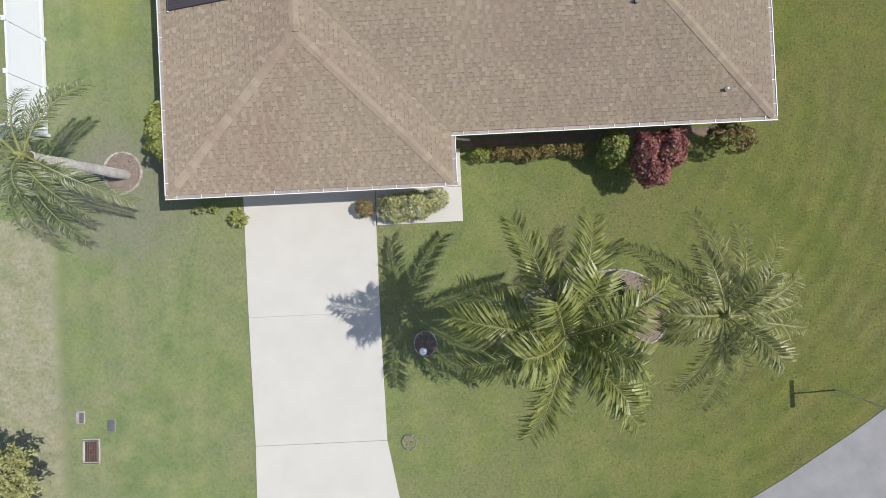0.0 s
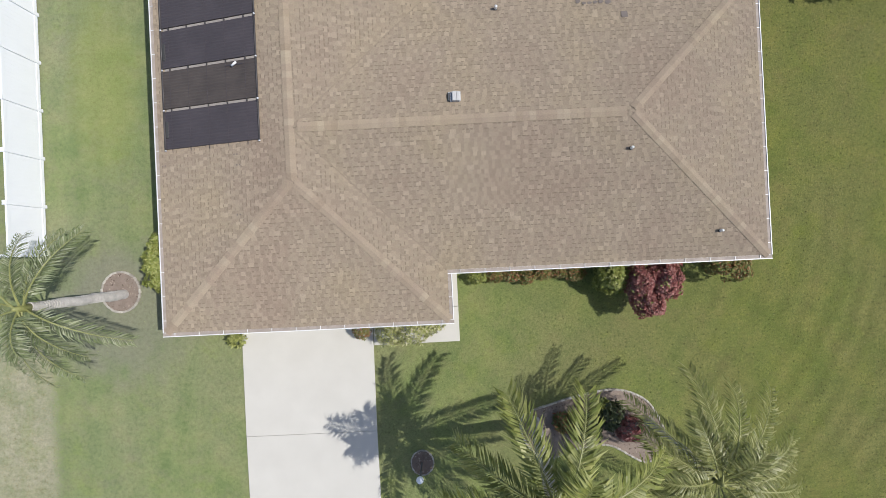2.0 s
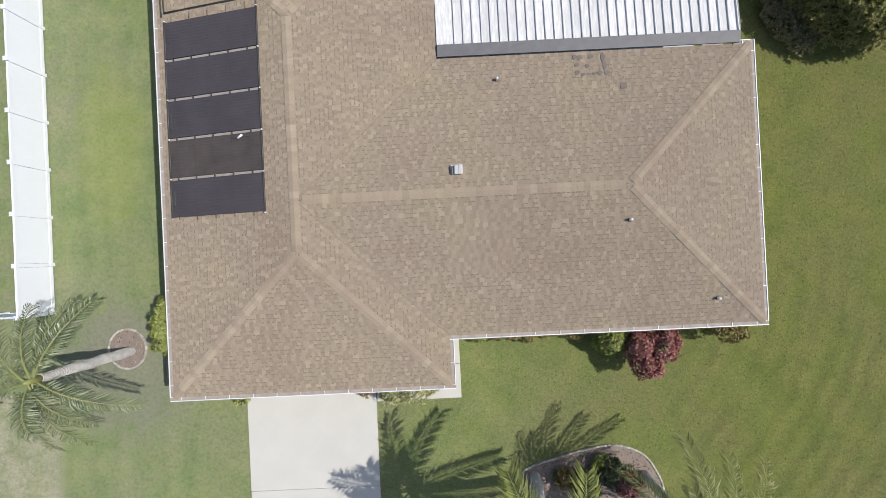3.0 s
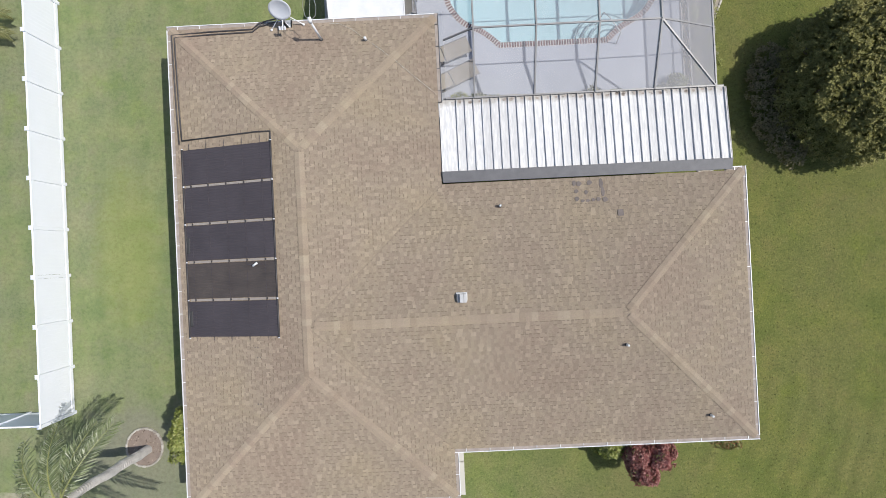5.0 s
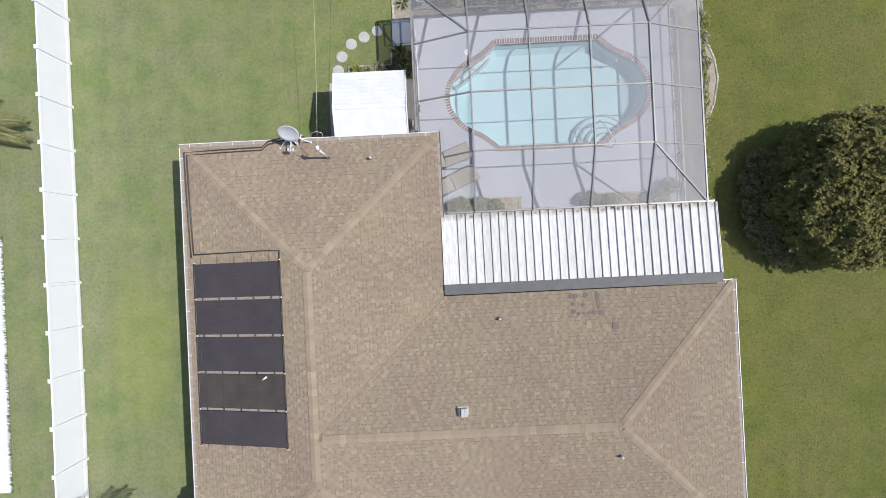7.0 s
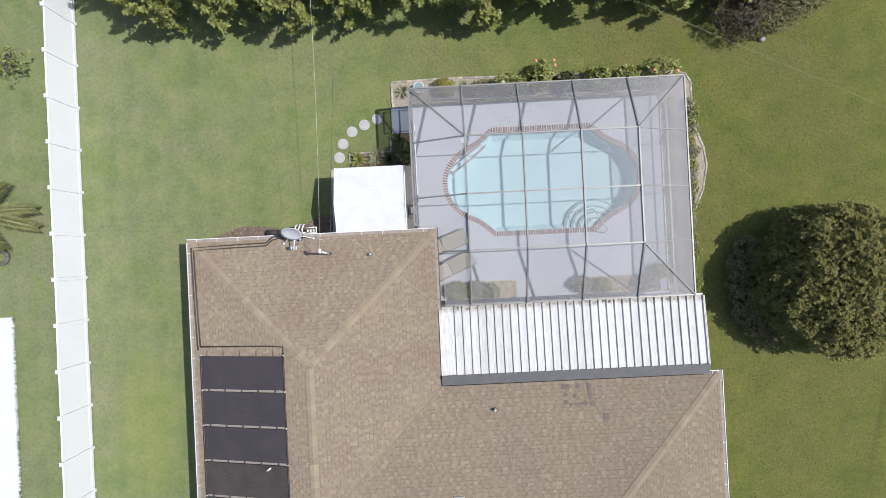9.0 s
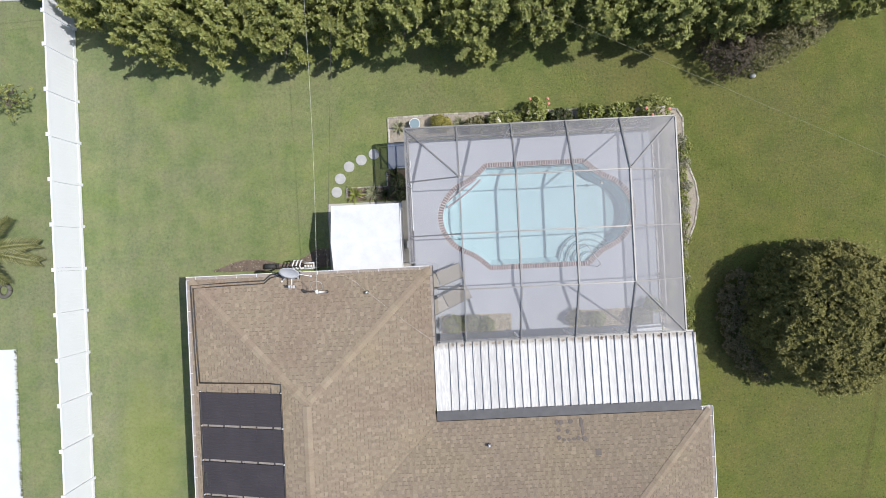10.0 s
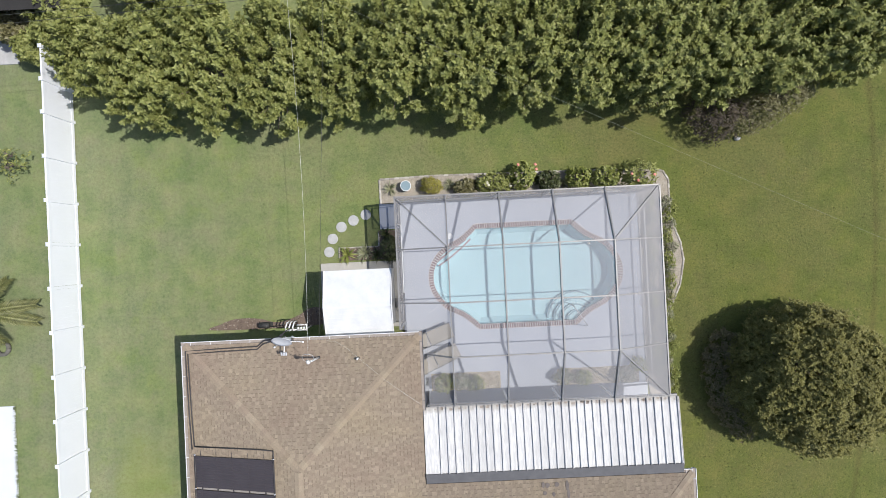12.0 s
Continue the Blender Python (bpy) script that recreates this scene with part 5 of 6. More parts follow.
# ---- shed, stones, pads, small yard things ----
shed = thing("garden_shed", "white metal garden shed with a low gable roof", "shed")
X0, X1, Y0, Y1 = 5.72, 8.30, 16.85, 19.55
YM = 18.15
part("wall", Shape().prism([(X0, Y0 + 0.35), (X1, Y0 + 0.35), (X1, Y1), (X0, Y1)], 0.05, 1.98), WHITE, shed)
part("gable", Shape().add([(X0, Y0, 1.95), (X0, YM, 2.33), (X0, Y1, 1.95), (X1, Y0, 1.95), (X1, YM, 2.33), (X1, Y1, 1.95)], [(0, 2, 1), (3, 4, 5)]), WHITE, shed)
for ya, yb in ((YM, Y1 + 0.06), (YM, Y0 - 0.06)):
    nrib, slope = 9, Shape()
    for i in range(nrib):
        a, b = ya + (yb - ya) * i / nrib, ya + (yb - ya) * (i + 1) / nrib
        za, zb = 2.36 - abs(a - YM) * 0.26, 2.36 - abs(b - YM) * 0.26
        if i == 0:
            slope.v += [(X0 - 0.08, a, za), (X1 + 0.08, a, za)]
        q = len(slope.v)
        slope.v += [(X0 - 0.08, b, zb - 0.014), (X1 + 0.08, b, zb - 0.014), (X0 - 0.08, b, zb), (X1 + 0.08, b, zb)]
        slope.f += [(q - 2, q - 1, q + 1, q), (q, q + 1, q + 3, q + 2)]
    part("roof_sheet", slope, SHED_SHEET, shed, "white ribbed metal roof sheet")
for x in (X0 - 0.08, X1 + 0.08):
    part("edge_trim", Shape().beam((x, Y0 - 0.06, 1.97), (x, YM, 2.365), 0.04, 0.07).beam((x, YM, 2.365), (x, Y1 + 0.06, 1.97), 0.04, 0.07), WHITE, shed)
part("ridge_trim", Shape().beam((X0 - 0.08, YM, 2.37), (X1 + 0.08, YM, 2.365), 0.06, 0.012), SHED_SHEET, shed)
single("shed_slab", Shape().box(5.05, 16.96, -0.1, 8.7, 19.9, 0.05, 0.015), SLAB, "grey concrete slab under the shed", "slab", kind="structure")
single("gate_pad", Shape().box(7.78, 21.3, -0.1, 8.66, 22.42, 0.10, 0.015), DECK, "grey concrete pad outside the screen door", "pad", kind="structure")
stone = single("stepping_stone", Shape().prism(ring_loop(0, 0, 0.235, 0.235, 24), -0.03, 0.03, 0.012), STONE, "round pale concrete stepping stone in the grass", "stepping stone", "stepping stones")
spots = [(5.46, 20.40), (5.64, 20.98), (6.05, 21.49), (6.60, 21.76), (7.16, 21.99)]
stone.matrix_world = pose(*spots[0], 0)
for x, y in spots[1:]:
    copy_thing(stone, pose(x, y, 0, 0, 0, random.uniform(0, 90)))

pole = thing("pool_pole", "white telescopic pool pole standing along the screen wall", "pole")
part("tube", Shape().tube([(8.80, 18.2, 1.15), (8.80, 21.4, 1.15)], 0.022, 8), WHITE, pole)
part("grip", Shape().tube([(8.80, 18.2, 1.15), (8.80, 18.5, 1.15)], 0.028, 8), RUBBER, pole)
skim = thing("pool_filter_box", "small white box with a hose by the screen wall", "equipment box")
part("body", Shape().box(8.45, 17.8, 0.05, 8.66, 18.1, 0.6, 0.04), WHITE, skim)
part("hose", Shape().tube([(8.56, 17.81, 0.5), (8.58, 17.7, 0.42), (8.57, 17.64, 0.25), (8.55, 17.66, 0.07)], 0.02, 6), WHITE, skim)

manifold = thing("pool_pump_manifold", "white plastic pool pipe manifold by the house wall", "pipes")
for i in range(3):
    x = 3.78 + i * 0.15
    part("pipe", Shape().tube([(x, 17.16, 0.3), (x, 17.16, 1.3), (x, 17.3, 1.38), (x + 0.05, 17.5, 1.3), (x + 0.05, 17.52, 0.9)], 0.03, 8), WHITE, manifold, smooth=True)
part("header", Shape().tube([(3.72, 17.18, 1.2), (4.2, 17.18, 1.2)], 0.03, 8), WHITE, manifold, smooth=True)
for a, b in (((4.22, 17.16, 1.2), (4.62, 17.16, 1.2)), ((4.22, 17.38, 1.25), (4.62, 17.38, 1.25)), ((4.62, 17.13, 1.22), (4.62, 17.41, 1.22))):
    part("valve_pipe", Shape().tube([a, b], 0.028, 8), WHITE, manifold, smooth=True)
for x in (4.28, 4.4, 4.52):
    part("valve", Shape().box(x - 0.035, 17.2, 1.18, x + 0.035, 17.3, 1.3, 0.015), WHITE, manifold, "white valve handle")
part("bracket", Shape().beam((4.5, 17.16, 0.0), (4.5, 17.16, 1.18), 0.05, 0.05), GALV, manifold)
# made-up lump that stands in for a dark patch of the soil bed
pump = thing("pool_pump", "made-up dark lump in place of a dark patch of the bed by the house wall", "pump")
part("round_lump", Shape().tube([(2.25, 17.3, 0.2), (2.7, 17.3, 0.2)], 0.12, 14), RUBBER, pump, smooth=True)
part("base", Shape().box(2.2, 17.18, 0.0, 2.8, 17.42, 0.09, 0.01), RUBBER, pump)


# loungers
def lounger(x, y, turn):
    c = thing("sun_lounger", "tan sling sun lounger with raised back on the deck", "sun lounger", "sun loungers", (x, y, DECK_Z), turn)
    L, Wd = 1.95, 0.64
    for s in (-1, 1):
        part("side_rail", Shape().tube([(-L / 2, s * Wd / 2, 0.34), (0.35, s * Wd / 2, 0.34), (L / 2, s * Wd / 2, 0.36)], 0.02, 8), BRONZE, c)
        part("back_rail", Shape().tube([(-0.15, s * (Wd / 2 - 0.03), 0.36), (-L / 2 + 0.05, s * (Wd / 2 - 0.03), 0.62)], 0.018, 8), BRONZE, c)
        for xx in (-0.75, 0.7):
            part("leg", Shape().tube([(xx, s * Wd / 2, 0.34), (xx + 0.05, s * Wd / 2, 0.0)], 0.018, 8), BRONZE, c)
    w = Wd / 2 - 0.02
    part("seat", Shape().add([(-0.12, -w, 0.345), (L / 2 - 0.02, -w, 0.36), (L / 2 - 0.02, w, 0.36), (-0.12, w, 0.345), (-0.12, -w, 0.33), (L / 2 - 0.02, -w, 0.345), (L / 2 - 0.02, w, 0.345), (-0.12, w, 0.33)], [(0, 1, 2, 3), (7, 6, 5, 4), (0, 4, 5, 1), (1, 5, 6, 2), (2, 6, 7, 3), (3, 7, 4, 0)]), FABRIC, c)
    part("backrest", Shape().add([(-0.15, -w, 0.365), (-L / 2 + 0.06, -w, 0.62), (-L / 2 + 0.06, w, 0.62), (-0.15, w, 0.365), (-0.15, -w, 0.35), (-L / 2 + 0.06, -w, 0.605), (-L / 2 + 0.06, w, 0.605), (-0.15, w, 0.35)], [(3, 2, 1, 0), (4, 5, 6, 7), (0, 1, 5, 4), (1, 2, 6, 5), (2, 3, 7, 6), (3, 0, 4, 7)]), FABRIC, c)
    return c


lounger(9.85, 16.45, 20)
lounger(10.12, 15.5, 24)

# lamp post with its round bed
lamp = thing("lamp_post", "garden lamp post with a white globe", "garden lamp")
part("post", Shape().tube([(8.13, -5.56, 0.0), (8.13, -5.56, 1.35)], 0.035, 10), DARK_METAL, lamp)
part("globe", Shape().ball((8.13, -5.56, 1.5), 0.13, 0.13, 0.14, 20, 12), VINYL, lamp, "white glass globe", smooth=True)
part("collar", Shape().tube([(8.13, -5.56, 1.32), (8.13, -5.56, 1.4)], 0.07, 12), DARK_METAL, lamp)


def chips(bed, loop, material, density=90, z=0.036):
    """Loose bark chips and leaf litter on a bed."""
    rg = np.random.default_rng(len(loop) * 7 + int(abs(loop[0][0]) * 10))
    P = np.array([p[:2] for p in loop])
    Q = np.roll(P, -1, 0)
    lo, hi = P.min(0), P.max(0)
    n = int(min((hi - lo).prod(), 40) * density)
    s = Shape()
    for x, y in rg.uniform(lo, hi, (n, 2)):
        over = (P[:, 1] > y) != (Q[:, 1] > y)
        cut = (Q[:, 0] - P[:, 0]) * (y - P[:, 1]) / np.where(over, Q[:, 1] - P[:, 1], 1) + P[:, 0]
        if (over & (x < cut)).sum() % 2 == 0:
            continue
        r, a = rg.uniform(0.015, 0.05), rg.uniform(0, 6.28)
        dx, dy = r * math.cos(a), r * math.sin(a)
        s.add([(x - dx, y - dy, z), (x + dy * 0.5, y - dx * 0.5, z), (x + dx, y + dy, z), (x - dy * 0.5, y + dx * 0.5, z), (x, y, z + r * 0.6)], [(0, 1, 4), (1, 2, 4), (2, 3, 4), (3, 0, 4)])
    if s.v:
        tagged(part("bark_litter", s, CHIP if material is not SOIL else PEBBLE, bed), kind="stuff")


def bed_ring(name, loop, label, material, edge_step=0.2, w=0.075, h=0.09, edging=None, bare=None):
    """A planting bed: a low heap of mulch and an edging of separate blocks."""
    b = tagged(new(name, Shape().prism(loop, -0.05, 0.035, 0.02).mesh(name, material)), label, "planting bed")
    me = Shape().box(-edge_step * 0.485, -w / 2, -0.04, edge_step * 0.485, w / 2, h, 0.02).mesh("edging_block", edging or EDGING)
    n = len(loop)
    lens = [(Vector(loop[(i + 1) % n]) - Vector(loop[i])).length for i in range(n)]
    tot = sum(lens)
    cnt = int(tot / edge_step)
    chips(b, loop, material)
    i, acc = 0, 0.0
    for k in range(cnt):
        want = tot * k / cnt
        while acc + lens[i] < want:
            acc += lens[i]
            i += 1
        a, c = Vector(loop[i]), Vector(loop[(i + 1) % n])
        p = a.lerp(c, (want - acc) / max(lens[i], 1e-6))
        d = c - a
        if bare and bare(p.x, p.y):
            continue
        part("edging_block", me, EDGING, b).matrix_world = pose(p.x, p.y, random.uniform(-0.012, 0.008), 0, 0, math.degrees(math.atan2(d.y, d.x)) + random.uniform(-4, 4))
    return b


def smooth_loop(pts, n=8):
    out, m = [], len(pts)
    for i in range(m):
        p0, p1, p2, p3 = (Vector(pts[(i + k) % m]) for k in (-1, 0, 1, 2))
        for s in range(n):
            t = s / n
            out.append(tuple(0.5 * (2 * p1 + (p2 - p0) * t + (2 * p0 - 5 * p1 + 4 * p2 - p3) * t * t + (3 * p1 - p0 - 3 * p2 + p3) * t**3)))
    return out


bed_ring("lamp_bed", ring_loop(8.15, -5.55, 0.42, 0.46, 28), "small round bed with pale block edging round a lamp post", MULCH, 0.16, 0.055, 0.06)
bed_ring("palm_ring_bed", ring_loop(-2.97, 1.42, 0.72, 0.76, 36), "round palm bed with pinkish mulch and a white block ring", SAND_MULCH, 0.17)
bed_ring("front_palm_bed", smooth_loop([(12.0, -4.0), (13.28, -3.52), (14.25, -3.28), (15.45, -3.12), (16.4, -3.4), (16.95, -3.95), (17.3, -5.0), (16.6, -5.9), (15.2, -5.2), (13.9, -5.3), (12.9, -5.6), (12.1, -5.0)]), "curved palm bed with pinkish mulch and pale block edging", SAND_MULCH, 0.15)
north_bed = [(7.86, 22.45), (7.84, 23.52), (10.1, 23.58), (15.0, 23.52), (19.9, 23.42), (20.45, 23.3), (20.68, 22.9), (20.66, 21.4), (20.76, 20.97), (21.08, 20.1), (21.18, 19.3), (20.98, 18.3), (20.55, 17.3), (20.2, 16.4), (20.3, 15.6), (20.45, 14.6), (20.1, 13.6), (19.75, 13.0), (19.5, 13.0), (19.36, 14.0), (19.36, 22.56), (8.66, 22.56), (8.66, 22.45)]
bed_ring("cage_bed", north_bed[::-1], "narrow planting bed with pale curved edging round the pool cage", SOIL, 0.22, 0.09, 0.07, bare=lambda x, y: (x < 19.6 and 12.5 < y < 22.75 and x > 7.95) or (15.2 < y < 17.3))
bed_ring("gate_bed", [(5.9, 19.98), (8.66, 19.98), (8.66, 21.25), (7.7, 21.25), (7.7, 20.55), (5.9, 20.55)], "small mulched bed beside the shed and the screen door", MULCH, 0.22, 0.07, 0.05, bare=lambda x, y: x > 7.75 or y < 20.1)
bed_ring("side_bed", smooth_loop([(19.7, 11.4), (20.35, 11.5), (20.42, 12.1), (20.2, 12.75), (19.75, 12.95)]), "small curved bed beside the patio corner", SOIL, 0.2, 0.07, 0.06)
wall_loop = smooth_loop([(0.2, 17.15), (5.0, 17.2), (5.35, 17.75), (4.6, 17.98), (3.9, 17.62), (3.0, 17.38), (2.2, 17.58), (1.2, 17.62), (0.5, 17.42)])
chips(single("north_wall_bed", Shape().prism(wall_loop, -0.05, 0.03, 0.02), MULCH, "dark mulch strip along the house wall", "planting bed"), wall_loop, MULCH, 130, 0.03)
single("front_bed", Shape().box(9.85, 1.75, -0.05, 20.0, 2.1, 0.02, 0.01), MULCH, "mulch strip under the front eave", "planting bed")


def gravel_bed(x0, y0, x1, y1, seed):
    b = single("gravel_bed", Shape().box(x0, y0, 0.0, x1, y1, DECK_Z + 0.012), PEBBLE, "bed of tan river pebbles in the pool deck", "gravel bed", "gravel beds")
    rg = np.random.default_rng(seed)
    s = Shape()
    for _ in range(int((x1 - x0) * (y1 - y0) * 420)):
        x, y, r = rg.uniform(x0 + 0.03, x1 - 0.03), rg.uniform(y0 + 0.03, y1 - 0.03), rg.uniform(0.018, 0.042)
        g = DECK_Z + 0.02
        s.add([(x - r, y, g), (x, y - r * 0.8, g), (x + r, y, g), (x, y + r * 0.8, g), (x, y, g + r * 0.8), (x, y, g - 0.02)], [(0, 1, 4), (1, 2, 4), (2, 3, 4), (3, 0, 4), (1, 0, 5), (2, 1, 5), (3, 2, 5), (0, 3, 5)])
    tagged(part("pebbles", s, PEBBLE, b), kind="stuff")


gravel_bed(9.75, 14.05, 12.8, 14.8, 3)
gravel_bed(15.3, 14.05, 18.9, 14.78, 4)

# kerbside boxes, stump, sign
box_a = thing("meter_box", "white-rimmed water meter box in the lawn", "meter box", "ground boxes", (-4.97, -7.72, 0), -3)
part("rim", Shape().box(-0.17, -0.25, -0.05, 0.17, 0.25, 0.05, 0.05), EDGING, box_a)
part("lid", Shape().box(-0.02, -0.20, 0.05, 0.15, 0.18, 0.062, 0.004), DARK_METAL, box_a)
box_b = thing("meter_box", "dark sunken meter box lid in the lawn", "meter box", "ground boxes", (-3.83, -8.09, 0), -2)
part("rim", Shape().box(-0.17, -0.25, -0.05, 0.17, 0.25, 0.02, 0.02), DARK_STONE, box_b)
part("lid", Shape().box(-0.14, -0.21, 0.02, 0.14, 0.22, 0.03, 0.004), DARK_METAL, box_b)
drain = thing("drain_grate", "rusty drain grate in a concrete frame in the lawn", "drain", at=(-4.62, -9.02, 0), turn=-2)
for a in ((-0.34, -0.48, 0.34, -0.38), (-0.34, 0.38, 0.34, 0.48), (-0.34, -0.375, -0.24, 0.375), (0.24, -0.375, 0.34, 0.375)):
    part("rim", Shape().box(a[0], a[1], -0.05, a[2], a[3], 0.05, 0.03), EDGING, drain)
part("pit", Shape().box(-0.24, -0.38, -0.06, 0.24, 0.38, 0.006), RUBBER, drain)
for i in range(7):
    part("bar", Shape().box(-0.225 + i * 0.068, -0.36, 0.012, -0.185 + i * 0.068, 0.36, 0.035, 0.005), RUST, drain)
for y in (-0.12, 0.12):
    part("cross_bar", Shape().box(-0.235, y - 0.015, 0.008, 0.235, y + 0.015, 0.03, 0.004), RUST, drain)
bed_ring("stump_ring", ring_loop(7.38, -9.22, 0.27, 0.28, 20), "small ring of dark stones in the lawn beside the driveway", MOSS, 0.1, 0.07, 0.06, DARK_STONE)

signpost = thing("street_sign", "thin street sign post with one narrow blade at the road edge", "street sign")
part("post", Shape().tube([(23.38, -8.0, 0), (23.38, -8.0, 2.72)], 0.03, 8), GALV, signpost)
part("blade", Shape().box(23.36, -8.52, 2.45, 23.40, -7.50, 2.68, 0.01), WHITE, signpost, "pale blank sign blade")


# ---- plants ----
def frond(shape_leaf, shape_rib, base, heading, length, rise, droop, width, rg, n=46, twist=0.0, wide=0.023):
    """One feather leaf: an arched rib with two rows of narrow drooping leaflets."""
    h = Vector((math.cos(heading), math.sin(heading), 0))
    side = Vector((-h.y, h.x, 0))
    pts = []
    for i in range(13):
        t = i / 12
        pts.append(Vector(base) + h * (length * (t - 0.12 * t * t)) + Vector((0, 0, 1)) * (rise * t * 1.6 - (rise * 0.6 + droop) * t * t) + side * twist * t * t)
    shape_rib.tube(pts, 0.035, 5, 0.006)
    for i in range(n):
        t = 0.13 + 0.87 * (i + 0.5) / n
        k = min(int(t * 12), 11)
        p = pts[k].lerp(pts[k + 1], t * 12 - k)
        d = (pts[k + 1] - pts[k]).normalized()
        up_ = side.cross(d).normalized()
        if up_.z < 0:
            up_ = -up_
        ln = width * (0.55 + 1.5 * t * (1.12 - t)) * rg.uniform(0.8, 1.15)
        for s in (-1, 1):
            sweep = rg.uniform(0.45, 0.75) + 0.5 * t
            out = (side * s + d * sweep + up_ * rg.uniform(-0.25, 0.65)).normalized()
            mid = p + out * ln * 0.5
            tip = p + (out + Vector((0, 0, -rg.uniform(0.25, 0.65)))).normalized() * ln
            wv = d.cross(out).cross(out).normalized() * wide
            w0 = d * 0.014
            shape_leaf.add([p - w0, p + w0, mid + wv, mid - wv, tip], [(0, 1, 2, 3), (3, 2, 4)])


def palm(label, base, top, fronds, material, seed, leaflet=0.6, trunk_r=0.17, wide=0.023, leaflets=60):
    rg = random.Random(seed)
    tree = thing("palm_tree", label, "palm tree", "palms")
    b, t = Vector(base), Vector(top)
    path = [b.lerp(t, i / 14) + Vector((0.03 * math.sin(i), 0.03 * math.cos(i * 1.3), 0)) for i in range(15)]
    path[0], trunk = b, Shape()
    trunk.tube(path, trunk_r * 1.15, 12, trunk_r * 0.85)
    for i in range(1, 40):
        c = b.lerp(t, i / 40)
        trunk.tube([c - Vector((0, 0, 0.02)), c + Vector((0, 0, 0.03))], trunk_r * (1.15 - 0.3 * i / 40), 12)
    part("trunk", trunk, BARK, tree, "pale ringed trunk", smooth=False)
    part("crownshaft", Shape().tube([t - Vector((0, 0, 0.1)), t + Vector((0, 0, 0.35)), t + Vector((0, 0, 0.6))], trunk_r * 0.9, 12, 0.05), RACHIS, tree, "green crown shaft", smooth=True)
    for heading, length, rise, droop in fronds:
        leaf, rib = Shape(), Shape()
        frond(leaf, rib, t + Vector((0, 0, rg.uniform(0.15, 0.5))), radians(heading), length, rise, droop, leaflet, rg, leaflets, rg.uniform(-0.25, 0.25), wide)
        f = part("frond", leaf, material, tree)
        part("rib", rib, RACHIS, f)
    return tree


palm("tall feather palm with glossy green fronds in a mulched bed", (12.45, -4.2, 0), (11.9, -4.35, 6.35),
     [(107, 3.55, 1.0, 1.5), (71, 3.5, 1.0, 1.5), (19, 3.6, 0.8, 1.6), (-31, 3.2, 0.8, 1.5), (-54, 3.6, 0.9, 1.6), (-87, 2.7, 0.4, 1.9), (-108, 3.15, 0.9, 1.4), (-162, 3.0, 0.8, 1.5), (168, 3.2, 1.6, 1.1), (149, 3.1, 0.3, 2.2),
      (-8, 2.5, 0.2, 1.9), (-135, 2.2, 0.3, 1.8), (185, 2.4, 0.3, 1.8),
      (78, 1.7, 1.7, 0.2), (35, 1.5, 1.8, 0.2), (-48, 2.0, 1.6, 0.3), (200, 1.4, 1.7, 0.2), (125, 1.3, 1.9, 0.1), (-15, 1.4, 1.9, 0.1)], PALM_LEAF, 1, 0.74, 0.19, 0.031, 62)
palm("feather palm with greyish green drooping fronds in a mulched bed", (16.62, -4.3, 0), (16.52, -4.22, 5.15),
     [(91, 3.25, 0.6, 1.7), (65, 2.9, 0.7, 1.5), (46, 3.45, 0.6, 1.7), (3, 2.9, 0.6, 1.5), (-13, 3.25, 0.6, 1.6), (-43, 3.5, 0.5, 1.9), (-90, 3.3, 0.5, 1.8), (-108, 2.9, 0.4, 2.0), (-70, 2.6, 0.6, 1.6), (177, 2.0, 1.1, 0.9), (131, 3.1, 0.4, 1.8), (152, 2.4, 0.7, 1.2),
      (22, 2.7, 0.9, 1.1), (112, 2.2, 0.9, 0.9), (200, 1.9, 0.9, 0.9), (60, 1.5, 1.4, 0.3), (-50, 1.5, 1.4, 0.3)], PALM_GREY, 2, 0.56, 0.15, 0.02, 62)
palm("grey-green feather palm with a pale trunk in a round bed", (-2.85, 1.33, 0), (-3.15, 1.28, 4.15),
     [(58, 3.0, 0.7, 1.4), (75, 2.7, 0.7, 1.5), (-30, 2.9, 0.5, 2.2), (-60, 2.3, 0.4, 1.9), (-80, 2.9, 0.4, 2.0), (-100, 3.0, 0.4, 2.0), (-122, 2.8, 0.4, 1.9), (-165, 2.7, 0.4, 1.8), (165, 2.7, 0.4, 1.8), (128, 2.7, 0.6, 1.6), (100, 2.6, 0.6, 1.5), (-70, 1.6, 1.2, 0.3)], PALM_COOL, 3, 0.55, 0.16, 0.02, 60)
palm("low feather palm on the neighbouring plot", (-8.95, 18.5, 0), (-8.95, 18.5, 1.0), [(a, 2.0 if abs(a) < 20 else 1.6, 0.4, 1.0) for a in (-11, 13, 68, 105, 140, 175, 210, 245, 285)], OLIVE_PALM, 4, 0.46, 0.13, 0.014, 100)


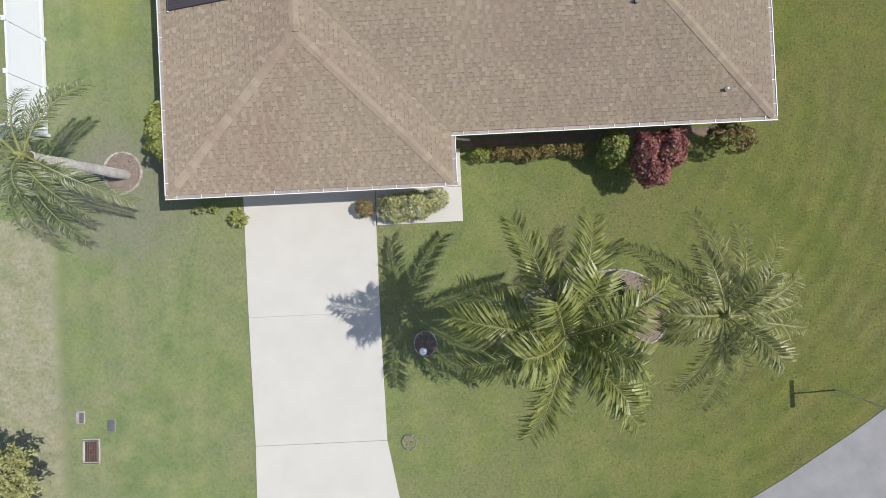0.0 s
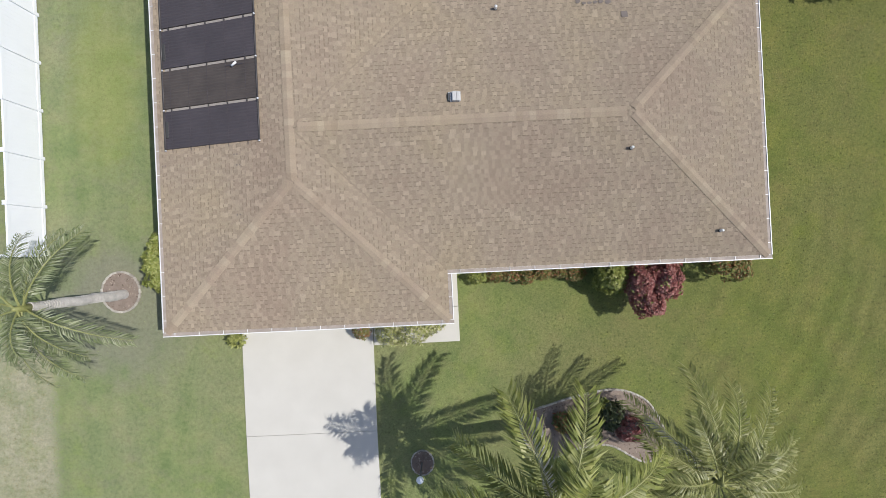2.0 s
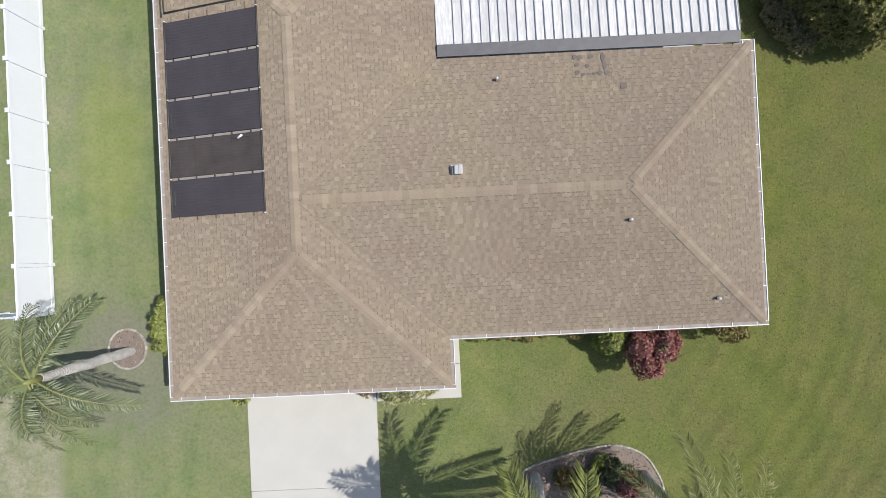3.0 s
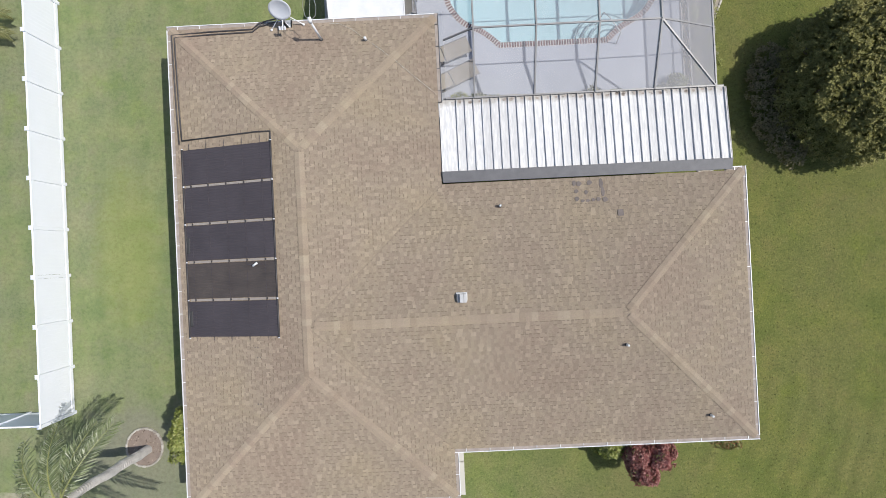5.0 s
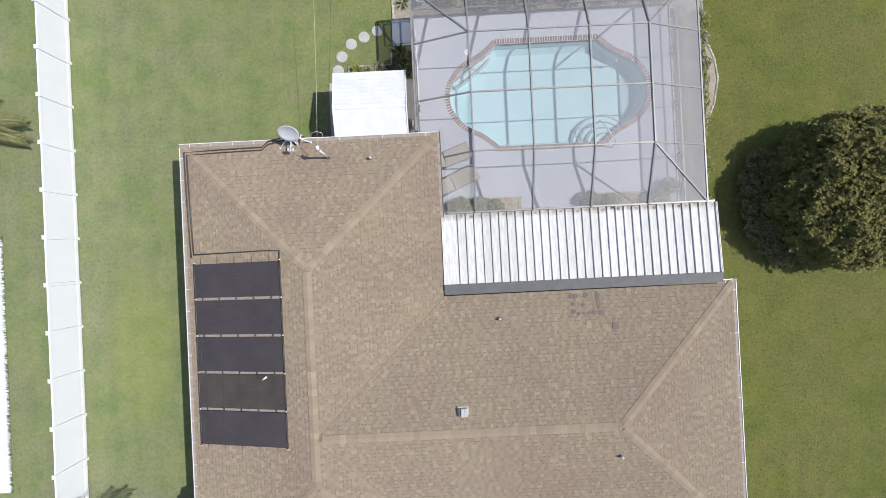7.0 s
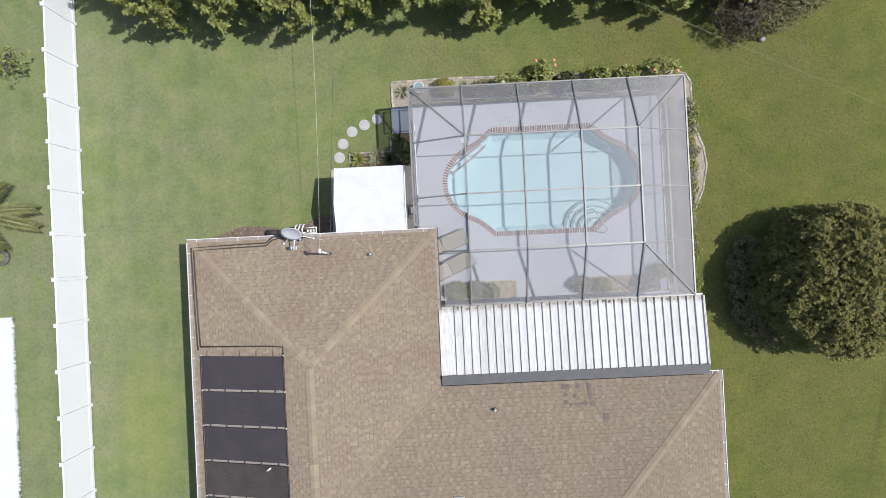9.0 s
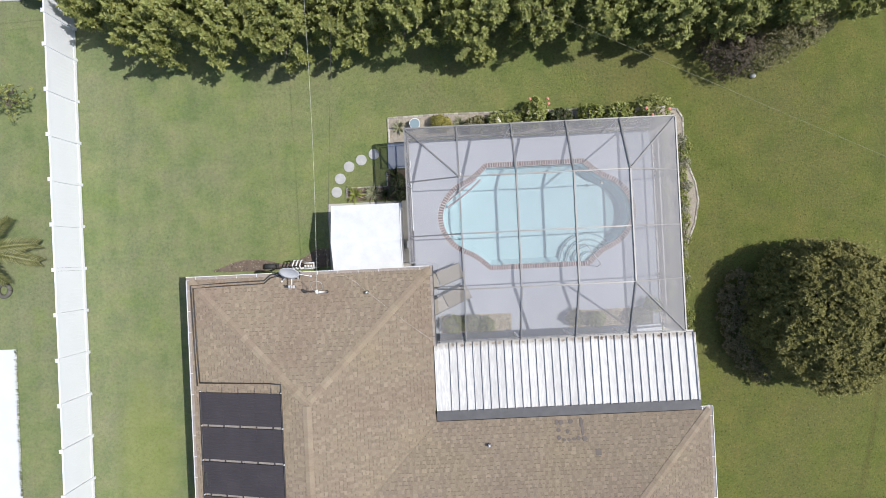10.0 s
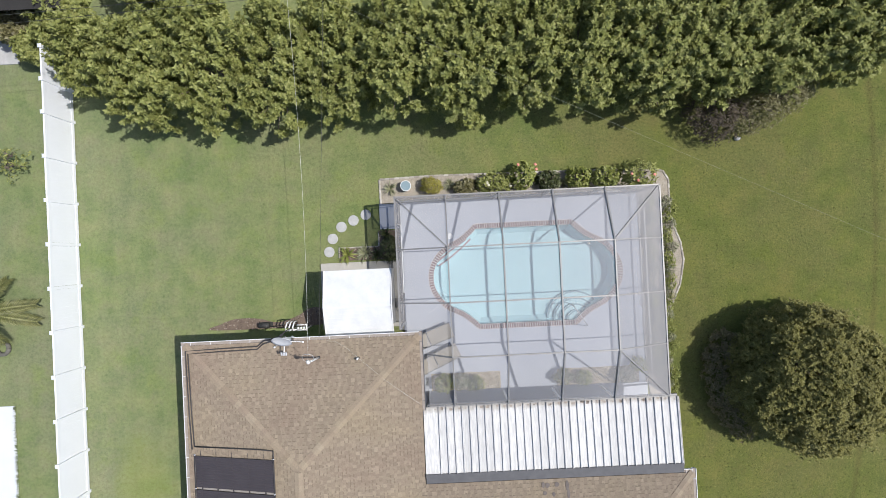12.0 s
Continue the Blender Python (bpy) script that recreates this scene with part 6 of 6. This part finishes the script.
def bush(name, label, blobs, count, size, per, material, seed, category="shrub", group="", slim=0.42, stems=True, flowers=None, spread=0.75, flat=0.35):
    rg = np.random.default_rng(seed)
    b = thing(name, label, category, group)
    pts, ways = crown_spots(rg, blobs, count)
    part("foliage", leaves_mesh("foliage", pts, ways, size, per, material, rg, slim, spread, flat), material, b)
    if stems:
        for q in blobs[:6]:
            st = Shape()
            for k in range(3):
                e = (q[0] + rg.uniform(-0.3, 0.3) * q[3], q[1] + rg.uniform(-0.3, 0.3) * q[4], q[2] + 0.3 * q[5])
                st.tube([(q[0] + 0.02 * k, q[1], 0), ((q[0] + e[0]) / 2, (q[1] + e[1]) / 2, e[2] * 0.5), e], 0.018, 5, 0.006)
            part("stem", st, WOOD, b)
    if flowers:
        for k in range(flowers[0]):
            i = int(rg.integers(0, len(pts)))
            part("flower", Shape().ball(pts[i] * np.array([1, 1, 0]) + np.array([0, 0, max(pts[:, 2]) + 0.02]), 0.06, 0.06, 0.04, 8, 4, 0.5), flowers[1], b)
    return b


# front of the house
bush("variegated_shrub", "broad cream-and-green variegated shrub by the garage", [(7.35, -0.45, 0.55, 0.6, 0.5, 0.55), (8.1, -0.38, 0.6, 0.65, 0.5, 0.6), (8.75, -0.22, 0.5, 0.45, 0.38, 0.5)], 520, 0.16, 6, VARI_LEAF, 11, slim=0.26)
bush("small_shrub", "small dull red and green shrub beside the driveway", [(6.15, -0.4, 0.4, 0.32, 0.3, 0.4)], 160, 0.10, 5, MIX_LEAF, 12)
bush("rosette_plant", "small green plant at the driveway corner", [(1.42, -0.55, 0.25, 0.27, 0.24, 0.3)], 70, 0.17, 5, HEDGE_LEAF, 13, slim=0.3)
bush("small_shrub", "tiny green shrub under the eave", [(0.0, -0.16, 0.3, 0.16, 0.12, 0.3), (0.5, -0.14, 0.25, 0.16, 0.12, 0.25)], 60, 0.09, 5, HEDGE_LEAF, 14)
bush("lime_shrub", "tall lime green shrub against the house wall", [(-0.36, 1.85, 1.6, 0.38, 0.42, 0.85), (-0.38, 2.45, 1.75, 0.42, 0.5, 0.85), (-0.36, 3.05, 1.65, 0.38, 0.42, 0.85)], 1100, 0.11, 8, LIME_LEAF, 15)
bush("small_shrub", "small green seedling beside the house wall", [(-0.35, 4.35, 0.9, 0.2, 0.25, 0.9)], 50, 0.09, 5, HEDGE_LEAF, 16)
for k, (x, s) in enumerate(((10.55, 15), (11.15, 16), (11.75, 17), (12.35, 18), (12.95, 19), (13.55, 20), (14.1, 21))):
    bush("hedge_plant", "low red and green leafy hedge plant under the front eave", [(x, 1.34 + 0.06 * math.sin(k * 1.7), 0.38, 0.33, 0.2 + 0.05 * math.sin(k * 2.3), 0.36)], 130, 0.10, 5, LIME_LEAF if k == 0 else MIX_LEAF, 30 + s, group="front hedge plants")
bush("round_shrub", "rounded light green shrub in front of the house", [(15.3, 1.25, 1.05, 0.58, 0.58, 0.72)], 620, 0.13, 6, LIME_LEAF, 41)
bush("red_shrub", "large coppery red leafy shrub in front of the house", [(16.1, 1.0, 1.55, 0.40, 0.62, 0.75), (16.85, 1.08, 1.7, 0.52, 0.66, 0.8), (16.38, 0.32, 1.45, 0.52, 0.5, 0.75)], 1500, 0.115, 6, RED_LEAF, 42, slim=0.5)
bush("mixed_shrub", "waist-high red and green shrub at the house corner", [(19.05, 1.5, 1.1, 0.42, 0.42, 0.8), (19.55, 1.3, 1.25, 0.46, 0.44, 0.7)], 560, 0.11, 5, MIX_LEAF, 43)
# palm bed plants
for k, (x, y, m, s) in enumerate(((13.5, -4.2, MIX_LEAF, 0.35), (14.3, -4.4, DARK_LEAF, 0.5), (15.2, -4.0, DARK_LEAF, 0.42), (15.9, -4.5, RED_LEAF, 0.4), (14.9, -3.7, LIME_LEAF, 0.25))):
    bush("bed_plant", "low leafy plant in the palm bed", [(x, y, s * 0.8, s, s, s)], 150, 0.16, 5, m, 50 + k, group="palm bed plants", slim=0.5)


def rosette(x, y, r, material, label, seed, n=42, z=0.04):
    """A spiky rosette of sword leaves."""
    rg = random.Random(seed)
    s = Shape()
    for i in range(n):
        a, el, ln = rg.uniform(0, 6.28), rg.uniform(0.15, 1.1), r * rg.uniform(0.75, 1.2)
        d = Vector((math.cos(a) * math.cos(el), math.sin(a) * math.cos(el), math.sin(el)))
        sd = Vector((-math.sin(a), math.cos(a), 0)) * r * 0.05
        p = Vector((x, y, z))
        m = p + d * ln * 0.6
        tip = p + d * ln - Vector((0, 0, ln * 0.15))
        s.add([p - sd, p + sd, m + sd, m - sd, tip], [(0, 1, 2, 3), (3, 2, 4)])
    single("spiky_plant", s, material, label, "spiky plant", "spiky rosettes")


for k, (x, y, r, m) in enumerate(((8.3, 23.1, 0.42, GREY_LEAF), (10.95, 23.15, 0.35, GREY_LEAF), (6.25, 20.25, 0.5, LIME_LEAF), (7.05, 20.25, 0.5, GREY_LEAF), (7.6, 20.2, 0.4, DARK_LEAF), (8.05, 21.05, 0.42, DARK_LEAF), (16.0, 23.0, 0.35, GREY_LEAF))):
    rosette(x, y, r, m, "spiky grey-green rosette plant in the bed" if m is GREY_LEAF else "spiky green rosette plant in the bed", 70 + k)
bush("dark_shrub", "dense dark green shrub beside the screen door", [(8.25, 20.4, 0.55, 0.38, 0.5, 0.55)], 420, 0.09, 6, DARK_LEAF, 80)
bush("yellow_shrub", "feathery yellow-green shrub beside the pool cage", [(10.15, 23.1, 0.35, 0.42, 0.32, 0.35)], 420, 0.10, 6, YELLOW_LEAF, 81, slim=0.25)
for k, (x, y, rx, ry, rz, m, fl, lab) in enumerate((
        (11.6, 22.95, 0.4, 0.3, 0.4, OLIVE_LEAF, None, "dull olive low shrub beside the pool cage"),
        (12.9, 23.05, 0.7, 0.42, 0.5, HEDGE_LEAF, (3, PALE_FLOWER), "leafy shrub with cream flowers beside the pool cage"),
        (14.1, 23.3, 0.5, 0.52, 0.72, LIME_LEAF, (4, FLOWER), "hibiscus with coral flowers beside the pool cage"),
        (15.3, 23.05, 0.45, 0.36, 0.4, DARK_LEAF, None, "dark reddish shrub beside the pool cage"),
        (16.6, 23.1, 0.5, 0.42, 0.5, LIME_LEAF, None, "light green shrub beside the pool cage"),
        (17.75, 23.1, 0.6, 0.42, 0.55, LIME_LEAF, None, "light green shrub beside the pool cage"),
        (19.1, 23.15, 0.7, 0.55, 0.75, HEDGE_LEAF, (3, FLOWER), "hibiscus with coral flowers beside the pool cage"))):
    bush("flowering_shrub" if fl else "bed_shrub", lab, [(x, y, rz * 0.8, rx, ry, rz), (x + rx * 0.7, y + 0.1, rz * 0.6, rx * 0.4, ry * 0.6, rz * 0.6)], 170, 0.17, 6, m, 90 + k, group="cage bed shrubs", flowers=fl)
for k in range(11):
    y = 21.9 - k * 0.72
    bush("border_plant", "low pale green border plant along the screen wall", [(19.62 + 0.08 * math.sin(k * 2.1), y, 0.28, 0.22, 0.34, 0.3)], 120, 0.09, 5, GREY_LEAF if k % 3 else HEDGE_LEAF, 110 + k, group="border plants")
for k, (x, y, r) in enumerate(((10.3, 14.45, 0.5), (11.0, 14.5, 0.45), (11.65, 14.4, 0.4), (15.5, 14.5, 0.45), (16.4, 14.4, 0.4), (18.2, 14.45, 0.45), (18.8, 14.9, 0.4))):
    bush("patio_shrub", "feathery dark green shrub in the pebble bed", [(x, y, r * 0.7 + DECK_Z, r * 0.8, r * 0.62, r * 0.8)], 150, 0.17, 5, GREY_LEAF if k % 2 else HEDGE_LEAF, 130 + k, group="pebble bed shrubs", slim=0.14)
rw = random.Random(8)
for k in range(26):
    y = 21.9 - k * 0.33
    x = 19.72 + y * 0.038 + rw.uniform(-0.16, 0.16)
    bush("weed_clump", "small pale green weed clump in the narrow bed", [(x, y, 0.18, 0.24, 0.24, 0.22)], 70, 0.10, 5, (GREY_LEAF, HEDGE_LEAF, LIME_LEAF)[k % 3], 600 + k, "weed", "weed clumps", slim=0.3, stems=False)
planter = thing("round_planter", "round pale blue basin in the bed", "planter")
part("rim", Shape().tube([(9.03, 23.14, 0.0), (9.03, 23.14, 0.42)], 0.20, 24, 0.235), WHITE, planter)
part("water", Shape().tube([(9.03, 23.14, 0.40), (9.03, 23.14, 0.425)], 0.21, 24), BASIN_WATER, planter, "pale blue-grey surface")


# ---- trees ----
def tree(name, label, base, blobs, count, size, per, material, seed, group="", trunk_r=0.14, slim=0.42, lift=0.3, limbs_at=99, inner=0.5, gap=0.0, tuft=0):
    rg = np.random.default_rng(seed)
    t = thing(name, label, "tree", group)
    wood = Shape()
    b = Vector((base[0], base[1], 0))
    fork = b + Vector((0, 0, min(q[2] for q in blobs) * 0.55))
    wood.tube([b, b.lerp(fork, 0.5) + Vector((0.04, 0.02, 0)), fork], trunk_r, 9, trunk_r * 0.75)
    part("trunk", wood, WOOD, t, smooth=True)
    for q in blobs[:limbs_at]:
        limbs = Shape()
        c = Vector(q[:3])
        limbs.tube([fork, fork.lerp(c, 0.5) + Vector((0, 0, 0.15)), c], trunk_r * 0.6, 6, 0.03)
        for k in range(5):
            d = rg.normal(size=3)
            d /= np.linalg.norm(d)
            e = c + Vector((d[0] * q[3], d[1] * q[4], abs(d[2]) * q[5])) * 0.8
            limbs.tube([fork.lerp(c, 0.7), fork.lerp(c, 0.7).lerp(e, 0.5) + Vector((0, 0, 0.1)), e], 0.03, 5, 0.008)
        part("limb", limbs, WOOD, t)
    pts, ways = crown_spots(rg, blobs, count, -0.5, 0.28, 1.8)
    if gap:
        first = np.unique(np.floor(pts / gap).astype(int), axis=0, return_index=True)[1]
        pts, ways = pts[first], ways[first]
    if tuft:
        lean = rg.normal(size=(len(pts) * tuft, 3))
        lean /= np.linalg.norm(lean, axis=1, keepdims=True)
        twig = np.repeat(ways / np.linalg.norm(ways, axis=1, keepdims=True), tuft, 0)
        lean = lean + twig * 0.9 + np.array([0, 0, 0.35])
        big = np.repeat(rg.uniform(0.08, 0.16, len(pts)), tuft)[:, None]
        pts, ways = np.repeat(pts, tuft, 0) + lean * big, lean
    ways = ways + np.array([0, 0, lift])
    part("crown", leaves_mesh("crown", pts, ways, size, per, material, rg, slim), material, t)
    core = [(*q[:3], q[3] * 0.82, q[4] * 0.82, q[5] * 0.82) for q in blobs]
    pts, ways = crown_spots(rg, core, int(len(pts) / max(tuft, 1) * inner) * (3 if tuft else 1), -0.6, 0.2, 1.6)
    part("inner_leaves", leaves_mesh("inner_leaves", pts, ways, size * (1.6 if tuft else 1), per, material, rg, slim), material, t)
    return t


rg = np.random.default_rng(77)
tx, ty = 25.25, 14.28
blobs = [(tx, ty, 1.8, 2.5, 2.6, 2.1)]
for k in range(230):
    el = math.asin(0.02 + 0.97 * (k + 0.5) / 230)
    a = 2.39996 * k
    q = rg.uniform(0.92, 1.09)
    blobs.append((tx + 2.55 * q * math.cos(a) * math.cos(el), ty + 2.68 * q * math.sin(a) * math.cos(el), 1.75 + 2.3 * q * math.sin(el), 0.26, 0.26, 0.30))
for k in range(30):
    a = 2 * math.pi * k / 30 + 0.2
    blobs.append((tx + 2.45 * math.cos(a), ty + 2.6 * math.sin(a), 1.0 + 0.3 * math.sin(k * 1.9), 0.42, 0.45, 0.7))
tree("round_tree", "broad low round tree with dense olive-green leaves", (tx, ty), blobs, 22000, 0.082, 8, TREE_LEAF, 201, trunk_r=0.2, lift=0.9, slim=0.5, limbs_at=12)
# added low growth that fills the tree's shade; its pale leaves brighten it
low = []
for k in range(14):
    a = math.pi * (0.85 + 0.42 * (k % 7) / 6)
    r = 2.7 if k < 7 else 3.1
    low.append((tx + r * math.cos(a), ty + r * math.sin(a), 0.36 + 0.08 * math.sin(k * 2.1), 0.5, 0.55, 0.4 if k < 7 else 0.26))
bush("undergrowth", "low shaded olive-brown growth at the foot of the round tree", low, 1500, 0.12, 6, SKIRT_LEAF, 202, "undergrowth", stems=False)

def shoot_tree(x, y, h, sx, sy, shoots, seed):
    """A screening tree: many upright leafy shoots of uneven height that rise from one crown."""
    rg = np.random.default_rng(seed)
    t = thing("screen_tree", "leafy green screening tree in a dense row", "tree", "row of screening trees")
    part("trunk", Shape().tube([(x, y, 0), (x + 0.03, y, 0.6), (x, y + 0.03, h * 0.6)], 0.12, 9, 0.07), WOOD, t, smooth=True)
    a, r = rg.uniform(0, 2 * math.pi, shoots), np.sqrt(rg.uniform(0, 1, shoots))
    dome = np.sqrt(np.maximum(1 - r ** 7, 0))
    px = x + r * np.cos(a) * sx * rg.uniform(0.94, 1.1, shoots)
    py = y + r * np.sin(a) * sy * rg.uniform(0.94, 1.1, shoots)
    clump = np.array([noise.noise(Vector((u * 1.1, v * 1.1, seed * 0.37))) for u, v in zip(px, py)])
    top = 0.7 + h * (0.2 + 0.8 * dome) + 0.5 * clump + rg.normal(size=shoots) * 0.24
    lean = np.stack([np.cos(a) * r * 0.35, np.sin(a) * r * 0.35, np.ones(shoots)], 1) + rg.normal(size=(shoots, 3)) * 0.13
    lean /= np.linalg.norm(lean, axis=1, keepdims=True)
    tip = np.stack([px, py, np.maximum(top, 0.7)], 1)
    limbs = [Shape() for _ in range(6)]
    for i in range(0, shoots, 6):
        foot = Vector((x + (px[i] - x) * 0.35, y + (py[i] - y) * 0.35, h * 0.35))
        limbs[(i // 6) % 6].tube([foot, foot.lerp(Vector(tip[i]), 0.6), Vector(tip[i])], 0.03, 5, 0.006)
    for q in limbs:
        part("limb", q, WOOD, t)
    spots, ways = [], []
    for j in range(13):
        down = 0.02 + j * 0.085
        spots.append(tip - lean * down + rg.normal(size=(shoots, 3)) * (0.012 + 0.006 * j))
        ways.append(lean + rg.normal(size=(shoots, 3)) * 0.2)
    part("crown", leaves_mesh("crown", np.concatenate(spots[:8]), np.concatenate(ways[:8]), 0.178, 9, HEDGE_LEAF, rg, 0.44, 0.85, 0.5), HEDGE_LEAF, t)
    part("inner_leaves", leaves_mesh("inner_leaves", np.concatenate(spots[8:]), np.concatenate(ways[8:]), 0.19, 6, HEDGE_LEAF, rg, 0.42, 0.95, 0.25), HEDGE_LEAF, t)


for k in range(12):
    shoot_tree(-1.35 + 2.6 * k, 28.28 + 0.2 * math.sin(k * 2.3) + (0.45 if k > 9 else 0), 2.45 + 0.2 * math.sin(k * 1.7), 1.76, 2.3 if k == 0 else 2.75, 225, 300 + k)
shoot_tree(-3.6, 28.9, 1.95, 1.5, 1.75, 120, 312)
shoot_tree(-5.0, 30.3, 1.5, 1.0, 1.0, 60, 313)
for k, (x, y, r, h, m) in enumerate(((-6.7, 29.75, 0.55, 1.0, HEDGE_LEAF), (-7.7, 30.75, 0.6, 0.9, OLIVE_LEAF), (-6.7, 31.2, 0.5, 0.9, OLIVE_LEAF), (-8.9, 31.0, 0.6, 1.0, OLIVE_LEAF), (-4.9, 31.2, 0.9, 1.6, HEDGE_LEAF), (-1.5, 32.2, 1.2, 1.8, HEDGE_LEAF))):
    bl = [(x, y, h, r, r, r * 0.8), (x + 0.5 * r, y - 0.4 * r, h - 0.1, r * 0.7, r * 0.6, r * 0.6), (x - 0.6 * r, y + 0.3 * r, h, r * 0.65, r * 0.65, r * 0.6)]
    tree("screen_tree", "loose green tree behind the fence corner", (x, y), bl, int(700 * r), 0.15, 7, m, 330 + k, "trees behind the fence", 0.06, 0.55)
tree("twiggy_shrub", "dark brownish twiggy shrub in front of the tree row", (22.5, 25.3), [(22.5, 25.2, 0.8, 0.95, 0.85, 0.8), (21.7, 25.6, 0.7, 0.6, 0.5, 0.6), (23.3, 25.6, 0.7, 0.6, 0.5, 0.6)], 700, 0.11, 5, TWIG_LEAF, 341, trunk_r=0.05, slim=0.3)
tree("wispy_shrub", "wispy olive-brown shrub at the end of the tree row", (24.6, 25.9), [(23.7, 25.2, 0.7, 0.8, 0.6, 0.5), (24.5, 25.6, 0.9, 0.9, 0.7, 0.6), (25.4, 26.0, 1.0, 0.8, 0.6, 0.6), (26.1, 26.4, 1.0, 0.6, 0.5, 0.5)], 760, 0.13, 4, OLIVE_LEAF, 342, trunk_r=0.04, slim=0.3)
tree("corner_tree", "small yellow-green tree beside the street", (-7.0, -9.4), [(-6.7, -9.2, 1.8, 0.8, 0.9, 0.6), (-6.0, -9.6, 1.6, 0.55, 0.5, 0.4), (-6.2, -8.7, 1.6, 0.5, 0.5, 0.4), (-7.5, -9.9, 1.7, 0.8, 0.8, 0.6), (-6.3, -10.4, 1.6, 0.6, 0.5, 0.4), (-7.3, -8.5, 1.7, 0.5, 0.5, 0.4)], 620, 0.15, 8, PALE_LIME, 350, trunk_r=0.06, lift=0.9, slim=0.45)
tree("wispy_shrub", "sparse dark-leaved shrub on the neighbouring plot", (-8.5, 25.0), [(-8.6, 25.0, 0.8, 0.6, 0.35, 0.4), (-7.8, 25.3, 0.8, 0.7, 0.2, 0.3), (-7.7, 24.75, 0.7, 0.55, 0.18, 0.3), (-8.1, 24.6, 0.7, 0.3, 0.5, 0.3)], 70, 0.15, 4, HEDGE_LEAF, 351, trunk_r=0.04)

single("paved_strip", Shape().box(-14.0, 29.75, -0.1, -6.1, 31.4, 0.02, 0.01), ASPHALT, "grey paved strip behind the fence corner", "paving", kind="structure")
single("paved_strip", Shape().box(-13.0, 29.5, -0.1, -8.05, 30.5, 0.05, 0.01), STONE, "pale bluish slab behind the fence corner", "paving", kind="structure")
single("garden_stone", Shape().ball((23.8, 24.58, 0.08), 0.14, 0.11, 0.12, 10, 6), STONE, "small pale pinkish-grey stone at the foot of a shrub", "stone", smooth=True)
single("old_tyre", Shape().tube([(-9.27 + 0.27 * math.cos(a), 16.8 + 0.27 * math.sin(a), 0.1) for a in (2 * math.pi * i / 24 for i in range(25))], 0.09, 10), DARK_STONE, "old faded grey tyre lying in the grass", "tyre", smooth=True)

# ---- neighbour's roof beyond the trees, cables ----
back_house = thing("neighbour_house", "house with a dark charcoal roof behind the trees", "house")
part("wall", Shape().box(-22, 31.6, 0, -5.0, 42, 2.3), STUCCO, back_house)
part("roof", Shape().add([(-22.4, 30.75, 2.35), (-4.4, 30.75, 2.35), (-4.4, 42.4, 2.35), (-22.4, 42.4, 2.35), (-17, 36.6, 3.8), (-10, 36.6, 3.8)], [(0, 1, 5, 4), (1, 2, 5), (2, 3, 4, 5), (3, 0, 4), (3, 2, 1, 0)]), DARK_ROOF, back_house)
wire("service_cable", (5.42, 16.36, 4.12), (6.4, 36.0, 10.6), 1.4, 0.0045, CABLE, "pale twisted service cable from the roof to the street")
wire("service_cable", (5.55, 17.05, 2.85), (8.5, 45.0, 8.6), 0.1, 0.006, DARK_CABLE, "thin dark cable from the roof to the street")
wire("service_cable", (-4.0, 34.95, 4.1), (36.0, 15.3, 4.1), 0.1, 0.0042, THIN_CABLE, "thin pale overhead cable across the garden")
for ya, yb in ((27.71, 29.26), (28.12, 29.44)):
    wire("overhead_cable", (-20.0, ya, 6.1), (14.0, yb, 6.1), 0.15, 0.007, DARK_CABLE, "dark overhead cable above the trees")


# ---- grass tufts ----
def tufts(name, label, n, area, keep, size, material, seed, thin=7.0):
    """Short tufts of grass that stand out of the lawn."""
    rg = np.random.default_rng(seed)
    x, y = rg.uniform(area[0], area[2], n), rg.uniform(area[1], area[3], n)
    ok = keep(x, y) & (rg.uniform(0, 1, n) < np.clip((x + thin) / 14, 0.2, 1))
    p = np.stack([x[ok], y[ok], np.zeros(ok.sum())], 1)
    way = rg.normal(size=p.shape) * 0.8 + np.array([0, 0, 1.0])
    ob = new(name, leaves_mesh(name, p, way, size, 4, material, rg, 0.22, 0.8, 0.7))
    tagged(ob, label, "grass", kind="stuff")


def open_lawn(x, y):
    ok = ~((x > -0.3) & (x < 20.2) & (y > -0.2) & (y < 17.2) & ~((x > 9.8) & (y < 1.5)))
    ok &= ~((x > 8.6) & (x < 19.4) & (y > 11) & (y < 22.6))
    ok &= ~((x > 1.56) & (x < 6.58 + np.maximum(0, (-9.1 - y) * 0.17)) & (y < 0.5))
    ok &= ~((x > 6.5) & (x < 9.8) & (y > -1.05) & (y < 1.8))
    ok &= ~((x > 5.05) & (x < 8.7) & (y > 17) & (y < 20.6)) & ~((x > 7.7) & (x < 20.3) & (y > 22.4) & (y < 23.6))
    ok &= ~((x < -8.97) & (y > 3.5) & (y < 14.13))
    ok &= y > -12.2 + np.maximum(0, x - 19.6) * 0.62
    for sx, sy in spots:
        ok &= (x - sx) ** 2 + (y - sy) ** 2 > 0.06
    return ok


tufts("lawn_grass", "short uneven green grass blades of the lawn", 170000, (-9.5, -12, 27.5, 27.5), lambda x, y: open_lawn(x, y) & ~((x < -5.6) & (y < 0)), 0.027, BLADE, 401)
tufts("dry_grass", "short straw-coloured grass on the neighbouring plot", 6000, (-9.5, -12, -5.5, -0.3), lambda x, y: x < -5.6, 0.04, STRAW, 402, 20.0)
